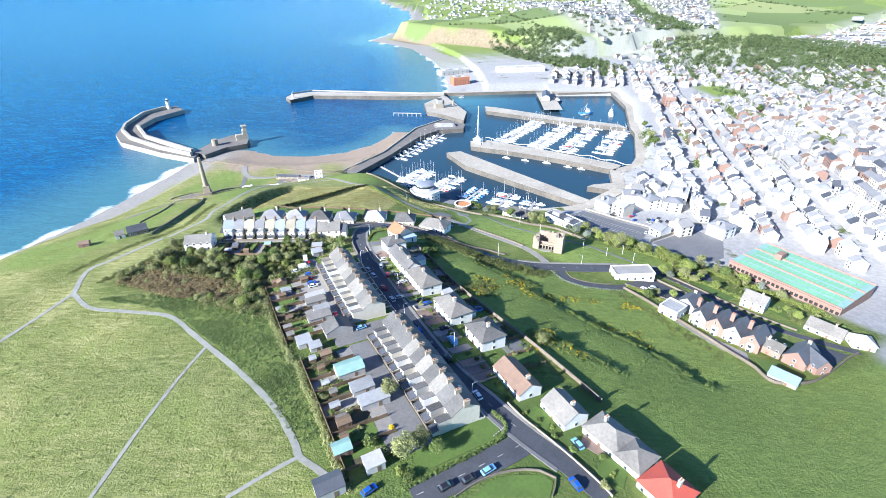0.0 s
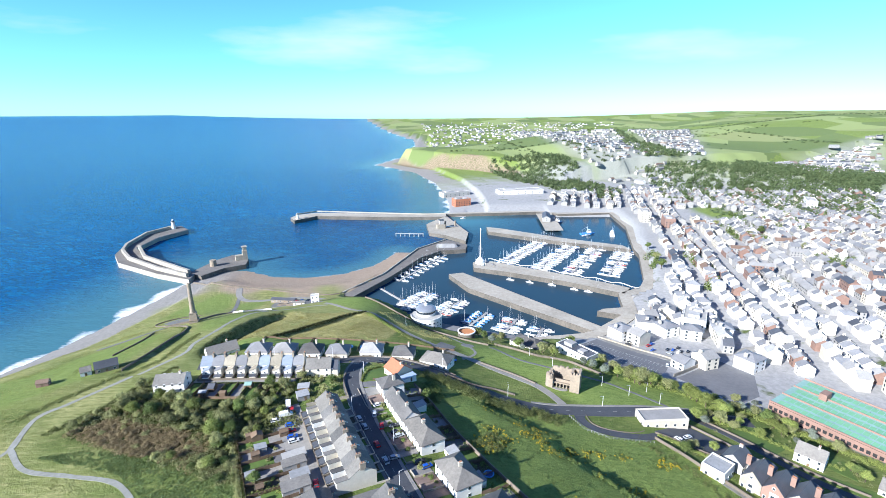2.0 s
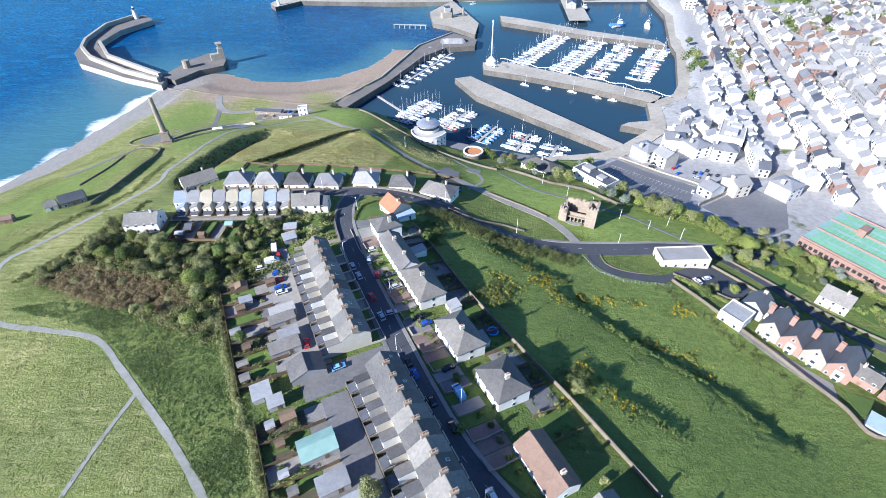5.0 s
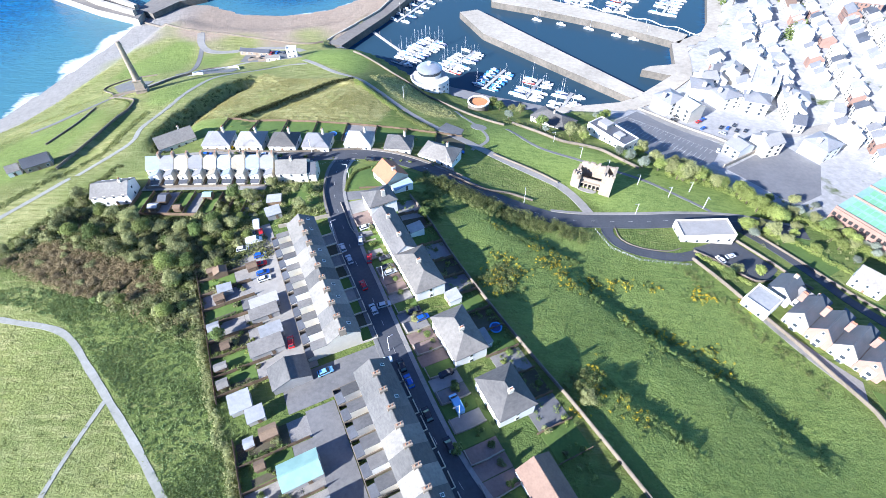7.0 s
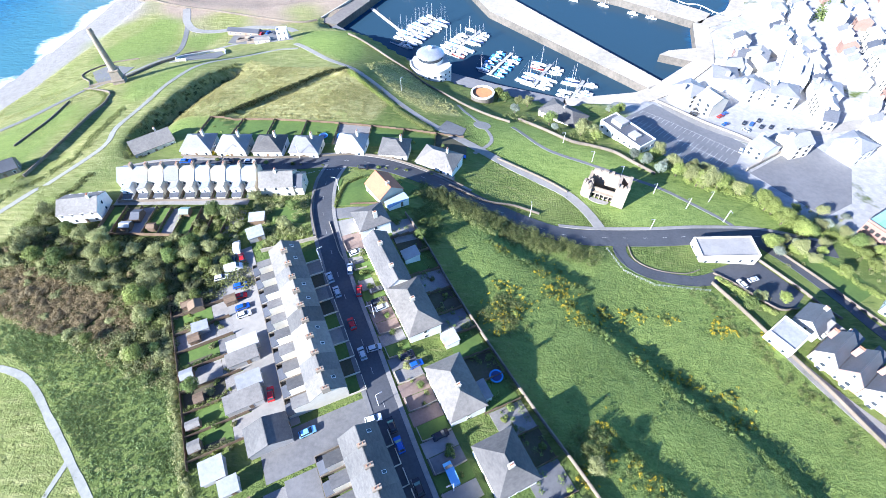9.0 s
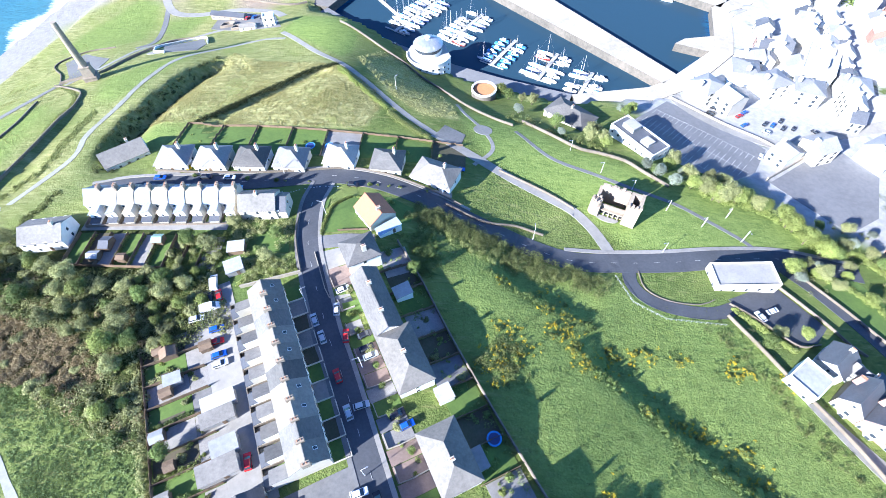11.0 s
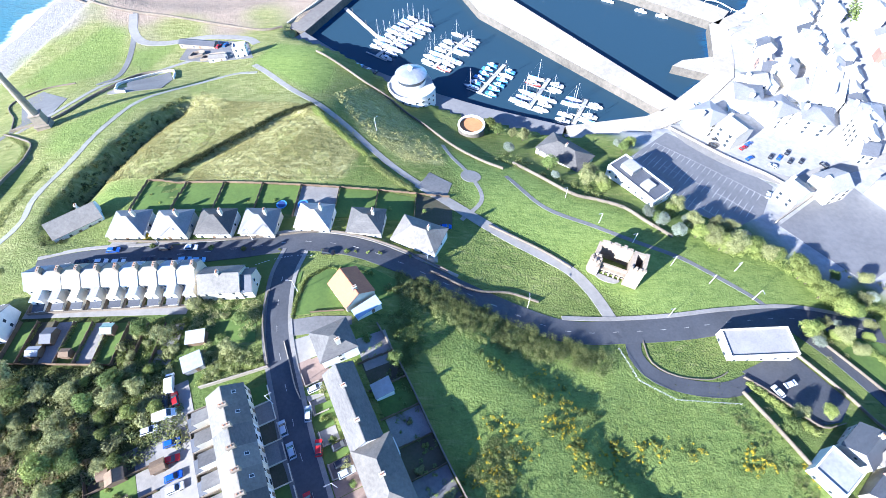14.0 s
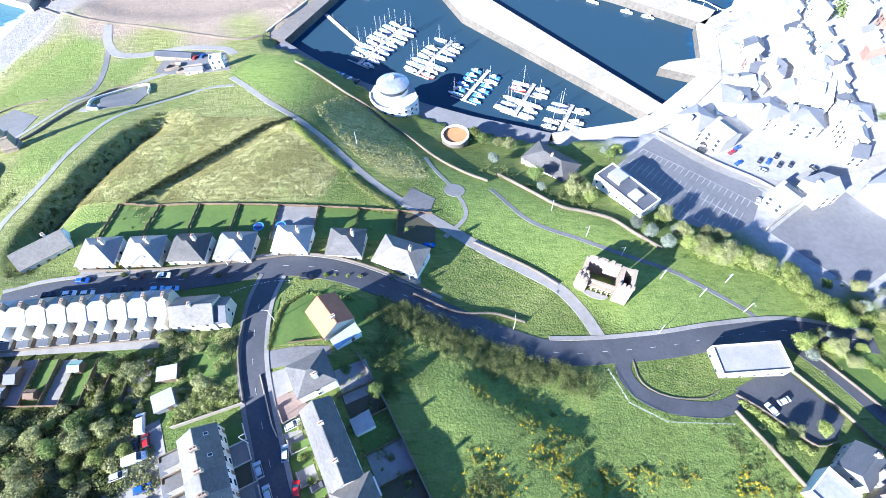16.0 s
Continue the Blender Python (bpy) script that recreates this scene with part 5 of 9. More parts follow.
def castle(x, y, turn):
    z = gz(x, y)
    r = root("castle_ruin", x, y, z, turn, "roofless stone castle ruin with a corner tower on the bank", "castle")
    r.scale = (0.9, 0.9, 0.95)
    bm = bmesh.new()
    box(bm, -6.5, 5.5, 4.0, 5.6, -5, 8.6)
    box(bm, -7.5, -6.0, -5.0, 5.6, -5, 7.0)
    box(bm, -6.0, -4.4, -6.0, -4.6, -5, 6.0)
    for i in range(9):
        h = 7.0 + noise.noise(Vector((i * 0.9, 3, 1))) * 2.2
        box(bm, -6.0 + i * 1.25, -4.75 + i * 1.25, 4.2, 5.4, 8.6, 8.6 + max(0.15, h - 6.6))
    part("curtain_wall", bm, M["stone"], r)
    bm = bmesh.new()
    for bx in ((5.5, 6.9, -5.5, 3.5), (9.6, 11.0, -5.5, 3.5), (6.9, 9.6, -5.5, -4.2), (6.9, 9.6, 2.2, 3.5)):
        box(bm, *bx, -5, 10.8 + 0.5 * (bx[0] > 7))
    for i in range(4):
        box(bm, 5.5 + i * 1.6, 6.4 + i * 1.6, -5.5, -4.4, 10.8, 11.8 + 0.3 * (i % 2))
    part("tower", bm, M["stone"], r)
    bm = bmesh.new()
    cyl(bm, -6.6, -3.5, -5, 8.0, 2.6, 2.3, 14)
    for i in range(7):
        a = i * 0.9
        box(bm, -6.6 + math.cos(a) * 1.7 - 0.4, -6.6 + math.cos(a) * 1.7 + 0.4, -3.5 + math.sin(a) * 1.7 - 0.4, -3.5 + math.sin(a) * 1.7 + 0.4, 7.9, 8.5 + 0.4 * (i % 3))
    part("turret", bm, M["stone"], r)
    bm = bmesh.new()
    n = 14
    ring = [(-0.6 + math.cos(math.pi + math.pi * i / n) * 5.2, -4.5 + math.sin(math.pi + math.pi * i / n) * 2.6) for i in range(n + 1)]
    prism(bm, ring, -4, 0.6)
    part("terrace", bm, M["paving"], r)
    bm = bmesh.new()
    box(bm, -4.4, 5.5, -3.0, -2.2, -3, 5.2)
    for i in range(6):
        box(bm, -4.4 + i * 1.98, -3.9 + i * 1.98, -4.4, -3.6, 0.6, 3.2)
    box(bm, -4.4, 5.5, -4.5, -2.2, 3.2, 3.7)
    part("arcade", bm, M["stone"], r, "pale restored arcade in the front wall")
    # Black sheet on the solid wall, standing for shade under the arcade.
    bm = bmesh.new()
    box(bm, -4.3, 5.4, -3.05, -3.02, 0.6, 3.1)
    part("opening", bm, M["black"], r, "black sheet standing for the shade behind the arcade")
    return r


castle(61.8, 254.0, -24)


def flat_block(name, x, y, turn, w, d, h, label, category, wall_m, roof_m, floors, bays, z=None, setback=True, far=False):
    z = gz(x, y) if z is None else z
    r = root(name, x, y, z, turn, label, category)
    bm = bmesh.new()
    box(bm, -w / 2, w / 2, -d / 2, d / 2, -3, h)
    part("wall", bm, M[wall_m], r)
    bm = bmesh.new()
    box(bm, -w / 2 + 0.4, w / 2 - 0.4, -d / 2 + 0.4, d / 2 - 0.4, h, h + 0.12)
    part("roof", bm, M[roof_m], r)
    bm = bmesh.new()
    for bx in ((-w / 2, w / 2, -d / 2, -d / 2 + 0.4), (-w / 2, w / 2, d / 2 - 0.4, d / 2), (-w / 2, -w / 2 + 0.4, -d / 2 + 0.4, d / 2 - 0.4), (w / 2 - 0.4, w / 2, -d / 2 + 0.4, d / 2 - 0.4)):
        box(bm, *bx, h, h + 0.7)
    part("parapet", bm, M[wall_m], r)
    if setback:
        for bx in ((-w * 0.35, -w * 0.1, -d * 0.2, d * 0.3, 2.4), (w * 0.12, w * 0.3, -d * 0.3, d * 0.1, 1.6)):
            bm = bmesh.new()
            box(bm, *bx[:4], h + 0.12, h + bx[4])
            part("plant_room", bm, M["render_grey"], r)
    for fl in range(floors):
        for f, n, ww in (("f", bays, w), ("r", max(2, bays // 2), d), ("l", max(2, bays // 2), d)):
            for i in range(n):
                at = FACE[f]((i + 0.5) / n * ww - ww / 2, 1.6 + 3.2 * fl, w, d)
                if far:
                    put("window", shared("far_window", lambda b: box(b, -0.9, 0.9, -0.06, 0.02, -0.8, 0.8), [M["glass"]]), r, at)
                else:
                    window(r, at, 1.2, 1.5)
    return r


flat_block("quay_flats", 82.5, 299.3, -54, 25, 10.5, 10.5, "white three-storey block with a dark flat roof", "apartment block", "render_white", "slate_dark", 3, 7, z=12.5)
house("quay_house", 55.5, 320.0, -43, 22, 13, 4.6, 8.2, "hip", "long hip-roofed stone building on the quay", "house", wall_m="render_cream", roof_m="slate", chims=((0.0, 0.0),), z=13.0)
flat_block("garage_building", 104.0, 225.8, 3, 22, 9.5, 4.2, "low garage with a pale flat roof beside the road", "garage", "render_cream", "tile_town_lit", 1, 5, z=gz(104, 223), setback=False)


def market_hall(x, y, turn, w, d, h):
    """Brick store with a green deck roof in bays."""
    z = gz(x, y) - 1
    r = root("car_park_hall", x, y, z, turn, "long brick store with a pale green roof deck", "store")
    bm = bmesh.new()
    box(bm, -w / 2, w / 2, -d / 2, d / 2, -4, h)
    part("wall", bm, M["brick"], r)
    nb = 9
    for i in range(nb):
        bm = bmesh.new()
        x0, x1 = -w / 2 + i * w / nb, -w / 2 + (i + 1) * w / nb
        box(bm, x0 + 0.04, x1 - 0.04, -d / 2 + 0.6, d / 2 - 0.6, h, h + 0.35)
        part("deck_bay", bm, M["green_roof"], r)
    for yy in (-d * 0.5 + 0.15, -d * 0.16, d * 0.17, d * 0.5 - 0.15):
        bm = bmesh.new()
        box(bm, -w / 2, w / 2, yy - 0.15, yy + 0.15, h + 0.3, h + 1.2)
        part("parapet", bm, M["brick"], r)
    for yy in (-d * 0.40, -d * 0.25, -d * 0.07, d * 0.08, d * 0.25, d * 0.41):
        for i in range(20):
            bm = bmesh.new()
            xx = -w / 2 + 3 + i * (w - 6) / 20
            box(bm, xx, xx + (w - 6) / 20 - 0.35, yy - 2.1, yy + 2.1, h + 0.35, h + 0.36)
            part("parking_bay", bm, M["bay_green"], r)
    # Black plates on the brick, standing for the darkness of unlit openings.
    for fl in range(2):
        for i in range(24):
            bm = bmesh.new()
            xx = -w / 2 + (i + 0.5) * w / 24
            box(bm, xx - 0.8, xx + 0.8, -d / 2 - 0.05, -d / 2 + 0.1, 1.0 + fl * 3.4, 2.8 + fl * 3.4)
            part("opening", bm, M["black"], r)
    bm = bmesh.new()
    box(bm, -w * 0.28, -w * 0.22, d * 0.1, d * 0.26, h, h + 4)
    part("stair_tower", bm, M["brick"], r)
    return r


SM = [(172.5, 247.6), (206.7, 269.7), (234.3, 216.8), (203.5, 197.8)]
market_hall(sum(p[0] for p in SM) / 4, sum(p[1] for p in SM) / 4, math.degrees(math.atan2(SM[3][1] - SM[0][1], SM[3][0] - SM[0][0])), math.dist(SM[0], SM[3]), math.dist(SM[0], SM[1]), 8.0)
ROW_T = math.degrees(math.atan2(0.61, 0.79))


def gabled_villa(i):
    """One of a row of brick villas: steep slate gable to the field, bay window, rear wing and stack."""
    s_ = 5.5 + 7.7 * i
    x, y = 113.5 + 0.61 * s_ + 0.79 * 7.2, 182.5 - 0.79 * s_ + 0.61 * 7.2
    r = root("gabled_villa", x, y, gz(x, y), ROW_T, "brick villa with a steep slate gable and bay window", "house", "row of brick villas")
    bm = bmesh.new()
    walls(bm, 12.0, 7.6, 5.4, 9.4)
    part("wall", bm, M["brick" if i % 2 else "stone_pale"], r)
    bm = bmesh.new()
    gable_roof(bm, 12.0, 7.5, 5.4, 9.4, 0.05)
    part("roof", bm, M["slate_dark"], r)
    bm = bmesh.new()
    box(bm, 6.0, 11.5, -3.6, 0.4, -2, 4.6)
    w_ = part("rear_wing", bm, M["brick"], r)
    bm = bmesh.new()
    slab(bm, [(6.0, -3.7, 4.7), (11.7, -3.7, 4.7), (11.7, 0.6, 6.0), (6.0, 0.6, 6.0)], 0.16)
    part("wing_roof", bm, M["slate_dark"], w_)
    bm = bmesh.new()
    prism(bm, [(-6.0, -1.9), (-7.1, -1.3), (-7.1, 0.5), (-6.0, 1.1)], -1, 5.0)
    b_ = part("bay", bm, M["render_white"], r)
    for fl in range(2):
        put("pane", shared("bay_pane", lambda b: box(b, -0.7, 0.7, -0.05, 0.03, -0.65, 0.65), [M["glass"]]), b_, pose(-7.1, -0.4, 1.4 + 2.4 * fl, 0, 0, -90))
    window(r, pose(-6.0, 0, 6.9, 0, 0, -90), 1.0, 1.2)
    window(r, pose(-6.0, 2.6, 1.6, 0, 0, -90), 1.0, 1.6)
    chimney(r, 1.0, 3.8, 7.0, 10.9, 0.9, 1.7, 4, M["brick"])


for i in range(4):
    gabled_villa(i)
flat_block("flat_roofed_house", 109.6, 187.2, ROW_T, 9.5, 9, 4.6, "white house with a pale flat roof above the field", "house", "render_white", "sheet_pale", 1, 3, setback=False)
house("house", 121.5, 194.0, ROW_T, 10, 8.5, 5.0, 8.4, "gable", "house with dark slates and roof windows by the yard", "house", wall_m="render_grey", roof_m="slate_dark", chims=((0.3, 0),))
house("house", 127.5, 189.5, ROW_T - 90, 8, 6, 4.6, 7.4, "gable", "small slate-roofed house behind the villas", "house", wall_m="render_white", roof_m="slate", chims=((0.2, 0),))
house("house_pair", 140.6, 161.8, ROW_T - 90, 13, 7.5, 4.2, 6.4, "gable", "low pair of houses with a pale grey roof", "house", wall_m="brick", roof_m="tile_grey", chims=((0.0, 0),))
house("house", 149.5, 153.4, ROW_T - 4, 13, 8.5, 4.8, 8.6, "gable", "red brick house with a steep dark slate roof", "house", wall_m="brick", roof_m="slate_dark", chims=((0.3, 0),))
house("house", 152.6, 149.2, ROW_T + 58, 9, 6.5, 4.6, 7.8, "gable", "red brick wing with a decorated gable", "house", wall_m="brick", roof_m="slate_dark", chims=())
shed(132.0, 138.5, ROW_T - 84, 10, 6, 2.4, "sheet_blue", "render_grey", "long garden building with a pale blue flat roof")
house("lodge", 160.5, 202.5, -48, 11, 9, 5.2, 8.6, "gable", "pale detached house with a grey gabled roof", "house", wall_m="render_white", roof_m="tile_grey", chims=((0.2, 0),))
house("bungalow", 181.0, 179.5, -52, 15, 8.5, 3.2, 6.2, "gable", "long pale bungalow with a grey roof", "bungalow", wall_m="render_cream", roof_m="tile_grey", chims=((0.2, 0),))
house("bungalow", 191.0, 170.5, -20, 9, 8, 3.2, 6.2, "hip", "square bungalow with a pale hipped roof", "bungalow", wall_m="render_white", roof_m="tile_town_lit", chims=())
ribbon("road_back", [(121, 236), (131.5, 224.5), (142, 208), (149, 194), (158, 182), (170, 173), (186, 164)], 4.6, M["asphalt"], "narrow asphalt road behind the brick villas", 0.14)
patch("pavement_court", [(152.5, 144.5), (178.5, 161.5), (167.5, 170.5), (158, 160)], M["asphalt"], "dark asphalt court beside the red brick house", 0.10)
for gp, gm in (([(112, 181), (130, 158), (126.5, 150), (108, 181)], "paving"), ([(131, 155), (141, 151), (137, 143), (129.5, 145)], "lawn"), ([(135, 226), (150, 234), (160, 214), (147, 206)], "lawn"), ([(152, 196), (160, 194), (176, 182), (166, 178)], "lawn"), ([(164, 214), (178, 204), (172, 190), (160, 208)], "lawn")):
    patch("garden_villa", gp, M[gm], "garden plot beside the brick villas", 0.10)
wall_line("road_wall", [(128, 232), (139, 217), (148, 203), (157, 191), (168, 180)], 1.1, 0.35, M["stone_wall"], "stone wall along the back road", kind="structure")
HT = (-109.5, 394.5)
flat_block("lookout_hut", *HT, 12, 6.5, 5, 6.0, "white cube lookout hut with pale blue trim", "hut", "render_white", "concrete", 2, 2, setback=False)
house("shelter", HT[0] - 13, HT[1] - 2, 8, 9, 4, 2.6, 3.4, "gable", "low white shelter on the headland", "shelter", wall_m="render_white", roof_m="tile_grey", chims=())
house("fort_building", HT[0] - 34, HT[1] + 22, -8, 22, 5, 2.8, 4.0, "gable", "long low dark-roofed building by the beach", "building", wall_m="stone", roof_m="slate_dark", chims=())


def lighthouse(name, x, y, z, s, label):
    r = root(name, x, y, z, 0, label, "lighthouse")
    bm = bmesh.new()
    cyl(bm, 0, 0, 0, 9 * s, 2.6 * s, 1.9 * s, 20)
    part("tower", bm, M["render_white"], r)
    bm = bmesh.new()
    cyl(bm, 0, 0, 9 * s, 9.4 * s, 2.7 * s, 2.7 * s, 20)
    part("gallery", bm, M["stone_pale"], r)
    bm = bmesh.new()
    cyl(bm, 0, 0, 9.4 * s, 11.4 * s, 1.3 * s, 1.3 * s, 12)
    part("lantern", bm, M["glass"], r)
    bm = bmesh.new()
    cyl(bm, 0, 0, 11.4 * s, 12.8 * s, 1.5 * s, 0.1, 12)
    part("cap", bm, M["white"], r)


LI = [(-400, 708), (-236.5, 780.4)]
lighthouse("lighthouse", *LI[0], 5.5, 1.15, "white round lighthouse on the west pier head")
lighthouse("lighthouse", LI[1][0], LI[1][1] - 8, 5.5, 0.8, "small white lighthouse on the north pier head")


def mole_works(x, y, z):
    r = root("pier_works", x, y, z, 30, "ruined concrete tower and sheds on the old mole", "ruin")
    for nm, bx in (("block", (-6, 2, -3, 3, 0, 6)), ("tower", (2, 7, -3.5, 3, 0, 11)), ("cabin", (3, 6.5, -2, 2, 11, 15)), ("platform", (1.5, 7.5, -4, 3.5, 15, 15.6))):
        bm = bmesh.new()
        box(bm, *bx)
        part(nm, bm, M["stone_pale"], r)
    bm = bmesh.new()
    cyl(bm, -30, -9, -0.5, 7, 3.6, 3.2, 12)
    part("round_tower", bm, M["stone"], r)


mole_works(-237, 552, 5.5)
wall_line("seawall", [(-262, 488), (-228, 467), (-199, 457), (-172, 451), (-136, 441), (-110, 434), (-99, 437)], 1.2, 0.7, M["stone_wall"], "pale stone seawall above the beach", kind="structure")
wall_line("bank_wall", [(-66.7, 388.7), (-41.8, 369.9), (-27.2, 360.8), (-10.5, 343), (4.9, 321.3), (17.1, 310.1), (26.5, 304.5)], 1.2, 0.45, M["stone_wall"], "rubble stone wall along the grass bank", kind="structure")
wall_line("bank_wall_east", [(31.2, 310.4), (51.7, 291.1), (62.6, 287.6), (73.1, 284), (79.9, 277.4), (89.1, 270.2)], 1.4, 0.5, M["stone_wall"], "pale coped wall at the foot of the lawn", kind="structure")
wall_line("villa_wall", [(94, 210), (99.2, 200.4), (105, 189.5), (112, 178.5), (117.5, 169), (122.5, 157), (126, 147), (127.5, 136.5), (146, 139.5), (176, 158.5), (184, 163)], 1.4, 0.4, M["stone_wall"], "tall stone boundary wall at the field's foot", kind="structure")
wall_line("fort_wall", [(-189.2, 320.7), (-169.6, 329.8), (-166, 377.1), (-149.1, 387)], 1.2, 0.6, M["stone_wall"], "old stone wall on the headland", kind="structure")
patch("pavement_fort", [(-188, 325), (-203, 343), (-217, 359), (-211, 370), (-186, 355), (-178, 333)], M["asphalt_old"], "grey paved terrace beside the tall chimney", 0.12)
patch("pavement_parking", [(-8.1, 286.7), (-4.1, 296.2), (5, 290.6), (2.9, 281.9)], M["asphalt_old"], "pale parking bay at the lookout", 0.14)
ribbon("path_lawn", [(27.2, 299.2), (40.2, 281.7), (58.9, 273.2), (74.8, 266.2), (88.8, 261.1), (98.3, 255.8), (112.3, 246.3), (118, 239.8)], 1.8, M["asphalt_old"], "asphalt footpath along the lawn", 0.10)
PZ = [(12.6, 296.8)][0]
patch("pavement_plaza", [(PZ[0] + math.cos(i * 0.3927) * 4.2, PZ[1] + math.sin(i * 0.3927) * 4.2) for i in range(16)], M["paving"], "round paved viewing circle", 0.12, 1.5)
ribbon("path_plaza", [(PZ[0] - 4, PZ[1] - 26), (PZ[0] + 4, PZ[1] - 14), PZ, (PZ[0] - 8, PZ[1] + 14), (PZ[0] - 12, PZ[1] + 24)], 1.6, M["paving"], "paved path through the viewing circle", 0.09)
RG = [(-155.8, 355.4)][0]
patch("pavement_ring", [(RG[0] + math.cos(i * 0.3927) * 7.5, RG[1] + math.sin(i * 0.3927) * 6) for i in range(16)], M["paving"], "round stone terrace on the headland", 0.14, 2.0)
patch("pavement_headland", [(-150, 350), (-164, 371), (-147, 384), (-137, 368), (-135, 354)], M["asphalt_old"], "grey paved terrace on the headland", 0.16)
for tw in ([(-162, 360), (-165.5, 366), (-163.5, 372.5), (-147, 385), (-136.5, 368.5)], [(-162, 360), (-158, 353.5), (-150, 349.5)]):
    wall_line("terrace_wall", tw, 1.3, 0.5, M["render_white"], "pale curved wall round the headland terrace", kind="structure")
ribbon("road_headland", [(-199, 455), (-192, 437), (-181, 424), (-166, 422), (-151, 426), (-138, 428), (-118, 424), (-108, 414)], 5.0, M["asphalt_pale"], "pale access road along the seawall", 0.14)
patch("pavement_lookout", [(-150, 401), (-151, 416), (-137, 424), (-115, 418), (-101, 388), (-124, 391)], M["asphalt_old"], "worn asphalt car park on the headland", 0.12)
ribbon("path_fort", [(-184, 318), (-177, 338), (-176, 369), (-163, 380), (-149, 393), (-140, 399)], 3.4, M["asphalt_pale"], "pale path along the old stone wall", 0.12)
for rx, ry, rt, rw in ((-128, 398, 20, 12), (-140, 404, 14, 7)):
    wall_line("ruin_wall", [(rx - rw / 2, ry - 3), (rx + rw / 2, ry - 1), (rx + rw / 2 - 1, ry + 4), (rx - rw / 2, ry + 3), (rx - rw / 2, ry - 3)], 1.5, 0.7, M["stone"], "low ruined stone walls by the car park", kind="structure")
for enc in ([(-190, 322), (-203, 338), (-222, 358), (-213, 372), (-196, 376)], [(-186, 262), (-184, 284), (-187, 302)]):
    wall_line("enclosure_wall", enc, 0.7, 0.45, M["stone_wall"], "old dark stone wall in the headland grass", kind="structure")
wall_line("headland_wall", [(-166, 240), (-164.6, 262), (-164.6, 284), (-165.8, 303.5), (-178, 312), (-190, 318)], 1.0, 0.45, M["stone_wall"], "dark dry-stone wall across the headland", kind="structure")
ribbon("path_promenade", [(-198.5, 458.2), (-187.2, 424.9), (-175.6, 383.1), (-180.7, 371.2)], 3.2, M["asphalt_old"], "asphalt path down to the beach", 0.12)
ribbon("path_terrace", [(-207.7, 279.3), (-198.6, 291), (-190.6, 314), (-188.3, 334)], 4.0, M["asphalt_old"], "old asphalt terrace path above the cliff", 0.12)

# ---- town ----
def town_variant(w, d, eave, ridge, roof, wall_m, roof_m, label):
    r = root("town_house", 0, 0, 0, 0, label, "house", "town houses")
    bm = bmesh.new()
    walls(bm, w, d, eave, ridge if roof == "gable" else None, -1.5)
    part("wall", bm, M[wall_m], r)
    bm = bmesh.new()
    (gable_roof if roof == "gable" else hip_roof)(bm, w, d, eave, ridge)
    part("roof", bm, M[roof_m], r)
    bm = bmesh.new()
    box(bm, -w / 2 + 0.05, -w / 2 + 0.9, -0.8, 0.8, ridge - 1, ridge + 1.2)
    box(bm, -w / 2, -w / 2 + 0.95, -0.86, 0.86, ridge + 1.2, ridge + 1.35)
    part("chimney", bm, M["render_cream"], r)
    n = 2
    for fl in range(int(eave / 2.8)):
        for f in "f":
            for i in range(n):
                me = shared("town_window", lambda b: box(b, -0.5, 0.5, -0.05, 0.02, -0.75, 0.75), [M["glass"]])
                put("window", me, r, FACE[f]((i + 0.5) / n * w - w / 2, 1.6 + fl * 2.8, w, d))
    return r


VARS = [town_variant(*v) for v in (
    (6.2, 9, 6.0, 9.0, "gable", "render_white", "slate_town_lit", "white rendered town house with a slate roof"),
    (7.4, 9, 8.6, 11.6, "gable", "render_cream", "tile_town_lit", "tall cream town house with a grey roof"),
    (6.8, 10, 6.0, 9.4, "gable", "render_grey", "slate_dark", "grey rendered town house with dark slates"),
    (9.0, 10, 8.6, 11.4, "hip", "render_white", "slate_town_lit", "large white town house with a hipped roof"),
    (6.4, 9, 6.0, 8.8, "gable", "brick", "tile_town_lit", "brick town house with pale grey tiles"))]
TOWN = [(166, 352), (160, 392), (222, 470), (252, 570), (296, 700), (312, 822), (180, 850), (200, 960), (420, 1000), (780, 900), (820, 480), (560, 190), (300, 170), (262, 210), (245, 262), (208, 300)]
FREE = [(160, 330, 22), (172, 308, 14), (195, 285, 22), (205, 240, 50), (178, 368, 9)]
GREENS = [(420, 760, 55), (520, 520, 28)]
U, V = Vector((0.27, 0.963)), Vector((0.963, -0.27))
TURN_U = math.degrees(math.atan2(U.y, U.x))
rng = random.Random(7)
ST_V, ST_F, ST_M = [], [], []


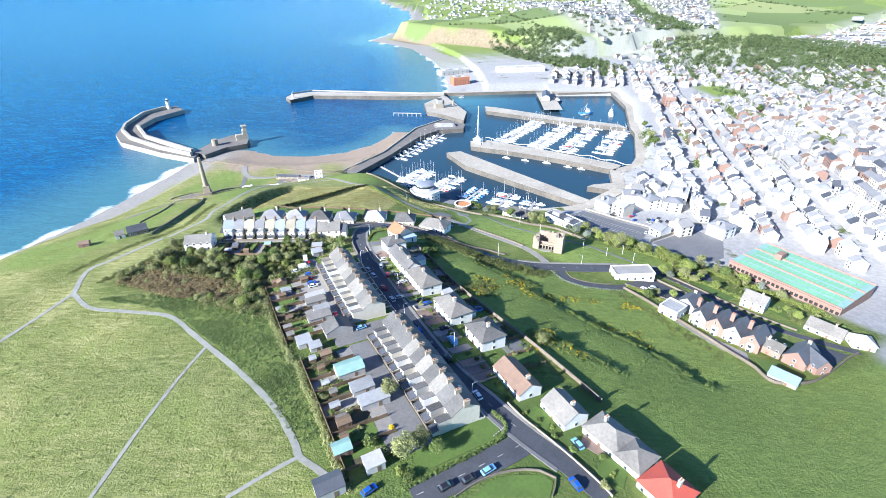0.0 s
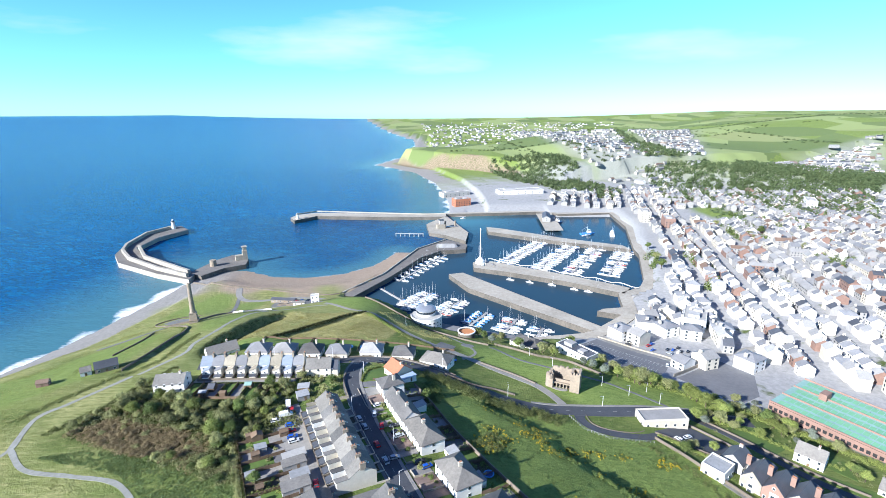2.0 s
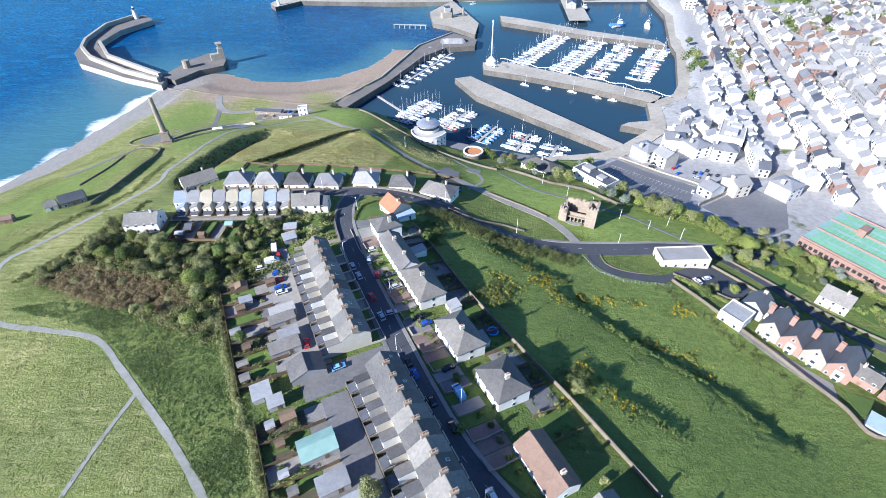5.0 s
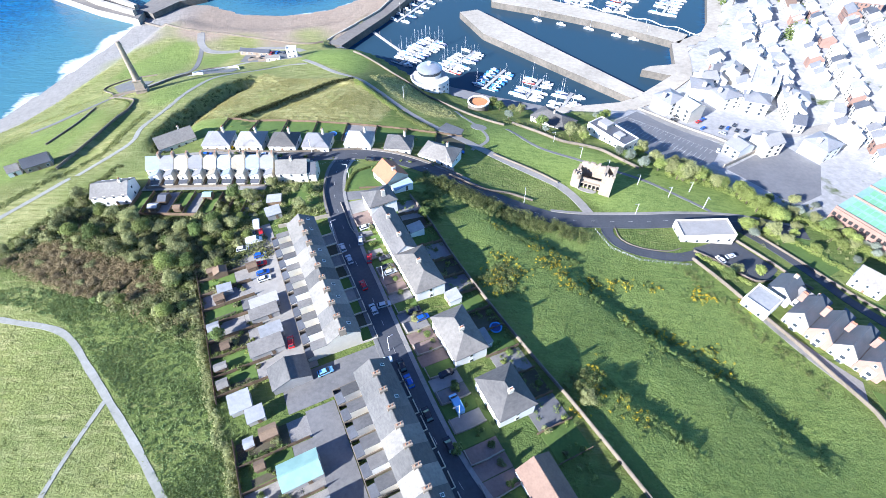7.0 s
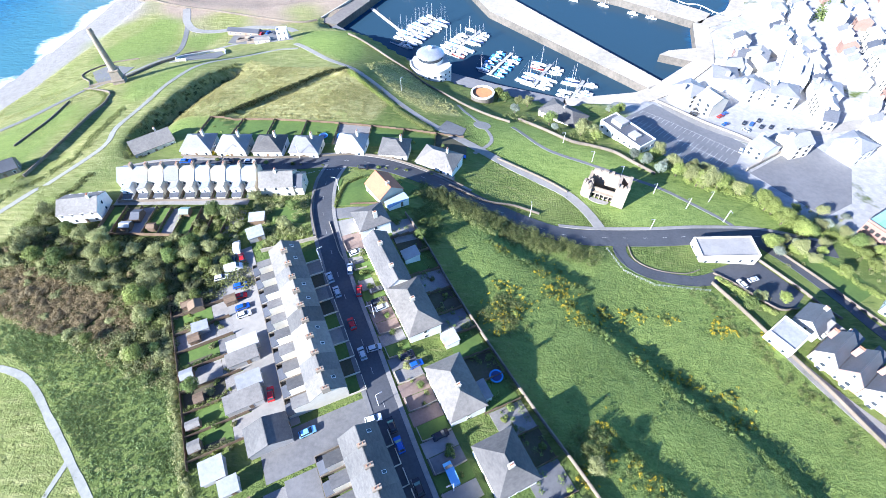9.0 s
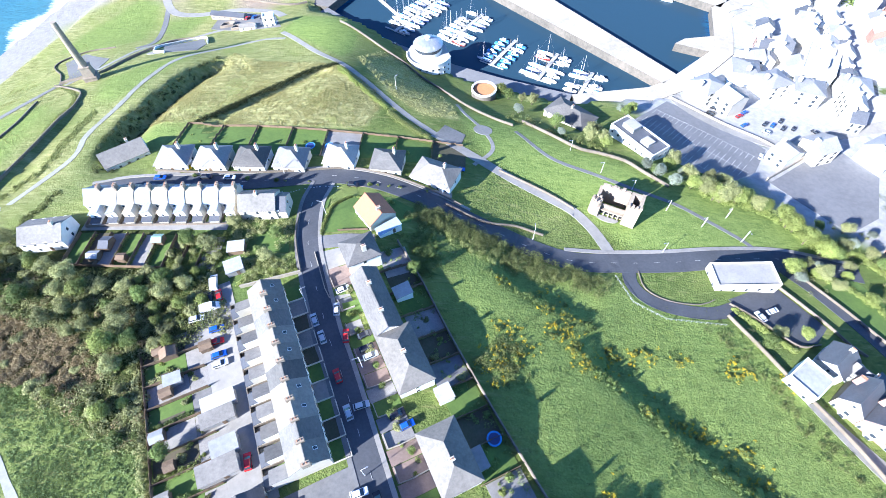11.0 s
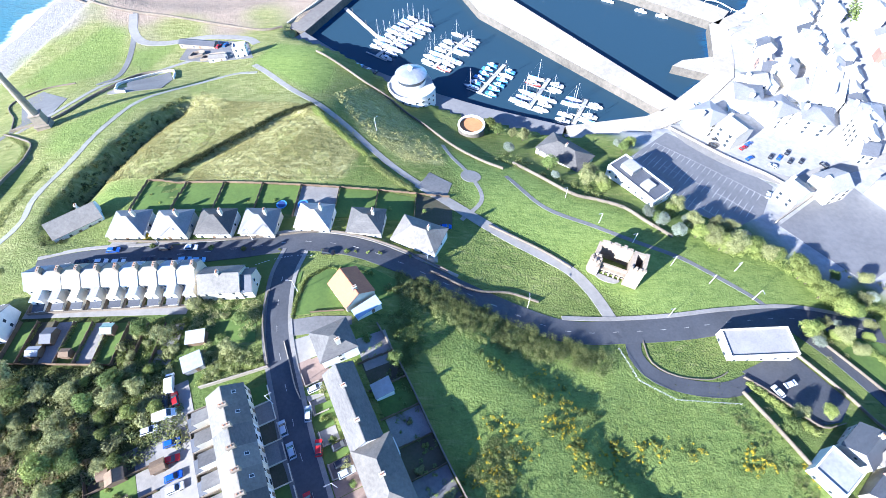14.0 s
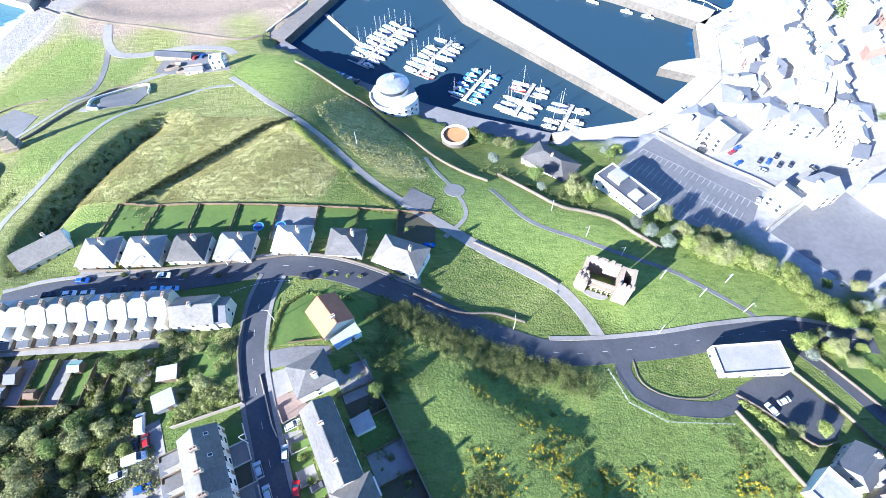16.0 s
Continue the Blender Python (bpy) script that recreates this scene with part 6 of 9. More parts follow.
def stuff_house(x, y, z, turn, w, d, eave, ridge, wall_i, roof_i):
    """Adds one plain house to the joined far part of the town."""
    c, s = math.cos(radians(turn)), math.sin(radians(turn))
    n = len(ST_V)
    hw, hd, o = w / 2, d / 2, 0.3
    loc = [(-hw, -hd, -2), (hw, -hd, -2), (hw, hd, -2), (-hw, hd, -2), (-hw, -hd, eave), (hw, -hd, eave), (hw, hd, eave), (-hw, hd, eave), (-hw, 0, ridge), (hw, 0, ridge),
           (-hw - o, -hd - o, eave - 0.1), (hw + o, -hd - o, eave - 0.1), (hw + o, hd + o, eave - 0.1), (-hw - o, hd + o, eave - 0.1), (-hw - o, 0, ridge + 0.15), (hw + o, 0, ridge + 0.15)]
    ST_V.extend((x + a * c - b * s, y + a * s + b * c, z + h) for a, b, h in loc)
    for f, m in (((0, 1, 5, 4), wall_i), ((1, 2, 6, 9, 5), wall_i), ((2, 3, 7, 6), wall_i), ((3, 0, 4, 8, 7), wall_i), ((10, 11, 15, 14), roof_i), ((12, 13, 14, 15), roof_i)):
        ST_F.append(tuple(n + i for i in f))
        ST_M.append(m)
    n = len(ST_V)
    for dx, dz in ((-hw + 0.4, ridge + 1.2),):
        loc = [(dx + a, b, h) for h in (ridge - 1, dz) for a, b in ((-0.4, -0.7), (0.4, -0.7), (0.4, 0.7), (-0.4, 0.7))]
        ST_V.extend((x + a * c - b * s, y + a * s + b * c, z + h) for a, b, h in loc)
        for f in ((0, 1, 5, 4), (1, 2, 6, 5), (2, 3, 7, 6), (3, 0, 4, 7), (4, 5, 6, 7)):
            ST_F.append(tuple(n + i for i in f))
            ST_M.append(wall_i)
    for k in range(int(w / 3)):
        for fl in range(int(eave / 2.8)):
            n = len(ST_V)
            for sy in (-1, 1):
                n = len(ST_V)
                xx, zz = -hw + (k + 0.5) * 3, 1.5 + fl * 2.8
                loc = [(xx - 0.5, sy * (hd + 0.04), zz - 0.7), (xx + 0.5, sy * (hd + 0.04), zz - 0.7), (xx + 0.5, sy * (hd + 0.04), zz + 0.7), (xx - 0.5, sy * (hd + 0.04), zz + 0.7)]
                ST_V.extend((x + a * c - b * s, y + a * s + b * c, z + h) for a, b, h in loc)
                ST_F.append((n, n + 1, n + 2, n + 3))
                ST_M.append(6)


def row_spots(poly, u, v, rows, pitch=15.0, street=9.0, org=(160, 300)):
    """House places in back-to-back rows inside a polygon."""
    out = []
    arr = [Vector(p) for p in poly]
    smin, smax = min((p - Vector(org)).dot(v) for p in arr), max((p - Vector(org)).dot(v) for p in arr)
    tmin, tmax = min((p - Vector(org)).dot(u) for p in arr), max((p - Vector(org)).dot(u) for p in arr)
    s, k = smin, 0
    while s < smax:
        t = tmin + rng.uniform(0, 8)
        while t < tmax:
            w = rng.choice((rng.uniform(5.6, 9.2), rng.uniform(5.6, 9.2), rng.uniform(10, 22)))
            t += w / 2
            if (t - tmin) % rows < 9:
                t += 9
            p = Vector(org) + u * t + v * (s + rng.uniform(-0.8, 0.8))
            out.append((p.x, p.y, w, k % 2))
            t += w / 2 + (rng.uniform(3, 14) if rng.random() < 0.12 else 0.05)
        s += pitch if k % 2 == 0 else pitch + street - 1
        k += 1
    xs, ys = np.array([o[0] for o in out]), np.array([o[1] for o in out])
    ok = inside(xs, ys, poly)
    for fx, fy, fr in FREE + GREENS:
        ok &= np.hypot(xs - fx, ys - fy) > fr
    ok &= np.array([rng.random() > 0.05 for _ in out])
    return [o for o, k in zip(out, ok) if k]


near_things = 0
spots = row_spots(TOWN, U, V, 74)
zs = ground_z(np.array([s[0] for s in spots]), np.array([s[1] for s in spots]))
for (x, y, w, side), z in zip(spots, zs):
    turn = TURN_U + (180 if side else 0) + rng.uniform(-2.5, 2.5)
    if rng.random() < 0.12:
        turn += 90
    if math.hypot(x - 150, y - 300) < 215 and near_things < 130:
        near_things += 1
        copy_thing(rng.choices(VARS, (4, 3, 3, 2, 1))[0], pose(x, y, z, 0, 0, turn))
    else:
        e = rng.choice((5.6, 6.0, 6.0, 8.6))
        stuff_house(x, y, z, turn, w, rng.uniform(8, 10.5), e, e + rng.uniform(2.4, 3.4), rng.choice((0, 0, 1, 1, 1, 2, 2, 2, 2, 3)), rng.choice((4, 4, 4, 5, 5, 5, 5, 5, 7, 8)))
for i, (x, y) in enumerate([(129.5, 349), (138.5, 339), (165.2, 354.8), (185, 372), (203.7, 385.8), (180.9, 348.5), (161.1, 376.8), (196, 302), (152, 300.5), (168, 304), (154.5, 366), (180.4, 386.1), (204.5, 350.3)]):
    copy_thing(VARS[(3, 1, 3, 0, 1)[i % 5]], pose(x, y, gz(x, y), 0, 0, (30, -60, 20, 75, 60, -20, 10)[i % 7]) @ Matrix.Diagonal((1.5, 1.3, 0.95, 1)))
for v in VARS:
    for o in (*v.children_recursive, v):
        bpy.data.objects.remove(o)
for poly, (du, ln) in zip(SUBURBS, (((0.86, 0.5), 160), ((0.9, 0.42), 160), ((0.95, -0.3), 120), ((0.3, 0.95), 130))):
    du = Vector(du).normalized()
    sp = row_spots(poly, du, Vector((du.y, -du.x)), ln, 24, 14, poly[0])
    if len(sp) > 900:
        sp = rng.sample(sp, 900)
    sp = [s_ for s_ in sp if rng.random() < 0.62]
    zz = ground_z(np.array([s[0] for s in sp]), np.array([s[1] for s in sp]))
    for (x, y, w, side), z in zip(sp, zz):
        stuff_house(x, y, z, math.degrees(math.atan2(du.y, du.x)) + rng.choice((0, 0, 90)) + rng.uniform(-7, 7), w * 1.35, 8.5, 5.2, 7.8, rng.choice((0, 1, 1, 2, 2)), rng.choice((4, 4, 4, 5, 5, 5, 7, 7, 8)))
for i in range(1300):
    a, r_ = rng.uniform(-0.08, 0.72), rng.uniform(1900, 4300)
    x, y = math.sin(a) * r_, math.cos(a) * r_
    if x < -0.06 * y + 60 or x > 0.34 * y:
        continue
    stuff_house(x, y, gz(x, y), rng.uniform(0, 180), rng.uniform(8, 22), 9, 5.5, 8.4, rng.choice((0, 1, 2)), rng.choice((4, 5, 7)))
me = bpy.data.meshes.new("far_town")
me.from_pydata(ST_V, [], ST_F)
for k in ("render_white", "render_cream", "render_grey", "brick", "slate_town_lit", "tile_town_lit", "glass", "slate_dark", "tile_brown"):
    me.materials.append(M[k])
me.polygons.foreach_set("material_index", ST_M)
tagged(new("far_town", me), "rows of pale slate-roofed houses across the town and hillsides", "houses", kind="stuff")
for nm, x, y, turn, w, d, h, wm, lab in (("warehouse", 30, 900, 20, 30, 20, 13, "tile_orange", "orange-walled warehouse by the railway"), ("warehouse", 20, 1010, 25, 60, 26, 8, "concrete", "long pale warehouse by the shore"),
        ("warehouse", 150, 980, 10, 90, 30, 7, "render_white", "large white retail shed"), ("warehouse", 250, 940, 15, 70, 26, 7, "concrete", "pale grey retail shed"), ("church_tower", 500, 520, 70, 13, 13, 20, "brick", "red sandstone church tower among trees"),
        ("flats", 300, 730, 75, 34, 14, 15, "render_cream", "cream apartment block on the quay"), ("flats", 318, 690, 75, 30, 14, 13, "brick", "brick apartment block on the quay"), ("flats", 600, 800, 60, 46, 14, 16, "render_white", "white slab block on the hillside"),
        ("offices", 196, 372, 60, 30, 16, 9, "render_white", "long white flat-roofed building by the quay")):
    flat_block(nm, x, y, turn, w, d, h, lab, "building", wm, "concrete", max(1, min(4, int(h / 3.4))), 6, far=True)

# ---- plants ----
def leaf_mat(name, a, b):
    m = bpy.data.materials.new(name)
    m.use_nodes = True
    n, l = m.node_tree.nodes, m.node_tree.links
    p = n["Principled BSDF"]
    p.inputs["Roughness"].default_value, p.inputs["Specular IOR Level"].default_value = 0.7, 0.25
    geo, info = n.new("ShaderNodeNewGeometry"), n.new("ShaderNodeObjectInfo")
    mx = n.new("ShaderNodeMix")
    mx.data_type = "RGBA"
    mx.inputs[6].default_value, mx.inputs[7].default_value = (*a, 1), (*b, 1)
    l.new(geo.outputs["Random Per Island"], mx.inputs[0])
    hs = n.new("ShaderNodeHueSaturation")
    r = n.new("ShaderNodeMapRange")
    r.inputs["To Min"].default_value, r.inputs["To Max"].default_value = 0.65, 1.35
    l.new(info.outputs["Random"], r.inputs[0])
    l.new(r.outputs[0], hs.inputs["Value"])
    l.new(mx.outputs[2], hs.inputs["Color"])
    l.new(hs.outputs[0], p.inputs["Base Color"])
    glow, both = n.new("ShaderNodeBsdfTranslucent"), n.new("ShaderNodeMixShader")
    both.inputs[0].default_value = 0.36
    l.new(hs.outputs[0], glow.inputs["Color"])
    l.new(p.outputs[0], both.inputs[1])
    l.new(glow.outputs[0], both.inputs[2])
    l.new(both.outputs[0], n["Material Output"].inputs["Surface"])
    return m


LEAF = dict(green=leaf_mat("leaf_green", (0.095, 0.135, 0.040), (0.20, 0.255, 0.075)), olive=leaf_mat("leaf_olive", (0.18, 0.195, 0.085), (0.35, 0.355, 0.15)),
            brown=leaf_mat("leaf_brown", (0.155, 0.118, 0.062), (0.28, 0.225, 0.12)), light=leaf_mat("leaf_light", (0.15, 0.19, 0.05), (0.31, 0.35, 0.10)),
            silver=leaf_mat("leaf_silver", (0.16, 0.19, 0.15), (0.30, 0.33, 0.26)), yellow=leaf_mat("gorse_flower", (0.62, 0.46, 0.02), (0.75, 0.60, 0.05)))
# Leaf colour darkened to carry the shade of ditch and hollow.
LEAF["ditch"] = leaf_mat("leaf_ditch_shade", (0.045, 0.058, 0.020), (0.10, 0.11, 0.04))
LEAF["hedge"] = leaf_mat("leaf_hedge", (0.110, 0.140, 0.042), (0.25, 0.265, 0.095))
M["bark"] = mat("bark", (0.12, 0.09, 0.065), (0.07, 0.055, 0.04), 0.95, 3.0, 0.05)


def leaves(rnd, lobes, count, size):
    """Many small leaf sprays spread through and over the lobes (centre, radii)."""
    me_v, me_f = [], []
    tot = sum(r[0] * r[2] for _, r in lobes)
    for c, r in lobes:
        for _ in range(int(count * r[0] * r[2] / tot)):
            d = Vector((rnd.gauss(0, 1), rnd.gauss(0, 1), rnd.gauss(0, 1))).normalized()
            if d.z < -0.5:
                d.z *= -0.6
            k = rnd.uniform(0.55, 1.08)
            p = Vector((c[0] + d.x * r[0] * k, c[1] + d.y * r[1] * k, c[2] + d.z * r[2] * k))
            nrm = (d + Vector((rnd.gauss(0, 0.36), rnd.gauss(0, 0.36), rnd.gauss(0.1, 0.34)))).normalized()
            q = nrm.to_track_quat("Z", "Y").to_matrix()
            s, a = size * rnd.uniform(0.6, 1.4), rnd.uniform(0, 6.28)
            n = len(me_v)
            for i, (rr, h) in enumerate(((1.0, 0), (0.62, 0.18), (1.0, 0.02), (0.55, -0.12), (0.85, 0.05))):
                t = a + i * 1.2566
                me_v.append(p + q @ Vector((math.cos(t) * rr * s, math.sin(t) * rr * s, h * s)))
            me_f.append((n, n + 1, n + 2, n + 3, n + 4))
    return me_v, me_f


def crown_mesh(name, rnd, lobes, count, size, material):
    v, f = leaves(rnd, lobes, count, size)
    m = bpy.data.meshes.new(name)
    m.from_pydata([tuple(p) for p in v], [], f)
    m.materials.append(material)
    return m


def tree_kind(seed, h, spread_, colour, label):
    """A tree: tapered trunk with limbs, and a crown of leaf sprays with gaps."""
    rnd = random.Random(seed)
    r = root("tree", 0, 0, 0, 0, label, "tree", "trees")
    lobes, bm = [], bmesh.new()
    cyl(bm, 0, 0, -0.5, h * 0.5, h * 0.035, h * 0.022, 8)
    for i in range(7):
        a, k = i * 0.9 + rnd.uniform(-0.3, 0.3), rnd.uniform(0.45, 1.0)
        tip = (math.cos(a) * spread_ * 0.62 * k, math.sin(a) * spread_ * 0.62 * k, h * rnd.uniform(0.42, 0.70))
        beam(bm, (0, 0, h * rnd.uniform(0.2, 0.42)), tip, h * 0.013, 5)
        lobes.append((tip, (spread_ * rnd.uniform(0.34, 0.5), spread_ * rnd.uniform(0.34, 0.5), h * rnd.uniform(0.16, 0.24))))
    lobes.append(((0, 0, h * 0.70), (spread_ * 0.62, spread_ * 0.62, h * 0.24)))
    lobes.append(((0, 0, h * 0.50), (spread_ * 0.80, spread_ * 0.80, h * 0.22)))
    part("trunk", bm, M["bark"], r)
    put("crown", crown_mesh("crown", rnd, lobes, 2400, spread_ * 0.056, LEAF[colour]), r, Matrix())
    return r


def bush_kind(seed, s, h, colour, label, flower=False, group="bushes", name="bush"):
    rnd = random.Random(seed)
    lobes = [((rnd.uniform(-0.5, 0.5) * s, rnd.uniform(-0.5, 0.5) * s, h * rnd.uniform(0.3, 0.5)), (s * rnd.uniform(0.4, 0.6), s * rnd.uniform(0.4, 0.6), h * rnd.uniform(0.35, 0.55))) for _ in range(5)]
    r = tagged(new(name, crown_mesh("foliage", rnd, lobes, 640, s * 0.095, LEAF[colour])), label, "bush", group)
    if flower:
        put("blossom", crown_mesh("blossom", rnd, [((c[0], c[1], c[2] + 0.12), q) for c, q in lobes[:4]], 110, s * 0.05, LEAF["yellow"]), r, Matrix())
    return r


def thicket(name, spots, per, size, material, label, category="bush", kind="stuff", seed=3, group=""):
    """Low rounded growth of many leaf sprays. spots: x, y, radius, height of each mound."""
    rs = np.random.RandomState(seed)
    sp = np.array(spots, float)
    q = np.repeat(np.arange(len(sp)), per)
    n = len(q)
    d = rs.normal(size=(n, 3))
    d /= np.linalg.norm(d, axis=1)[:, None]
    d[:, 2] = np.abs(d[:, 2])
    k = rs.uniform(0.6, 1.1, (n, 1))
    g = ground_z(sp[:, 0], sp[:, 1])
    c = np.stack([sp[:, 0], sp[:, 1], g], 1)[q] + d * k * np.stack([sp[:, 2], sp[:, 2], sp[:, 3]], 1)[q]
    nr = d + rs.normal(0, 0.40, (n, 3))
    nr /= np.linalg.norm(nr, axis=1)[:, None]
    u = np.cross(nr, rs.normal(size=(n, 3)))
    u /= np.linalg.norm(u, axis=1)[:, None]
    w = np.cross(nr, u)
    s = (size * rs.uniform(0.6, 1.5, n))[:, None]
    co = np.stack([c + u * s, c + w * s * 0.7 + nr * s * 0.2, c - u * s * 0.9, c - w * s * 0.6 + nr * s * 0.15], 1).reshape(-1, 3)
    me = bpy.data.meshes.new(name)
    me.from_pydata(co.tolist(), [], np.arange(4 * n).reshape(-1, 4).tolist())
    me.materials.append(material)
    return tagged(new(name, me), label, category, group, kind)


def mounds(poly, n, r0, r1, h0, h1, keep=lambda x, y: True):
    xs, ys = [p[0] for p in poly], [p[1] for p in poly]
    X = [prng.uniform(min(xs), max(xs)) for _ in range(n * 4)]
    Y = [prng.uniform(min(ys), max(ys)) for _ in range(n * 4)]
    ok = inside(np.array(X), np.array(Y), poly)
    return [(x, y, prng.uniform(r0, r1), prng.uniform(h0, h1)) for x, y, o in zip(X, Y, ok) if o and keep(x, y)][:n]


def belt(pts, step, wide, r0, r1, h0, h1):
    return [(q.x + prng.uniform(-wide, wide), q.y + prng.uniform(-wide, wide), prng.uniform(r0, r1), prng.uniform(h0, h1)) for q in bezier(pts, step)]


def wild(x, y):
    """True outside the garden plots and clear of the houses."""
    s, n = (x - 9.2) * -0.4633 + (y - 98.2) * 0.8862, -(x - 9.2) * 0.8862 - (y - 98.2) * 0.4633
    if -5 < s < 113 and n < 43.5 or (-122 < x < -70 and y > 207.5) or seg_dist(np.array([x]), np.array([y]), STREET)[0] < 7:
        return False
    return min((x - a) ** 2 + (y - b) ** 2 for a, b in BUILT) > 90


KINDS = dict(green=tree_kind(1, 8, 3.6, "green", "broadleaf tree with a dark green crown"), olive=tree_kind(2, 7, 3.4, "olive", "olive green tree with a loose crown"),
             light=tree_kind(3, 8, 3.8, "light", "yellow-green tree in full leaf"), silver=tree_kind(4, 6, 2.8, "silver", "small tree with silvery grey-green leaves"),
             bush=bush_kind(5, 2.2, 2.4, "green", "dense dark green bush"), bush_olive=bush_kind(6, 2.4, 2.6, "olive", "olive green rough shrub with dense twigs", False, "shrubs", "shrub"),
             brown=bush_kind(7, 2.4, 2.0, "brown", "rust brown bramble and bracken clump", False, "brambles", "bramble_clump"), bush_light=bush_kind(8, 1.6, 1.7, "light", "clipped yellow-green garden bush"),
             yellow=bush_kind(11, 1.8, 1.6, "yellow", "garden shrub covered in bright yellow blossom"), gorse=bush_kind(9, 1.6, 1.2, "green", "low gorse bush dotted with yellow flowers", True, "gorse", "gorse_bush"), low=bush_kind(10, 1.8, 0.9, "olive", "low olive tussock of rough growth", False, "tussocks", "grass_tussock"))
prng = random.Random(21)
BUILT = [(o.location.x, o.location.y) for o in bpy.data.objects if o.type == "EMPTY" and o.get("category") in ("house", "bungalow", "terraced house", "barn", "castle", "museum", "apartment block")] + [(500.0, 500.0)]


def plant(kind, x, y, s=1.0):
    if min((x - a) ** 2 + (y - b) ** 2 for a, b in BUILT) < 36:
        return
    copy_thing(KINDS[kind], pose(x, y, gz(x, y) - 0.1, 0, 0, prng.uniform(0, 360)) @ Matrix.Diagonal((s, s, s * prng.uniform(0.85, 1.15), 1)))


def scatter(poly, n, kinds, lo, hi, gap=0.0, avoid=((0, 0), (0, 1), (1, 0)), keep=lambda x, y: True):
    xs, ys = [p[0] for p in poly], [p[1] for p in poly]
    got, tries = [], 0
    while len(got) < n and tries < n * 40:
        tries += 1
        x, y = prng.uniform(min(xs), max(xs)), prng.uniform(min(ys), max(ys))
        if keep(x, y) and inside(np.array([x]), np.array([y]), poly)[0] and not inside(np.array([x]), np.array([y]), list(avoid))[0] and all((x - a) ** 2 + (y - b) ** 2 > gap * gap for a, b in got):
            got.append((x, y))
            plant(prng.choice(kinds), x, y, prng.uniform(lo, hi))


def along(pts, step, kinds, lo, hi, wide=0.0):
    for q in bezier(pts, step):
        plant(prng.choice(kinds), q.x + prng.uniform(-wide, wide), q.y + prng.uniform(-wide, wide), prng.uniform(lo, hi))


BRACKEN = [(-152.5, 185.2), (-138.2, 195.6), (-106.9, 185.9), (-89.3, 173.8), (-100.1, 169.7), (-121.2, 172.6)]
def open_scrub(x, y):
    return wild(x, y) and not inside(np.array([x]), np.array([y]), BRACKEN)[0]


thicket("scrub_thicket", mounds(SCRUB, 290, 1.2, 3.2, 0.6, 2.0, open_scrub), 110, 0.25, LEAF["olive"], "dense olive scrub and bramble on the hillside", "scrub")
thicket("scrub_thicket", mounds(SCRUB, 190, 1.0, 2.8, 0.8, 2.6, open_scrub), 110, 0.22, LEAF["hedge"], "mid green thorn scrub on the hillside", "scrub", seed=14)
thicket("scrub_thicket", mounds(SCRUB, 120, 1.0, 2.4, 0.8, 1.8, lambda x, y: wild(x, y) and y < 200 - 0.3 * (x + 110)), 90, 0.22, LEAF["brown"], "brown bramble among the hillside scrub", "scrub", seed=15)
thicket("bracken_patch", mounds(BRACKEN, 420, 0.8, 1.9, 0.5, 1.6, wild), 80, 0.18, LEAF["brown"], "rust brown bracken and bramble patch", "bracken", seed=4)
scatter(SCRUB, 24, ("olive", "olive", "light", "green", "olive"), 0.65, 1.05, 5.0, BRACKEN, lambda x, y: wild(x, y) and x < -82)
scatter(SCRUB, 22, ("light", "olive", "olive"), 0.4, 0.7, 3.0, BRACKEN, wild)
scatter(SCRUB, 40, ("bush", "bush_olive", "bush_olive"), 0.6, 1.4, 2.0, BRACKEN, wild)
OVERGROWN = [(-87, 220), (-79, 223), (-71.5, 224), (-71, 207.9), (-73.5, 199), (-74.5, 193), (-77.5, 187.8), (-84, 188), (-88, 200)]
scatter(OVERGROWN, 8, ("olive", "light", "light"), 0.4, 0.62, 3.5)
scatter(OVERGROWN, 26, ("bush_light", "bush_olive", "bush_olive"), 0.6, 1.0, 2.0)
scatter(BRACKEN, 26, ("brown", "brown", "bush_olive"), 0.6, 1.0, 2.4, keep=wild)
thicket("field_hedge", belt([(-11.7, 238.9), (-1.9, 235.8), (10.6, 230.2), (22.8, 225.2), (36.7, 221.4), (52, 217)], 0.16, 4.2, 0.9, 1.9, 1.0, 2.8), 120, 0.13, LEAF["hedge"], "broad overgrown olive hedge between field and road", "hedge", "", 5)
thicket("villa_hedge", belt([(87.5, 206.1), (93.4, 196), (99.8, 184.3), (105.5, 173), (111.6, 164.3), (115.6, 154.2)], 0.55, 3.4, 0.5, 1.1, 0.4, 1.1), 70, 0.12, LEAF["hedge"], "straggling low hedge along the field's lower wall", "hedge", "", 6)
for i, (line, st) in enumerate((([(12.7, 215.7), (28.2, 207.3), (46.2, 199.4)], 0.5), ([(39.4, 187.9), (50.9, 179.4), (62, 167.8), (70.4, 159.7), (81.2, 152.6), (89.1, 141.8), (93.8, 134.5), (97.7, 127.2)], 0.42), ([(39.1, 149.6), (48.6, 142), (56, 135.3), (62.7, 128.5)], 0.5))):
    thicket("ridge_growth", [m_ for m_ in belt(line, st * 0.55, 2.0, 0.3, 1.0, 0.25, 1.5) if math.sin(m_[0] * 0.45) + math.sin(m_[1] * 0.7) > -0.7], 40, 0.15, LEAF["green"], "ragged weeds and gorse along a field ridge", "rough growth", seed=7 + i)
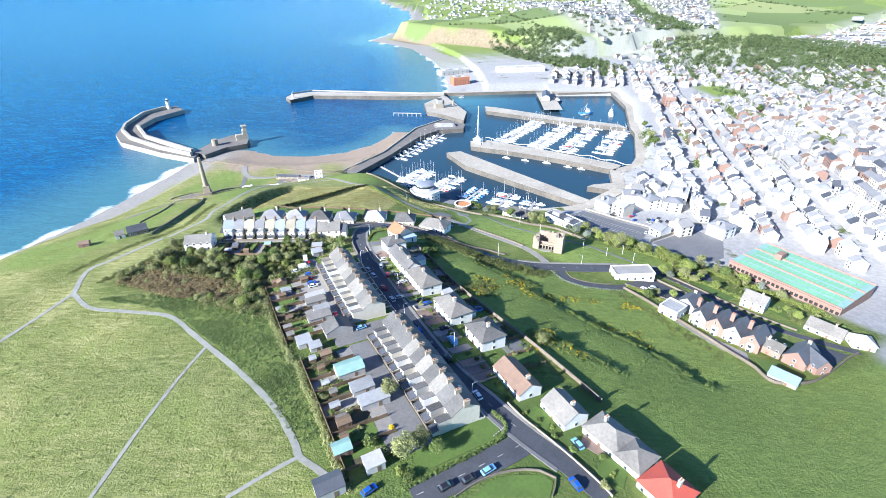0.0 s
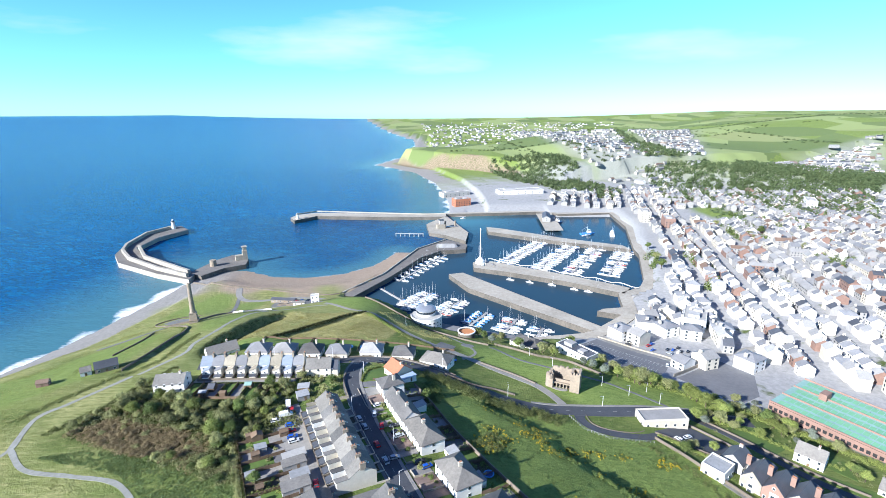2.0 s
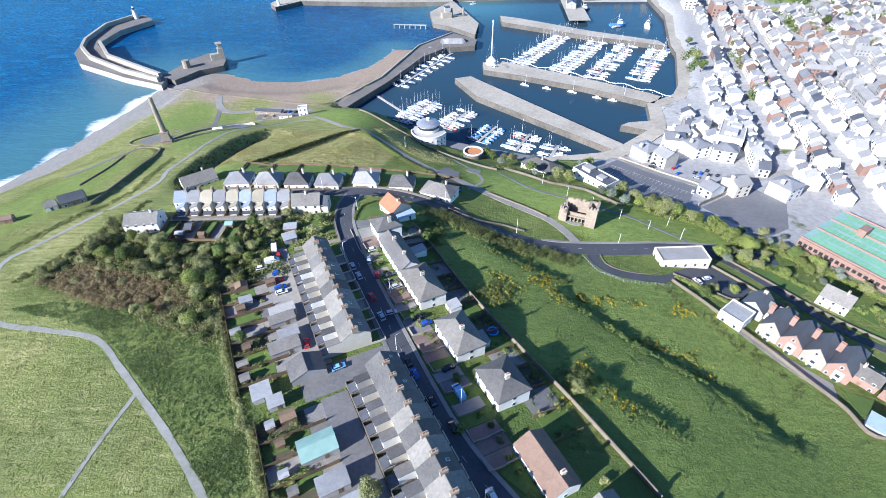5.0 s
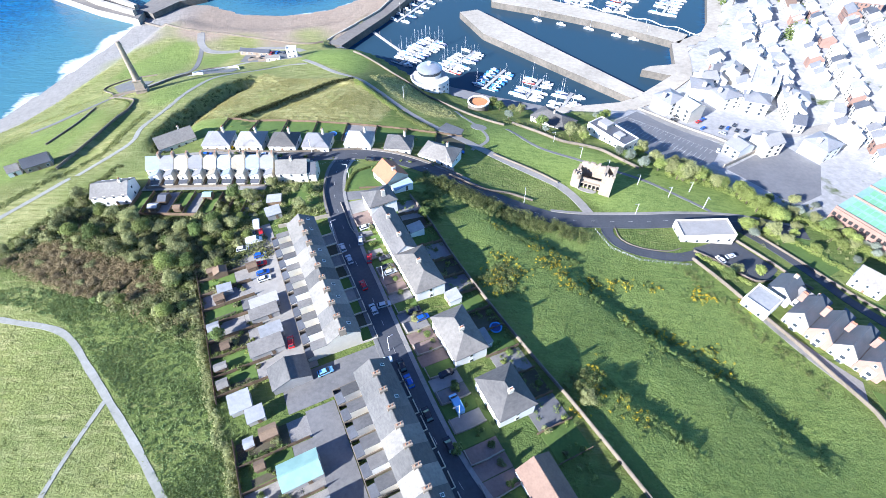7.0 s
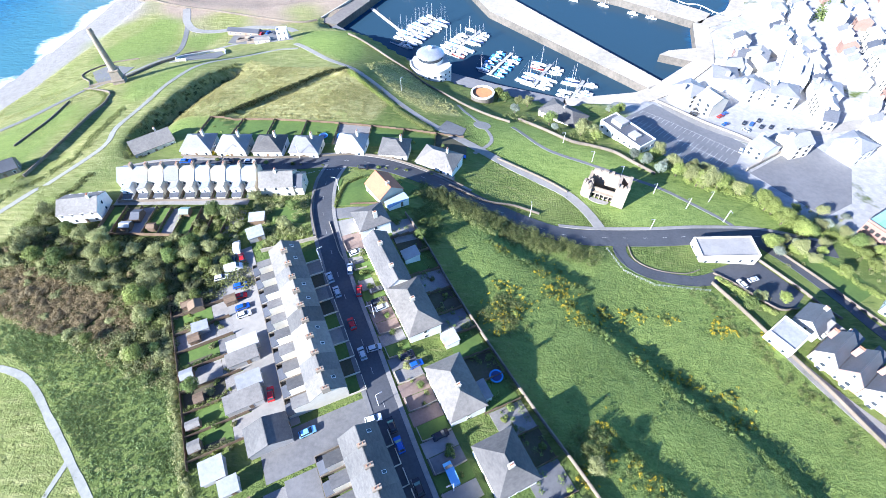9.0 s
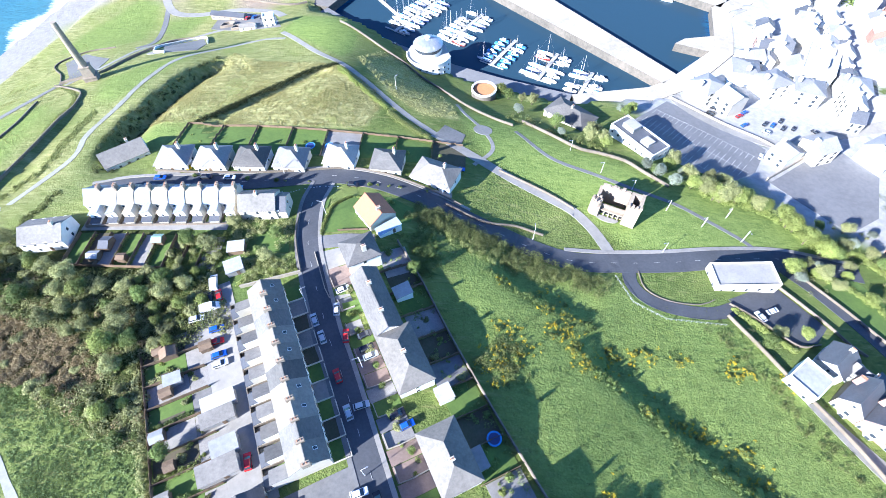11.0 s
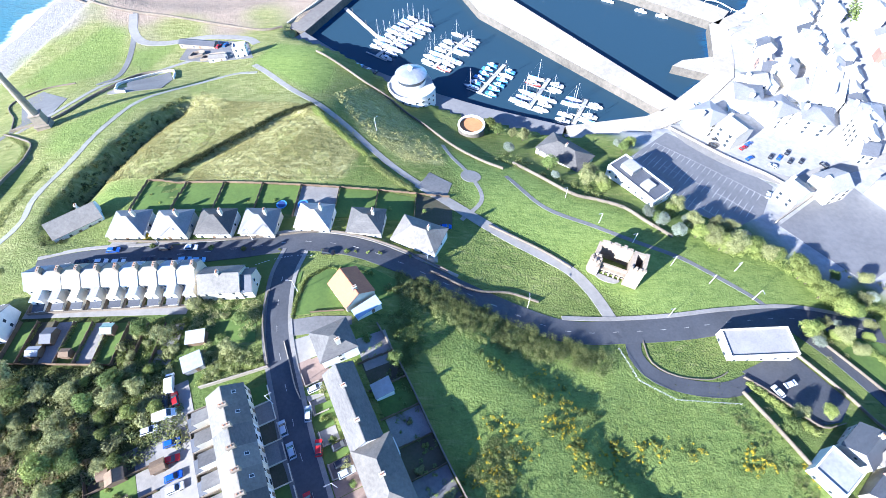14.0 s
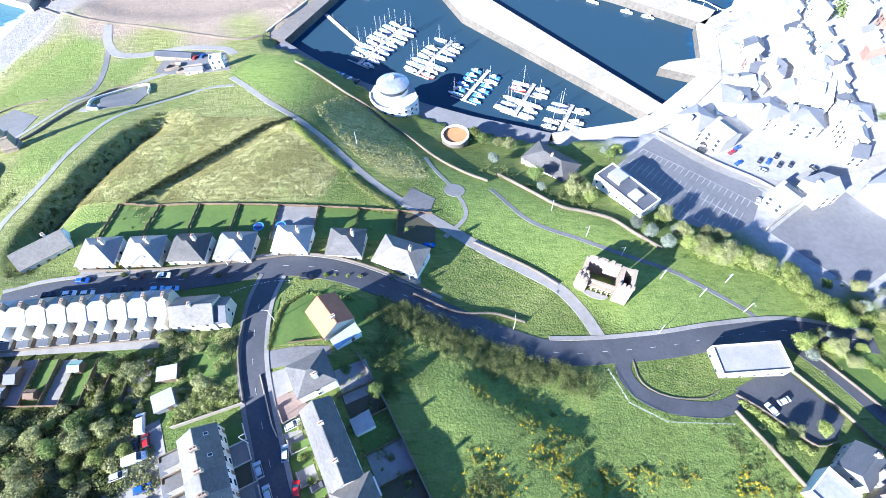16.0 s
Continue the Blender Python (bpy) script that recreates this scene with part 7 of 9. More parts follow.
thicket("field_weeds", [(x + prng.gauss(0, 2.2), y + prng.gauss(0, 1.8), prng.uniform(0.3, 0.9), prng.uniform(0.25, 0.8)) for x, y in [(17.4, 188), (18.3, 180.6), (14.4, 183.8), (32.9, 195.2), (68.6, 193), (73.2, 192.6), (92.6, 202.2), (94.7, 195.1), (98.8, 189.6), (99.8, 180.8), (103.2, 174.4), (76.4, 167.7), (79.1, 160.3), (81.5, 156.2), (88.3, 155.7), (36.5, 146.1), (39.4, 142.7), (35.9, 148.6), (32.5, 143.3), (47.1, 136.6), (50.5, 132.6), (100.9, 135.7), (101.5, 132.9), (60.4, 159), (79, 142.5), (85.8, 131.6), (104, 166.6), (84.9, 190.1), (20.8, 177.4)] for _ in range(9)], 30, 0.14, LEAF["green"], "clumps of rough weeds in the field", "rough growth", seed=11)
for x, y in [(-96.4, 254.4), (-93.3, 255.1), (-89.8, 254.7), (-87.4, 255.4)]:
    copy_thing(KINDS["yellow"], pose(x, y, gz(x, y)))
BRAMBLE = [(x + prng.gauss(0, 2.6), y + prng.gauss(0, 2.6), prng.uniform(0.7, 1.5), prng.uniform(0.5, 1.3)) for x, y in [(17.4, 188), (18.3, 180.6), (14.4, 183.8), (32.9, 195.2), (68.6, 193), (73.2, 192.6), (92.6, 202.2), (94.7, 195.1), (98.8, 189.6), (99.8, 180.8), (103.2, 174.4), (76.4, 167.7), (79.1, 160.3), (81.5, 156.2), (88.3, 155.7), (36.5, 146.1), (39.4, 142.7), (35.9, 148.6), (32.5, 143.3), (47.1, 136.6), (50.5, 132.6), (100.9, 135.7), (101.5, 132.9), (60.4, 159), (79, 142.5), (85.8, 131.6), (104, 166.6), (84.9, 190.1), (20.8, 177.4)][:3] for _ in range(26)] + [(x + prng.gauss(0, 2.4), y + prng.gauss(0, 2.4), prng.uniform(0.6, 1.3), prng.uniform(0.5, 1.2)) for x, y in [(17.4, 188), (18.3, 180.6), (14.4, 183.8), (32.9, 195.2), (68.6, 193), (73.2, 192.6), (92.6, 202.2), (94.7, 195.1), (98.8, 189.6), (99.8, 180.8), (103.2, 174.4), (76.4, 167.7), (79.1, 160.3), (81.5, 156.2), (88.3, 155.7), (36.5, 146.1), (39.4, 142.7), (35.9, 148.6), (32.5, 143.3), (47.1, 136.6), (50.5, 132.6), (100.9, 135.7), (101.5, 132.9), (60.4, 159), (79, 142.5), (85.8, 131.6), (104, 166.6), (84.9, 190.1), (20.8, 177.4)][15:19] for _ in range(14)]
thicket("bramble_bank", BRAMBLE, 70, 0.14, LEAF["hedge"], "bramble patches by the field's upper wall", "rough growth", seed=24)
thicket("gorse_flowers", [(x + prng.gauss(0, 2.0), y + prng.gauss(0, 1.6), prng.uniform(0.3, 0.7), prng.uniform(0.4, 0.9)) for x, y in [(37.5, 196.1), (37.7, 191.6), (32.3, 196.3), (48, 191.1), (52, 190.5), (56, 190), (58.7, 192), (39, 187.5), (42.6, 185.4), (64.3, 171.3), (67.6, 169.5), (57.8, 175.1), (81.2, 164.9), (84.3, 163.2), (77.1, 159.8), (80.1, 158.2), (85.2, 156.9), (72.8, 168.1), (17.1, 183), (21.2, 186.5), (14.8, 177.4), (32.9, 138.2), (40.3, 144.1), (45.4, 139.7), (50.9, 137.1), (40.5, 151.6), (91, 188.4), (90, 191), (105.2, 187.3), (17.4, 195.9), (20.4, 194.6), (34.9, 198.7), (37.4, 194.2), (30.9, 204.9), (38, 207.3), (30.1, 211.8), (18.5, 214.2), (14.1, 188.6), (16.7, 184.6), (64.3, 191.3), (72.7, 191.7), (88.8, 190.8), (89.2, 187.8), (48.6, 187.6), (11, 183.1), (24.4, 189.1), (38.8, 202.3)] for _ in range(9)], 16, 0.17, LEAF["yellow"], "yellow ragwort and gorse flowers in the field", "flowers", seed=25)
thicket("ditch_growth", belt([(-105.2, 284.1), (-91.5, 301), (-78, 315), (-68, 325), (-56.4, 332)], 0.22, 0.9, 0.6, 1.2, 0.6, 1.4), 60, 0.14, LEAF["ditch"], "growth along a sunken ditch, leaves darkened for its shade", "rough growth", seed=16)
thicket("hollow_growth", mounds([(-131, 250), (-138, 268), (-136, 290), (-132, 308), (-127, 328), (-119, 344), (-115, 340), (-122, 322), (-127, 300), (-130, 282), (-130, 264), (-125, 252)], 260, 0.6, 1.5, 0.5, 1.3), 70, 0.16, LEAF["ditch"], "bramble in the hollow, leaves darkened for its shaded side", "rough growth", seed=17)
along([(103.2, 269.8), (114, 267.2), (125.3, 265.8), (134.2, 260), (140.6, 250.2), (146.4, 240.8)], 2.2, ("olive", "light", "green", "light"), 0.8, 1.2, 2.6)
thicket("lawn_hedge", belt([(103.2, 269.8), (114, 267.2), (125.3, 265.8), (134.2, 260), (140.6, 250.2), (146.4, 240.8)], 0.5, 2.2, 1.0, 1.8, 1.2, 2.4), 90, 0.15, LEAF["light"], "dense hedge between the lawn and the car park", "hedge", "", 12)
for i, (x, y) in enumerate([(94.1, 285.1), (96.9, 279.1), (99.2, 272), (84.4, 277.1), (108.6, 278), (114.5, 277.4), (119, 273.6), (122.2, 269.7), (26.7, 339.1), (33.4, 336.6), (38.5, 334.1), (30.5, 321.4), (22.8, 342.1), (46.5, 308.1), (63.3, 305.5), (66.3, 297.4), (81.7, 329.6), (86.9, 329.1), (146.4, 240.8), (150.1, 236.4), (136.6, 231.1), (126.9, 228.3), (125, 232.5)]):
    plant(("olive", "silver", "light", "green", "olive")[i % 5], x, y, prng.uniform(0.75, 1.15))
for kind, x, y, k in (("silver", 81.5, 280.3, 1.1), ("silver", 85.1, 276, 1.2), ("silver", 90.8, 271.5, 1.2), ("olive", 110, 266, 1.5), ("olive", 104.6, 268.9, 1.2), ("light", 91.9, 282.4, 0.9), ("olive", 98.8, 277.2, 1.1), ("light", 67.1, 295, 0.9), ("olive", 60.4, 298.3, 1.1), ("silver", 47.9, 300.4, 0.8), ("green", 83.3, 325.6, 0.8)):
    plant(kind, x, y, k)
for i, (x, y) in enumerate([(-75.6, 232.2), (-70.4, 227.2), (-60.9, 224.4), (-55.3, 222.4), (-60.3, 216.9), (-55.9, 213.4), (-63.4, 211.8), (-82, 218.6), (-77.4, 215.1), (-74.9, 216.9), (-56.6, 232.4), (-10.3, 211.4), (-18.6, 217.5), (-77, 202.1), (-82.6, 208.3), (-83.7, 203.5), (-9.2, 90.9), (-18, 107.3), (-65.4, 209.8), (-65.2, 155.4), (1.7, 125), (36.1, 139.7)]):
    plant(("bush", "olive", "bush_olive", "green")[i % 4], x, y, prng.uniform(0.7, 1.0))
for i, (x, y) in enumerate([(241.5, 573.6), (232.3, 529.3), (225.6, 500.3), (282, 560.9), (270.1, 518.5), (267.2, 495.9), (263.6, 473.4), (260.2, 457.5), (386.4, 637), (392.1, 622.4), (415.5, 636.3), (417.2, 558), (402.8, 525.9), (410.2, 515.8), (401.3, 497), (419.7, 536), (398.9, 684.5), (383.2, 684.9), (494.1, 801.6)]):
    plant(("green", "olive")[i % 2], x, y, prng.uniform(1.1, 1.6))
for x, y in [(37.5, 196.1), (37.7, 191.6), (32.3, 196.3), (48, 191.1), (52, 190.5), (56, 190), (58.7, 192), (39, 187.5), (42.6, 185.4), (64.3, 171.3), (67.6, 169.5), (57.8, 175.1), (81.2, 164.9), (84.3, 163.2), (77.1, 159.8), (80.1, 158.2), (85.2, 156.9), (72.8, 168.1), (17.1, 183), (21.2, 186.5), (14.8, 177.4), (32.9, 138.2), (40.3, 144.1), (45.4, 139.7), (50.9, 137.1), (40.5, 151.6), (91, 188.4), (90, 191), (105.2, 187.3), (17.4, 195.9), (20.4, 194.6), (34.9, 198.7), (37.4, 194.2), (30.9, 204.9), (38, 207.3), (30.1, 211.8), (18.5, 214.2), (14.1, 188.6), (16.7, 184.6), (64.3, 191.3), (72.7, 191.7), (88.8, 190.8), (89.2, 187.8), (48.6, 187.6), (11, 183.1), (24.4, 189.1), (38.8, 202.3)]:
    plant("gorse", x + prng.uniform(-2.5, 2.5), y + prng.uniform(-2.5, 2.5), prng.uniform(0.5, 1.0))
thicket("garden_thicket", mounds(OVERGROWN, 170, 0.7, 1.9, 0.6, 1.9), 90, 0.17, LEAF["light"], "overgrown garden shrubs north of the terrace", "bushes", seed=18)
thicket("garden_thicket", mounds([(-65.4, 215.2), (-57.8, 216.5), (-49.6, 212.6), (-46, 208.7), (-55.6, 206.5), (-61.8, 204.4)], 46, 0.6, 1.6, 0.7, 2.2), 80, 0.16, LEAF["olive"], "overgrown corner garden at the terrace's end", "bushes", seed=19)
thicket("corner_hedge", belt([(-34.7, 243.1), (-39.8, 238.2), (-41.2, 230.1), (-41.1, 223.8)], 0.25, 0.35, 0.4, 0.7, 0.7, 1.1), 60, 0.10, LEAF["light"], "clipped yellow-green hedge curving round the corner lawn", "hedge", "", 81)
thicket("end_thicket", mounds([(-60.5, 213.2), (-48.3, 213.8), (-45.4, 208.5), (-52.5, 206.2), (-61.0, 203.4)], 90, 0.6, 1.3, 0.8, 1.6), 80, 0.14, LEAF["hedge"], "thick dark hedge above the terrace's end wall", "hedge", "", 82)
thicket("pair_shrubs", mounds([(-70, 231), (-60, 229.5), (-52, 229), (-50.5, 219), (-55, 217.5), (-57, 226), (-63, 226.5), (-63, 219.5), (-70, 219.5)], 80, 0.7, 1.5, 0.8, 2.2), 80, 0.15, LEAF["olive"], "tall olive shrubs round the shaded lawn", "bushes", seed=83)
thicket("strip_hedges", belt([(-114.2, 221), (-114.2, 210)], 0.5, 0.3, 0.4, 0.8, 0.7, 1.4) + belt([(-103.6, 221), (-103.6, 210)], 0.4, 0.4, 0.4, 0.9, 0.7, 1.6) + belt([(-98.3, 221), (-98.3, 210)], 0.6, 0.3, 0.4, 0.7, 0.6, 1.2) + belt([(-93.0, 221), (-93.0, 211)], 0.4, 0.5, 0.5, 1.0, 0.8, 1.8), 70, 0.12, LEAF["light"], "hedges between the narrow terrace gardens", "hedge", seed=84)
thicket("field_bank", mounds([(-12, 243.5), (4.7, 238.0), (20.5, 231), (34.6, 222), (34.6, 215), (13.1, 220.3), (-1.7, 227), (-9.7, 226)], 330, 0.6, 1.5, 0.4, 1.5), 80, 0.12, LEAF["hedge"], "broad bank of bramble and thorn below the road", "hedge", "", 85)
thicket("field_corner_growth", mounds([(-17, 228), (-5, 228), (-2, 218), (-4.3, 210), (-8.2, 206), (-11, 209), (-9.5, 216), (-14, 221)], 90, 0.7, 1.6, 0.6, 1.8), 80, 0.14, LEAF["green"], "dark thorn bushes in the field's upper corner", "bushes", seed=86)
thicket("quay_garden", mounds([(24, 313), (50, 295), (66, 285), (70, 290), (60, 301), (44, 308), (34, 318), (27, 322)], 70, 0.6, 1.6, 0.5, 1.6), 70, 0.15, LEAF["hedge"], "shrubby garden between the lawn wall and the quay houses", "bushes", seed=87)
thicket("end_hedge", belt([(-62.3, 203.4), (-57.1, 208.4), (-50.3, 208.6), (-45.2, 208.7)], 0.3, 0.5, 0.5, 0.9, 0.9, 1.6), 50, 0.14, LEAF["light"], "clipped hedge at the end of the terrace", "hedge", "", 20)
for i, (x, y) in enumerate([(148.8, 257.5), (146.8, 243.8), (134.8, 231.9), (157.3, 248), (162.6, 243.5), (164.1, 237.5), (170.5, 239.3), (170.3, 227.7), (179.3, 226.2), (180.8, 211.9), (175.5, 195.2), (127.7, 230.6), (163.4, 224.8), (165.1, 216.5), (108, 203.9), (102.4, 199.2), (188.5, 226.8), (174.6, 190.2), (169.4, 254.5), (159.4, 256.3)]):
    plant(("green", "olive", "light", "silver", "olive")[i % 5], x, y, prng.uniform(0.6, 1.0))
thicket("villa_shrubs", [(x + prng.gauss(0, 4), y + prng.gauss(0, 4), prng.uniform(0.7, 1.7), prng.uniform(0.6, 1.8)) for x, y in [(148.8, 257.5), (146.8, 243.8), (134.8, 231.9), (157.3, 248), (162.6, 243.5), (164.1, 237.5), (170.5, 239.3), (170.3, 227.7), (179.3, 226.2), (180.8, 211.9), (175.5, 195.2), (127.7, 230.6), (163.4, 224.8), (165.1, 216.5), (108, 203.9), (102.4, 199.2), (188.5, 226.8), (174.6, 190.2), (169.4, 254.5), (159.4, 256.3)] for _ in range(4)], 60, 0.17, LEAF["olive"], "shrubs in the gardens round the villas", "bushes", seed=23)
for i, (x, y) in enumerate([(128.5, 233.5), (133, 236), (138.6, 236.5), (146, 231), (154, 247), (157, 240), (163, 237), (164, 231), (168, 226), (176, 221), (172, 234), (183, 214), (190, 208), (196, 202), (150, 221), (140, 226), (169, 206), (175, 198), (186, 192), (196, 186), (120.5, 207), (118, 204.5)]):
    plant(("light", "olive", "silver", "light", "olive", "bush", "bush_light")[i % 7], x, y, prng.uniform(0.55, 0.95))
thicket("estate_hedge", belt([(128, 236), (146, 226), (158, 212), (172, 198)], 0.4, 1.2, 0.6, 1.3, 0.8, 1.8) + belt([(150, 250), (166, 236), (180, 218), (196, 198)], 0.3, 2.4, 0.8, 1.8, 1.0, 2.6) + belt([(97, 213), (104, 206), (112, 198)], 0.25, 0.8, 0.5, 1.0, 0.7, 1.5), 70, 0.16, LEAF["light"], "leafy hedges round the villa gardens", "hedge", seed=71)
# Muted leaf green for far growth, with distance haze in the colour.
LEAF["far"] = leaf_mat("leaf_far", (0.075, 0.110, 0.045), (0.16, 0.20, 0.085))
hedge_lines = []
for i in range(130):
    x0, y0, a = rng.uniform(150, 2700), rng.uniform(1250, 3600), rng.choice((0.3, 1.8)) + rng.uniform(-0.3, 0.3)
    hx, hy = math.cos(a) * rng.uniform(120, 260), math.sin(a) * rng.uniform(120, 260)
    hedge_lines.append([(x0 - hx, y0 - hy), (x0 + hx, y0 + hy), (x0 + hx + 7, y0 + hy + 7), (x0 - hx + 7, y0 - hy + 7)])
thicket("far_hedges", [m_ for h_ in hedge_lines for m_ in mounds(h_, 40, 3, 5, 3, 6)], 24, 1.3, LEAF["far"], "dark hedgerows between the far fields", "hedges", seed=51)
thicket("far_woods", [m_ for p_, k_ in (([(782, 2365.5), (644.8, 1361.1), (703.6, 1219.5), (485.6, 875.5), (392.6, 848.6), (538.5, 1368.1)], 900), ([(737.3, 1255.7), (948.9, 1062.2), (630.5, 705), (514, 757), (524, 910)], 1700), ([(120, 1325), (290, 1306.2), (352.7, 979.2), (307.4, 881.3), (151.1, 1163)], 560)) for m_ in mounds(p_, k_, 3.5, 7.5, 6, 13)], 46, 1.5, LEAF["far"], "dark green woods on the far hillsides", "trees", seed=52)
thicket("suburb_trees", [m_ for p_ in SUBURBS for m_ in mounds(p_, 170, 3, 6, 3, 7)], 34, 1.2, LEAF["far"], "garden trees between the far rows of houses", "trees", seed=54)
thicket("town_trees", [(x + prng.gauss(0, 4), y + prng.gauss(0, 5), prng.uniform(2.5, 4.5), prng.uniform(6, 10)) for x, y in [(233.5, 543.6), (228.3, 521.4), (273.3, 531.1), (269.9, 509.7), (265, 485.9), (257.2, 457.1), (248.9, 445.5), (380.9, 631.5), (380.2, 616.8), (384.2, 610.9), (381.5, 647), (397, 602), (467.8, 676.8), (494, 693.4), (406.4, 516.5), (408.4, 505.9), (407.4, 527.3), (397, 521), (566.9, 922.5), (627.4, 919.6), (619.4, 890.8), (395.2, 482.6), (432.2, 526.6), (439.5, 820.4), (445.6, 753), (465.3, 712.8), (398.3, 822.2), (391.3, 873.7)] for _ in range(4)], 90, 0.75, LEAF["green"], "clumps of street and garden trees in the town", "trees", seed=53)

# ---- boats ----
def boat_kind(L, B, hull_m, label, sail=True, cover=None):
    r = root("yacht" if sail else "motor_boat", 0, 0, 0, 0, label, "boat", "moored boats")
    bm = bmesh.new()
    st = [(-0.5, 0.72), (-0.3, 0.95), (0.0, 1.0), (0.25, 0.82), (0.42, 0.38), (0.5, 0.03)]
    rings = []
    for k, w in st:
        x, hw, sh = k * L, w * B / 2, 0.75 + 0.35 * max(0, k) + 0.05
        rings.append([bm.verts.new(p) for p in ((x, -hw, sh), (x, -hw * 0.8, 0.1), (x, 0, -0.35), (x, hw * 0.8, 0.1), (x, hw, sh))])
    for a, b in zip(rings, rings[1:]):
        for i in range(4):
            bm.faces.new((a[i], b[i], b[i + 1], a[i + 1]))
    bm.faces.new(rings[0])
    bmesh.ops.recalc_face_normals(bm, faces=bm.faces[:])
    part("hull", bm, M[hull_m], r)
    bm = bmesh.new()
    for (ka, wa), (kb, wb) in zip(st, st[1:]):
        bm.faces.new([bm.verts.new(p) for p in ((ka * L, -wa * B / 2 * 0.97, 0.74 + 0.35 * max(0, ka)), (kb * L, -wb * B / 2 * 0.97, 0.74 + 0.35 * max(0, kb)), (kb * L, wb * B / 2 * 0.97, 0.74 + 0.35 * max(0, kb)), (ka * L, wa * B / 2 * 0.97, 0.74 + 0.35 * max(0, ka)))])
    part("deck", bm, M["deck"], r)
    bm = bmesh.new()
    h = 0.5 if sail else 1.3
    prism(bm, [(-L * 0.16, -B * 0.3), (L * 0.22, -B * 0.2), (L * 0.28, 0), (L * 0.22, B * 0.2), (-L * 0.16, B * 0.3)], 0.72, 0.8 + h, [(-L * 0.14, -B * 0.25), (L * 0.14, -B * 0.16), (L * 0.18, 0), (L * 0.14, B * 0.16), (-L * 0.14, B * 0.25)])
    part("cabin", bm, M["white"], r)
    bm = bmesh.new()
    box(bm, -L * 0.13, L * 0.12, -B * 0.285, B * 0.285, 0.95, 0.98 + h * 0.4)
    part("cabin_window", bm, M["glass"], r)
    if sail:
        bm = bmesh.new()
        cyl(bm, L * 0.08, 0, 0.8, L * 1.25, 0.09, 0.06, 6)
        part("mast", bm, M["white"], r)
        bm = bmesh.new()
        beam(bm, (L * 0.06, 0, 1.9), (-L * 0.34, 0, 1.8), 0.16, 6)
        part("boom", bm, M[cover or "blue"], r, "furled sail under a cover")
        bm = bmesh.new()
        for e in ((L * 0.48, 0, 1.1), (-L * 0.48, 0, 0.9), (L * 0.05, B * 0.46, 0.9), (L * 0.05, -B * 0.46, 0.9)):
            beam(bm, (L * 0.08, 0, L * 1.2), e, 0.02, 3)
        part("rigging", bm, M["metal"], r)
    if cover and not sail:
        bm = bmesh.new()
        prism(bm, [(-L * 0.46, -B * 0.36), (-L * 0.16, -B * 0.36), (-L * 0.16, B * 0.36), (-L * 0.46, B * 0.36)], 0.78, 1.15)
        part("cockpit_cover", bm, M[cover], r)
    return r


BOATS = [boat_kind(10.5, 3.3, "white", "white sailing yacht moored at a pontoon"), boat_kind(8.5, 2.8, "white", "small white sailing yacht at a pontoon", True, "white"),
         boat_kind(8.0, 2.9, "white", "white motor cruiser moored at a pontoon", False), boat_kind(7.0, 2.5, "blue", "blue-hulled motor boat under a blue cover", False, "blue"),
         boat_kind(12.5, 3.8, "white", "large white sailing yacht with a tall mast"), boat_kind(9.5, 3.0, "navy", "navy-hulled sailing yacht at a pontoon"), boat_kind(9.0, 3.1, "red", "red-hulled fishing boat at a pontoon", False)]
brng = random.Random(5)


def pontoon(a, b, boats=True, gap=4.6, weights=(4, 3, 3, 0, 1), arms=True):
    a, b = Vector(a), Vector(b)
    u = (b - a).normalized()
    nrm, L = Vector((-u.y, u.x)), (b - a).length
    turn = math.degrees(math.atan2(u.y, u.x))
    r = root("pontoon", a.x, a.y, 0, turn, "floating timber pontoon with finger berths", "pontoon", "pontoons")
    bm = bmesh.new()
    box(bm, 0, L, -1.1, 1.1, 0.1, 0.55)
    part("walkway", bm, M["concrete"], r)
    n = int(L / gap)
    for i in range(n):
        for s in (-1, 1):
            if i % 2 == 0 and arms:
                bm = bmesh.new()
                y0, y1 = sorted((s * 1.1, s * 8.0))
                box(bm, i * gap + 0.2, i * gap + 0.9, y0, y1, 0.12, 0.5)
                part("finger", bm, M["concrete"], r)
            if boats and brng.random() < 0.88:
                k = brng.choices(range(7), (*weights, 1.6, 0.5))[0]
                p = a + u * (i * gap + 2.6) + nrm * s * (6.0 + brng.uniform(-0.3, 0.5))
                copy_thing(BOATS[k], pose(p.x, p.y, 0.05, 0, 0, turn + 90 * s + (180 if brng.random() < 0.6 else 0) + brng.uniform(-3, 3)))
    bm = bmesh.new()
    for i in range(3):
        cyl(bm, L * (0.15 + 0.35 * i), 1.3, -3, 3.2, 0.2, 0.2, 8)
    part("pile", bm, M["quay_dark"], r)


pontoon(*[(-66.2, 470.6), (-36.4, 430.2)], boats=False, arms=False)
for i, pp in enumerate(([(-41, 417.1), (-13.8, 456.4)], [(-6.4, 405.8), (14.8, 437.8)], [(19.3, 382.7), (35.1, 408.5)], [(45.5, 369.4), (59.5, 395.2)], [(66.8, 355.1), (77.7, 377)])):
    pontoon(*pp, weights=((4, 3, 3, 0, 1), (5, 3, 3, 0, 1), (1, 2, 1, 7, 1), (3, 3, 4, 0, 1), (3, 3, 3, 1, 1))[i])
for pp in ([(64.1, 544.4), (147.8, 669.2)], [(101.7, 523.8), (167.4, 625.2)], [(132.8, 508.3), (195.2, 611.3)], [(171.4, 502.2), (227.8, 602.9)]):
    pontoon(*pp, gap=7.2, weights=(5, 3, 2, 0, 2))
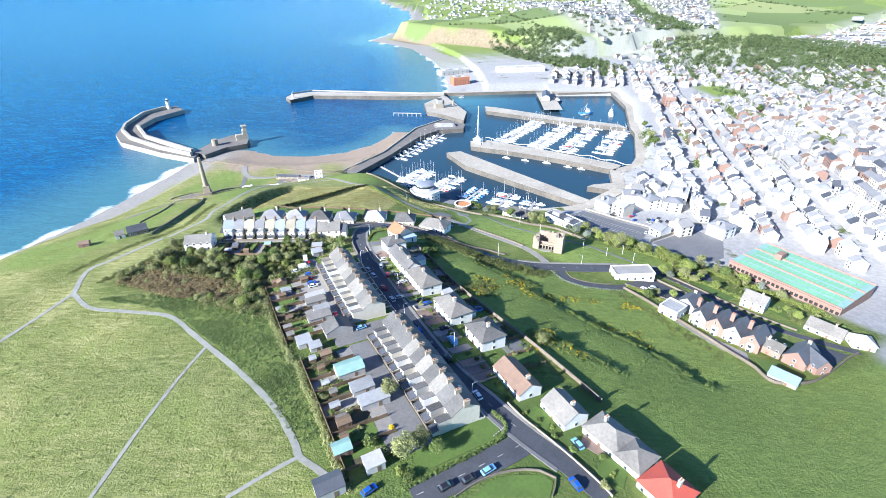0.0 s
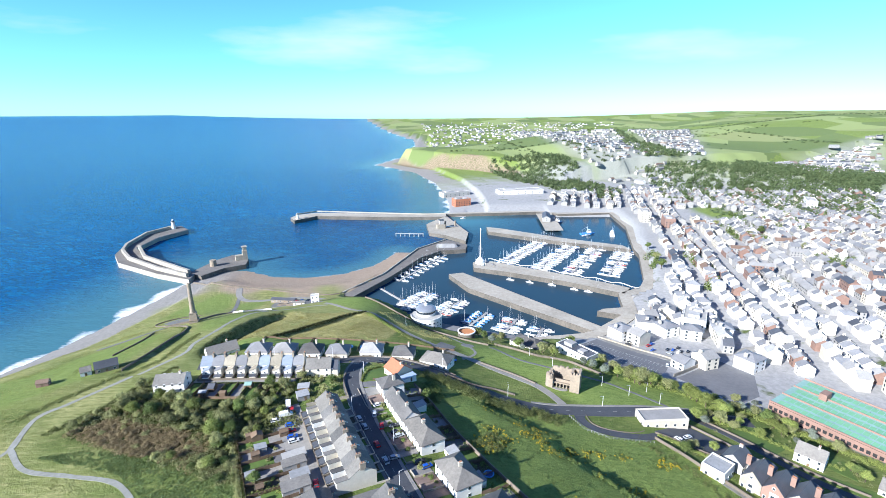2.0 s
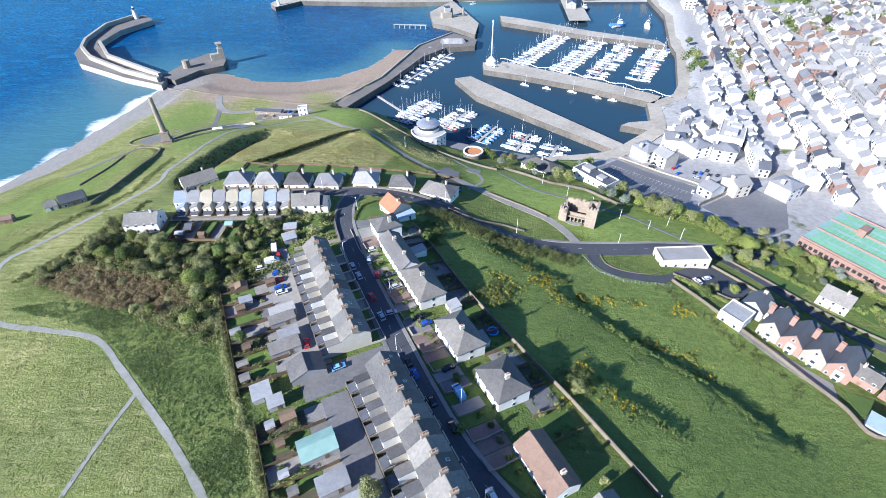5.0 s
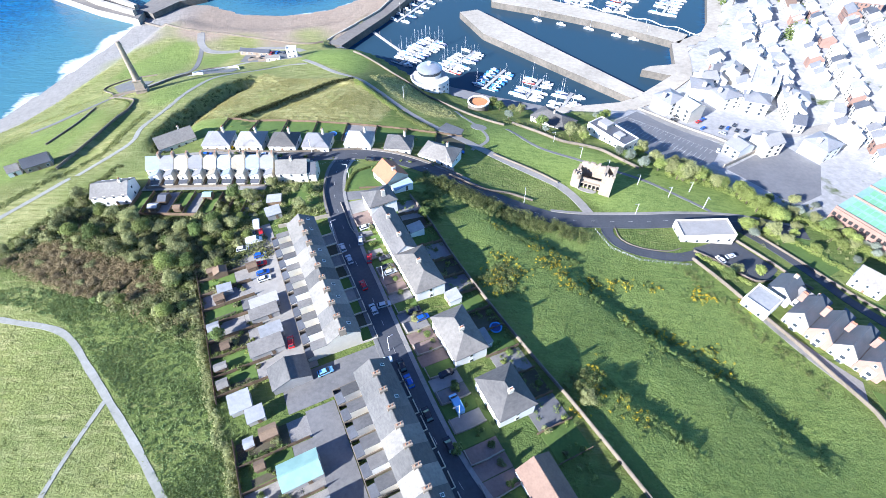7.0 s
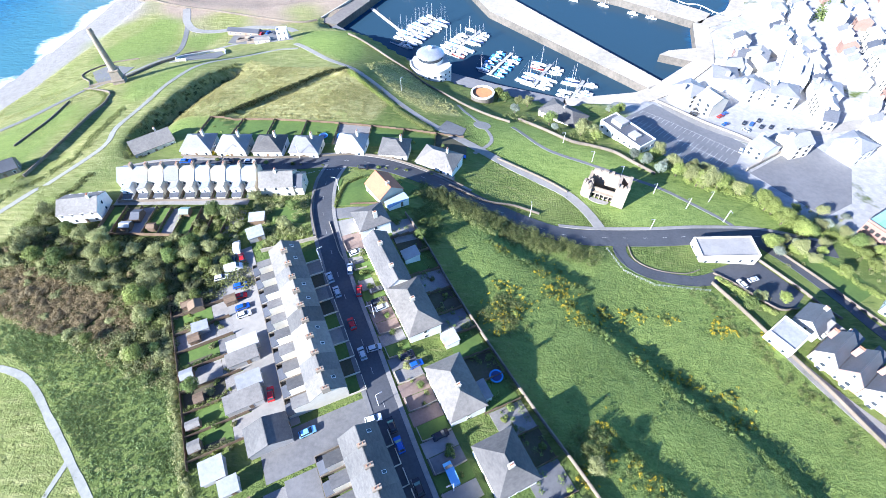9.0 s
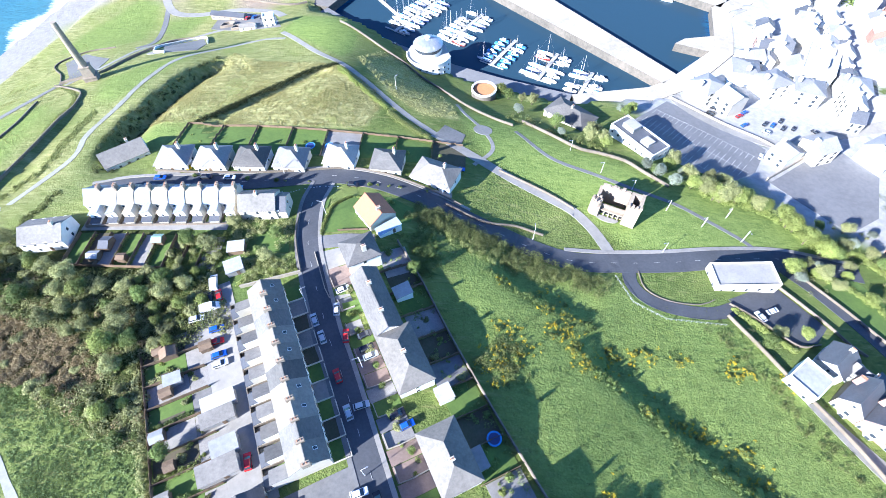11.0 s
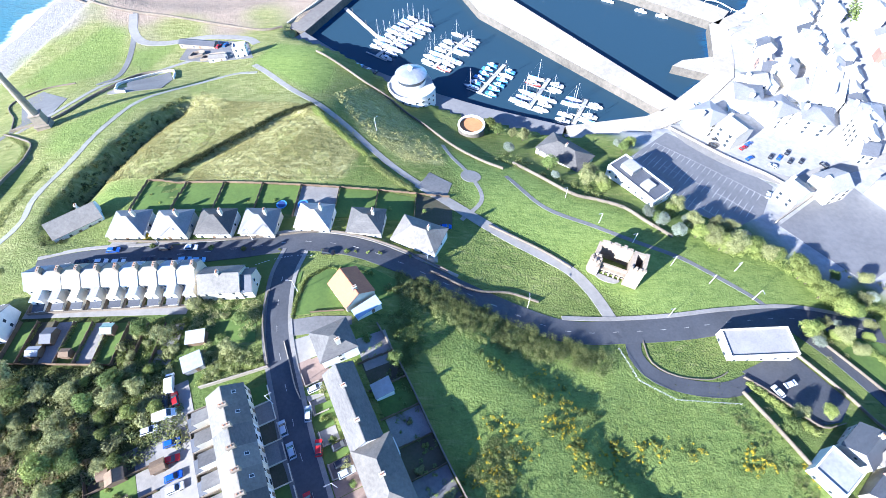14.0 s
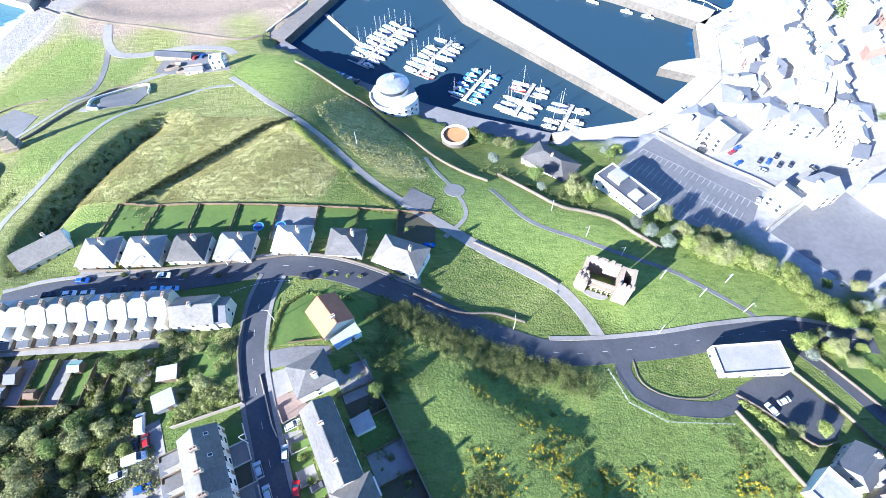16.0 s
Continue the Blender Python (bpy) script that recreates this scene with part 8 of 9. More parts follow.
pontoon(*[(-49.3, 490.5), (0.4, 583.3)], gap=11.0, weights=(1, 4, 4, 0, 0), arms=False)
for i, (x, y) in enumerate([(198.1, 675.4), (235.6, 674.5), (43.3, 525.8), (29.1, 790), (66.7, 492.7), (85.4, 484.1), (106.4, 475.6), (125.4, 462.9), (137.2, 456.7), (146.2, 459.6), (-19.2, 551.2), (-9.8, 572.9)]):
    copy_thing(BOATS[(4, 4, 2, 2, 1, 2, 1, 2, 2, 0, 2, 4)[i % 12]], pose(x, y, 0.05, 0, 0, (20, 70, -25, 5, -35, -35, -35, -35, -30, -30, 50, 60)[i % 12]))


def trawler(x, y, turn, hull_m, label):
    """A fishing boat: deep hull, wheelhouse forward, mast and stern gantry."""
    r = root("trawler", x, y, 0, turn, label, "boat")
    bm = bmesh.new()
    prism(bm, [(-9, -2.6), (5, -2.9), (9, -1.6), (11.5, 0), (9, 1.6), (5, 2.9), (-9, 2.6)], -0.6, 2.2, [(-9.4, -2.9), (5, -3.2), (9.6, -2.0), (13, 0), (9.6, 2.0), (5, 3.2), (-9.4, 2.9)])
    part("hull", bm, M[hull_m], r)
    bm = bmesh.new()
    box(bm, 1.5, 6.5, -2.0, 2.0, 2.2, 4.6)
    box(bm, 2.5, 5.8, -1.6, 1.6, 4.6, 6.6)
    part("wheelhouse", bm, M["white"], r)
    bm = bmesh.new()
    box(bm, 2.45, 5.85, -1.65, 1.65, 5.3, 6.1)
    part("window_band", bm, M["glass"], r)
    bm = bmesh.new()
    cyl(bm, 1.2, 0, 2.2, 13, 0.16, 0.1, 8)
    part("mast", bm, M["white"], r)
    bm = bmesh.new()
    for a, b in (((-7.5, -2.4, 2.2), (-7.5, -2.0, 7)), ((-7.5, 2.4, 2.2), (-7.5, 2.0, 7)), ((-7.5, -2.0, 7), (-7.5, 2.0, 7)), ((1.2, 0, 11), (-7.5, 0, 7))):
        beam(bm, a, b, 0.15, 6)
    part("gantry", bm, M["metal"], r)


TW = [(199.9, 681.7), (234, 674.5), (172.5, 753.3), (44.6, 525.8)]
trawler(*TW[0], 15, "blue", "large blue and white trawler at the quay")
trawler(*TW[1], 75, "white", "white fishing trawler beside the quay")
trawler(*TW[2], 20, "navy", "dark blue trawler moored by the tongue")
trawler(*TW[3], 160, "red", "red and white pilot boat by the lock")


def crow_mast(x, y, z):
    """Tall white viewing mast over a tented base."""
    r = root("viewing_mast", x, y, z, 0, "tall white viewing mast on the tongue's end", "mast")
    bm = bmesh.new()
    cyl(bm, 0, 0, 0, 38, 0.75, 0.4, 12)
    cyl(bm, 0, 0, 38, 40, 0.9, 0.5, 12)
    part("mast", bm, M["white"], r)
    bm = bmesh.new()
    for z0, z1, a, b in ((0, 3.2, 5.5, 4.8), (3.2, 5.5, 5.2, 2.6), (5.5, 7.5, 2.6, 0.9)):
        cyl(bm, 0, 0, z0, z1, a, b, 16)
    part("canopy", bm, M["render_white"], r)
    for k in range(6):
        a = k * 1.0472
        bm = bmesh.new()
        beam(bm, (0, 0, 26), (math.cos(a) * 6, math.sin(a) * 6, 2.5), 0.05, 4)
        part("stay", bm, M["metal"], r)


crow_mast(38.5, 536, 5.0)


def wave_rail(pts, z):
    """White wave-shaped rail on posts along a quay."""
    r = root("wave_rail", 0, 0, z, 0, "long white wave-shaped rail along the tongue", "railing")
    line = bezier(pts, 2.0)
    pm = shared("wave_post", lambda bm: box(bm, -0.08, 0.08, -0.08, 0.08, 0, 2.4), [M["white"]])
    bm = bmesh.new()
    prev = None
    for i, q in enumerate(line):
        p = (q.x, q.y, 2.6 + 0.8 * math.sin(i * 0.55))
        if prev:
            beam(bm, prev, p, 0.32, 5)
        prev = p
        if i % 4 == 0:
            put("post", pm, r, pose(q.x, q.y, 0))
    part("rail", bm, M["white"], r)


wave_rail([(48, 543), (85, 518), (122, 493), (150, 474), (168, 460), (182, 449)], 5.0)


def lock_house(x, y, turn):
    r = root("lock_house", x, y, 5.0, turn, "grey control house and gantries over the sea lock", "lock")
    for nm, bx, mt in (("block", (-7, 5, -5, 5, 0, 6), "stone_pale"), ("tower", (-3, 3, -3, 3, 6, 12), "render_grey"), ("roof", (-3.6, 3.6, -3.6, 3.6, 12, 12.6), "slate_dark"), ("bridge", (5, 24, -1.2, 1.2, 0.6, 1.4), "metal"), ("gate_leaf", (8, 20, -0.4, 0.4, -7, 0.6), "wood")):
        bm = bmesh.new()
        box(bm, *bx)
        part(nm, bm, M[mt], r)
    for sx in (7, 22):
        bm = bmesh.new()
        cyl(bm, sx, 3, -1, 9, 1.5, 1.2, 12)
        part("gate_post", bm, M["stone"], r)


lock_house(-6, 705, 15)
JT = [(-70.3, 677.2), (-30.5, 673)]
r_ = root("jetty", *JT[0], 0, math.degrees(math.atan2(JT[1][1] - JT[0][1], JT[1][0] - JT[0][0])), "white trestle jetty beside the lock", "jetty")
JL = math.dist(*JT)
bm = bmesh.new()
box(bm, 0, JL, -1.3, 1.3, 4.2, 4.8)
part("deck", bm, M["concrete"], r_)
for i in range(7):
    bm = bmesh.new()
    cyl(bm, i * JL / 6.2 + 0.5, 0, -4, 4.2, 0.5, 0.5, 8)
    part("pile", bm, M["concrete"], r_)
FQ = [(155.6, 744.9)]
patch("quay_fish", [(FQ[0][0] - 12, 690), (FQ[0][0] + 14, 690), (FQ[0][0] + 22, 806), (FQ[0][0] - 4, 806)], M["quay"], "broad stone fish quay with vans", 9.2, 20)
house("fish_shed", FQ[0][0] + 4, FQ[0][1] + 20, 80, 40, 12, 5, 8, "gable", "long grey fish-landing shed on the quay", "building", wall_m="render_grey", roof_m="slate_dark", chims=(), z=5.0)
for o in BOATS:
    for c in (*o.children_recursive, o):
        bpy.data.objects.remove(c)


# ---- cars ----
PAINT = {}


def paint(c):
    if c not in PAINT:
        PAINT[c] = mat("car_paint", c, tuple(v * 0.9 for v in c), 0.25, 1.0, spec=0.6)
    return PAINT[c]


def vehicle(x, y, turn, c, label, van=False, z=None):
    """A car or van: shaped body with glazed cabin and four wheels."""
    r = root("van" if van else "car", x, y, (gz(x, y) if z is None else z) + 0.22, turn, label, "van" if van else "car", "parked vehicles")
    L, W = (5.6, 2.0) if van else (4.2, 1.75)

    def body(bm):
        prof = ((-0.5, 0.35), (-0.49, 0.75 if not van else 1.9), (-0.3, 0.85 if not van else 2.2), (0.16, 0.86 if not van else 2.2), (0.30, 0.84 if not van else 1.5), (0.47, 0.68 if not van else 1.0), (0.5, 0.35))
        sides = [[bm.verts.new((k * L, s * W / 2 * (1 if 0 < i < 6 else 0.93), h)) for i, (k, h) in enumerate(prof)] for s in (-1, 1)]
        for i in range(6):
            bm.faces.new((sides[0][i], sides[0][i + 1], sides[1][i + 1], sides[1][i]))
        bm.faces.new(sides[0][::-1])
        bm.faces.new(sides[1])
        bm.faces.new((sides[0][0], sides[1][0], sides[1][6], sides[0][6]))
        bmesh.ops.recalc_face_normals(bm, faces=bm.faces[:])
    put("body", shared(f"vehicle_body_{van}_{c}", body, [paint(c)]), r, Matrix())
    if not van:
        put("window_band", shared("car_glass", lambda bm: prism(bm, [(-1.85, -0.78), (1.1, -0.78), (1.1, 0.78), (-1.85, 0.78)], 0.84, 1.33, [(-1.45, -0.62), (0.35, -0.62), (0.35, 0.62), (-1.45, 0.62)]), [M["glass"]]), r, Matrix())
        put("roof", shared(f"car_roof_{c}", lambda bm: prism(bm, [(-1.48, -0.64), (0.38, -0.64), (0.38, 0.64), (-1.48, 0.64)], 1.33, 1.41, [(-1.38, -0.56), (0.25, -0.56), (0.25, 0.56), (-1.38, 0.56)]), [paint(c)]), r, Matrix())
    else:
        put("windscreen", shared("van_glass", lambda bm: slab(bm, [(1.72, -0.85, 1.55), (1.72, 0.85, 1.55), (1.0, 0.85, 2.2), (1.0, -0.85, 2.2)], 0.05), [M["glass"]]), r, pose(0.06, 0, 0.06))

    def wheel(bm):
        n = 12
        a, b = ([bm.verts.new((math.cos(i * 6.2832 / n) * 0.31, yy, math.sin(i * 6.2832 / n) * 0.31)) for i in range(n)] for yy in (-0.1, 0.1))
        for i in range(n):
            bm.faces.new((a[i], a[(i + 1) % n], b[(i + 1) % n], b[i]))
        bm.faces.new(a)
        bm.faces.new(b[::-1])
    for sx in (-0.31, 0.31):
        for sy in (-1, 1):
            put("wheel", shared("vehicle_wheel", wheel, [M["black"]]), r, pose(sx * L, sy * (W / 2 - 0.1), 0.31))
    return r


WHITE, SILVER, BLACK, BLUE, RED, SKY_ = (0.75, 0.76, 0.77), (0.42, 0.45, 0.48), (0.02, 0.02, 0.025), (0.02, 0.09, 0.42), (0.45, 0.02, 0.02), (0.22, 0.45, 0.70)
NAMES = {WHITE: "white", SILVER: "silver grey", BLACK: "black", BLUE: "bright blue", RED: "red", SKY_: "pale blue"}
for pts, spec, zz in (([(-23, 166.8), (-27.4, 176.2), (-33.6, 187.1), (-36.7, 192.3), (-10.4, 142.6), (-12.8, 147.3), (-5.2, 133.4), (0.3, 125.9), (-10.8, 167), (-8.2, 164.4), (-20, 168.7), (-0.8, 145.4), (2, 136.5), (-44.5, 154.3), (-70.5, 191.5), (-66.5, 199.3), (-60.5, 180.9), (-59.3, 178.4), (-32.7, 144.8), (-62.5, 184.7), (-17.4, 148.6)], ((SILVER, 117), (RED, 117), (SILVER, 117), (SILVER, 117), (BLUE, 117), (BLACK, 117), (BLACK, 117), (BLACK, 117), (BLACK, 28), (BLUE, 28), (SILVER, 20), (BLACK, 28), (SKY_, 117), (RED, 110), (WHITE, 20), (RED, 117), (BLUE, 25), (WHITE, 25), (SKY_, 28), (RED, 20), (WHITE, 20)), None),
                      ([(9.3, 108), (10.4, 80.7), (32.6, 77.7), (-19.7, 74), (36.6, 91), (-0.7, 75.6), (5.1, 77.9)], ((WHITE, 117), (SKY_, 32), (BLUE, 117), (BLUE, 40), (SKY_, 117), (BLACK, 32), (BLACK, 32)), None),
                      ([(-30.4, 202.6), (-31.1, 196), (-27.1, 187.9), (-22.1, 188.6), (-21, 184.7), (-19.6, 182.5), (-24.5, 203.4), (-112.2, 242.7), (-106.1, 243.1), (-100.7, 243.2), (-92, 244.2), (-86.6, 244.2), (-80.5, 244.9), (-76, 244.9), (-80.3, 250.1), (-104.4, 247.9), (-88.5, 249.7), (-35.3, 249.3), (110.8, 213.2), (105.4, 210.5), (2.9, 265.9)], ((WHITE, 28), (SILVER, 100), (RED, 100), (BLACK, 28), (BLACK, 28), (SILVER, 28), (WHITE, 28), (BLACK, 5), (WHITE, 5), (WHITE, 5), (BLACK, 5), (BLACK, 5), (SKY_, 5), (SKY_, 5), (WHITE, 3), (BLUE, 5), (BLACK, 4), (BLACK, -5), (WHITE, 20), (WHITE, 120), (BLUE, 0)), None),
                      ([(154.4, 326.8), (158, 326.1), (163.3, 329.7), (162.3, 323.9), (167.4, 323.9), (152.6, 320.3), (143.4, 332.4), (147.1, 335.5), (129.3, 333.7), (132.5, 338.2), (143.5, 325), (142.6, 301.1), (157.2, 307.6), (163.4, 306), (176.6, 321.3), (175.6, 316.1), (132, 366.5)], tuple((c, a) for c, a in zip((BLACK, BLUE, BLACK, BLACK, BLACK, SILVER, RED, BLUE, BLACK, BLACK, BLUE, WHITE, BLUE, BLACK, BLACK, BLACK, SILVER), (50, 50, 50, 50, 50, 140, 30, 30, 140, 140, 30, 60, 60, 60, 120, 120, 25))), None)):
    for (x, y), (c, a) in zip(pts, spec):
        big = c == SKY_ and a == 117 and y > 130
        vehicle(x, y, a, c, f"{NAMES[c]} {'camper van' if big else 'car'} parked beside the houses", big)

for x, y, a, c in ((-131, 414, 70, RED), (-127, 415, 70, BLUE), (-121, 413, 75, BLACK), (-117.5, 414, 70, BLUE), (-139, 420, 20, SILVER), (-112, 404, 60, WHITE)):
    vehicle(x, y, a, c, f"{NAMES[c]} car parked on the headland")
vehicle(-69.3, 203.6, 108, WHITE, "white panel van at the head of the back lane", True)
vehicle(-67.6, 195.2, 22, WHITE, "white panel van parked across the back lane", True)
vehicle(-69.0, 198.6, 112, BLACK, "black car beside the white vans")
vehicle(-63.6, 188.6, 20, BLUE, "dark blue car parked on the back lane")
for x, y, a, c in ((-50.7, 401.9, 62, SKY_), (-47.4, 400.3, 62, SKY_), (-42.9, 397.2, 62, WHITE), (-38.6, 394.7, 62, BLACK)):
    vehicle(x, y, a, c, f"{NAMES[c]} car parked on the marina promenade", z=4.78)

# ---- gardens, walls, lanes and street furniture ----
UX, UY = -0.4633, 0.8862
def SP(s, n):
    """Street grid: s metres along the terraces, n metres west of their front line."""
    return (9.2 + UX * s - UY * n, 98.2 + UY * s + UX * n)


def quad(s0, s1, n0, n1):
    return [SP(s0, n0), SP(s1, n0), SP(s1, n1), SP(s0, n1)]


grng = random.Random(11)
GREENERY = []


def fence(a, b, label, h=1.6, wood_m="wood", gap=3.0, group="garden fences"):
    """Posts and boarded panels from a to b, stepping with the ground."""
    a, b = Vector(a), Vector(b)
    L = (b - a).length
    n = max(1, round(L / gap))
    r = root("fence", a.x, a.y, gz(a.x, a.y), 0, label, "fence", group)
    g0, turn, w = gz(a.x, a.y), math.degrees(math.atan2(b.y - a.y, b.x - a.x)), L / n
    pm = shared(f"fence_panel_{round(w, 1)}_{h}_{wood_m}", lambda bm: box(bm, 0.06, w - 0.06, -0.03, 0.03, 0.05, h), [M[wood_m]])
    qm = shared(f"fence_post_{h}_{wood_m}", lambda bm: box(bm, -0.06, 0.06, -0.06, 0.06, -0.6, h + 0.12), [M[wood_m]])
    for i in range(n + 1):
        p = a + (b - a) * (i / n)
        put("post", qm, r, pose(p.x - a.x, p.y - a.y, gz(p.x, p.y) - g0, 0, 0, turn))
        if i < n:
            q = a + (b - a) * ((i + 0.5) / n)
            put("panel", pm, r, pose(p.x - a.x, p.y - a.y, gz(q.x, q.y) - g0, 0, 0, turn))
    return r


# lane behind the rows, and the gap between them
patch("pavement_lane_south", quad(-2, 52, 15.8, 23.2), M["asphalt_old"], "worn concrete back lane behind the terrace", 0.12)
patch("pavement_lane_north", quad(64, 129, 16.6, 27.0), M["asphalt_pale"], "worn concrete back lane behind the north terrace", 0.12)
patch("pavement_gap", quad(53.0, 63.5, -5.8, 27.0), M["asphalt_old"], "concrete side lane between the two terraces", 0.13)
# front gardens of the rows
for i in range(11):
    s0, s1 = i * 4.92, (i + 1) * 4.92
    patch("garden_front", quad(s0 + 0.15, s1 - 0.15, -0.05, -1.9), M[grng.choice(("paving", "lawn", "soil", "gravel", "asphalt_old"))], "small front garden plot", 0.16, kind="structure")
    wall_line("garden_wall", [SP(s0, -0.1), SP(s0, -2.0), SP(s1 - 1.0, -2.0)], 0.8, 0.22, M["render_cream"], "low rendered garden wall beside the pavement", step=3, group="garden walls")
for i in range(10):
    f0, f1 = Vector((-24.3, 154.7)), Vector((-47.7, 202.2))
    u = (f1 - f0).normalized()
    e = Vector((u.y, -u.x))
    p0, p1 = f0 + (f1 - f0) * (i / 10), f0 + (f1 - f0) * ((i + 1) / 10)
    patch("garden_front", [tuple(p0 + u * 0.1), tuple(p1 - u * 0.1), tuple(p1 + e * 4.2 - u * 0.1), tuple(p0 + e * 4.2 + u * 0.1)], M[grng.choice(("soil", "lawn", "paving", "lawn", "gravel"))], "small front garden plot", 0.16)
    wall_line("garden_wall", [tuple(p0), tuple(p0 + e * 4.4), tuple(p1 + e * 4.4 - u)], 0.8, 0.22, M["render_cream"], "low rendered garden wall beside the pavement", step=3, group="garden walls")
# back gardens west of the lanes
cover = ("lawn", "lawn", "soil", "paving", "lawn", "gravel", "lawn", "soil")
for i, s0 in enumerate(list(np.arange(0, 48, 6.4)) + list(np.arange(66, 112, 6.4))):
    n0 = 23.2 if s0 < 60 else 27.0
    n1 = 40.0 + (2.5 if s0 > 60 else 0)
    k = cover[i % len(cover)]
    patch("garden_back", quad(s0 + 0.2, s0 + 6.2, n0 + 5.0, n1), M[k], "back garden plot with rough lawn or beds", 0.10)
    patch("garden_hardstanding", quad(s0 + 0.2, s0 + 6.2, n0, n0 + 4.9), M[("asphalt_old", "gravel", "paving")[i % 3]], "hardstanding beside the back lane", 0.11)
    if i % 2 == 0:
        patch("garden_bed", quad(s0 + 0.8, s0 + 2.6, n0 + 7.0, n1 - 2), M["soil"], "dug vegetable bed in a back garden", 0.16)
    fence(SP(s0, n0 + 0.5), SP(s0, n1), "weathered timber fence between back gardens", 1.4)
    if grng.random() < 0.8:
        x, y = SP(s0 + grng.uniform(2, 4.5), n1 - grng.uniform(2, 5))
        shed(x, y, 27.6, grng.uniform(2.2, 3.4), grng.uniform(1.8, 2.6), 1.9, grng.choice(("wood", "tile_grey", "sheet_pale", "green_roof")), "wood", "small timber garden shed by a fence", False)
fence(SP(-4, 40.4), SP(52, 40.4), "long weathered boundary fence along the gardens", 1.5)
fence(SP(64, 42.8), SP(114, 42.8), "long weathered boundary fence along the gardens", 1.5)
# plots of the east side: drives and lawns in front, gardens behind
drive = ("block", "block", "asphalt_pale", "asphalt_old", "lawn", "block", "gravel", "lawn")
for i, s0 in enumerate(np.arange(14, 118, 8.2)):
    n_in = -16.2 + (1.5 if s0 > 90 else 0)
    patch("garden_drive", quad(s0 + 0.2, s0 + 4.0, -(6.2 + 0.04 * s0), n_in), M[drive[i % 8]], "front drive or lawn beside the street", 0.13)
    patch("garden_drive", quad(s0 + 4.2, s0 + 8.0, -(6.2 + 0.04 * s0), n_in), M[drive[(i * 3 + 1) % 8]], "front drive or lawn beside the street", 0.13)
    patch("garden_back", quad(s0 + 0.2, s0 + 8.0, -26.5, -36.0), M[("lawn", "asphalt_old", "soil", "gravel", "lawn", "soil")[i % 6]], "back garden plot above the field", 0.10)
    fence(SP(s0, -25.5), SP(s0, -36.0), "timber fence between the back gardens", 1.5)
    wall_line("garden_wall", [SP(s0 + 0.1, n_in), SP(s0 + 0.1, -(6.6 + 0.04 * s0)), SP(s0 + 4.0, -(6.6 + 0.04 * s0))], 0.8, 0.22, M["stone_pale"], "low pale stone garden wall beside the pavement", step=3, group="garden walls")
wall_line("field_wall", [SP(-8, -41.5), SP(20, -39.5), SP(45, -37.6), SP(80, -36.4), SP(105, -36.2), SP(122, -35)], 1.5, 0.35, M["stone_wall"], "stone wall between the gardens and the field", kind="structure")
# garages and conservatories on the east side
for s0, n0, w, d, rm, lab in ((33, -22, 5, 6, "tile_grey", "pale garage with a grey roof"), (58, -21, 6, 5, "slate_dark", "dark-roofed garage between the villas"), (88, -24, 4, 5, "white", "white garden room with a flat roof"), (70, -27, 4, 4, "sheet_pale", "pale glazed conservatory"), (52, -27, 5, 4, "sheet_pale", "pale glazed conservatory"), (103, -29, 4, 5, "concrete", "low flat-roofed garage")):
    x, y = SP(s0, n0)
    shed(x, y, -62.4, w, d, 2.6, rm, "render_white", lab + " beside a house")
# hilltop bungalow gardens
for i in range(8):
    x0 = -108 + i * 14.2
    patch("garden_back", [(x0 + 0.3, 266.5), (x0 + 13.8, 267.5), (x0 + 13.8, 282 - (2 if i > 5 else 0)), (x0 + 0.3, 282)], M[("lawn", "lawn", "lawn", "lawn", "gravel", "lawn", "lawn", "soil")[i]], "fenced back lawn behind a bungalow", 0.10)
    fence((x0, 266), (x0, 282), "pale timber fence between back lawns", 1.1, "wood")
    patch("garden_front", [(x0 + 1, 248.8 + (i < 3) * 1.0), (x0 + 9, 249.3), (x0 + 9, 252), (x0 + 1, 252)], M[("paving", "lawn", "block", "lawn", "paving", "block", "lawn", "paving")[i]], "small front garden by the road", 0.16)
fence((-108, 282.3), (4, 282), "pale timber fence along the back lawns", 1.1, "wood")
wall_line("road_wall", [(-108, 252.0), (-86, 252.6), (-60, 256.0), (-40, 259.2), (-28, 258.2), (-12, 253.2), (4, 246.0)], 0.9, 0.35, M["stone_wall"], "low stone wall along the upper road", kind="structure")
# gardens of the hilltop terrace
for i in range(9):
    x0 = -119.5 + i * 5.3
    patch("garden_back", [(x0 + 0.2, 221.5), (x0 + 5.1, 222), (x0 + 5.1, 209), (x0 + 0.2, 209)], M[("lawn", "soil", "gravel", "lawn", "paving", "lawn", "soil", "lawn", "paving")[i]], "narrow back garden of the hilltop terrace", 0.10)
    fence((x0, 221.5), (x0, 208.8), "timber fence between narrow gardens", 1.4)
patch("pavement_terrace_yards", [(-120.5, 222.6), (-73, 225), (-73, 228.5), (-120.5, 226.5)], M["asphalt_pale"], "pale paved yards behind the hilltop terrace", 0.12)
fence((-120, 208.6), (-88, 208.6), "timber fence behind the hilltop gardens", 1.4)
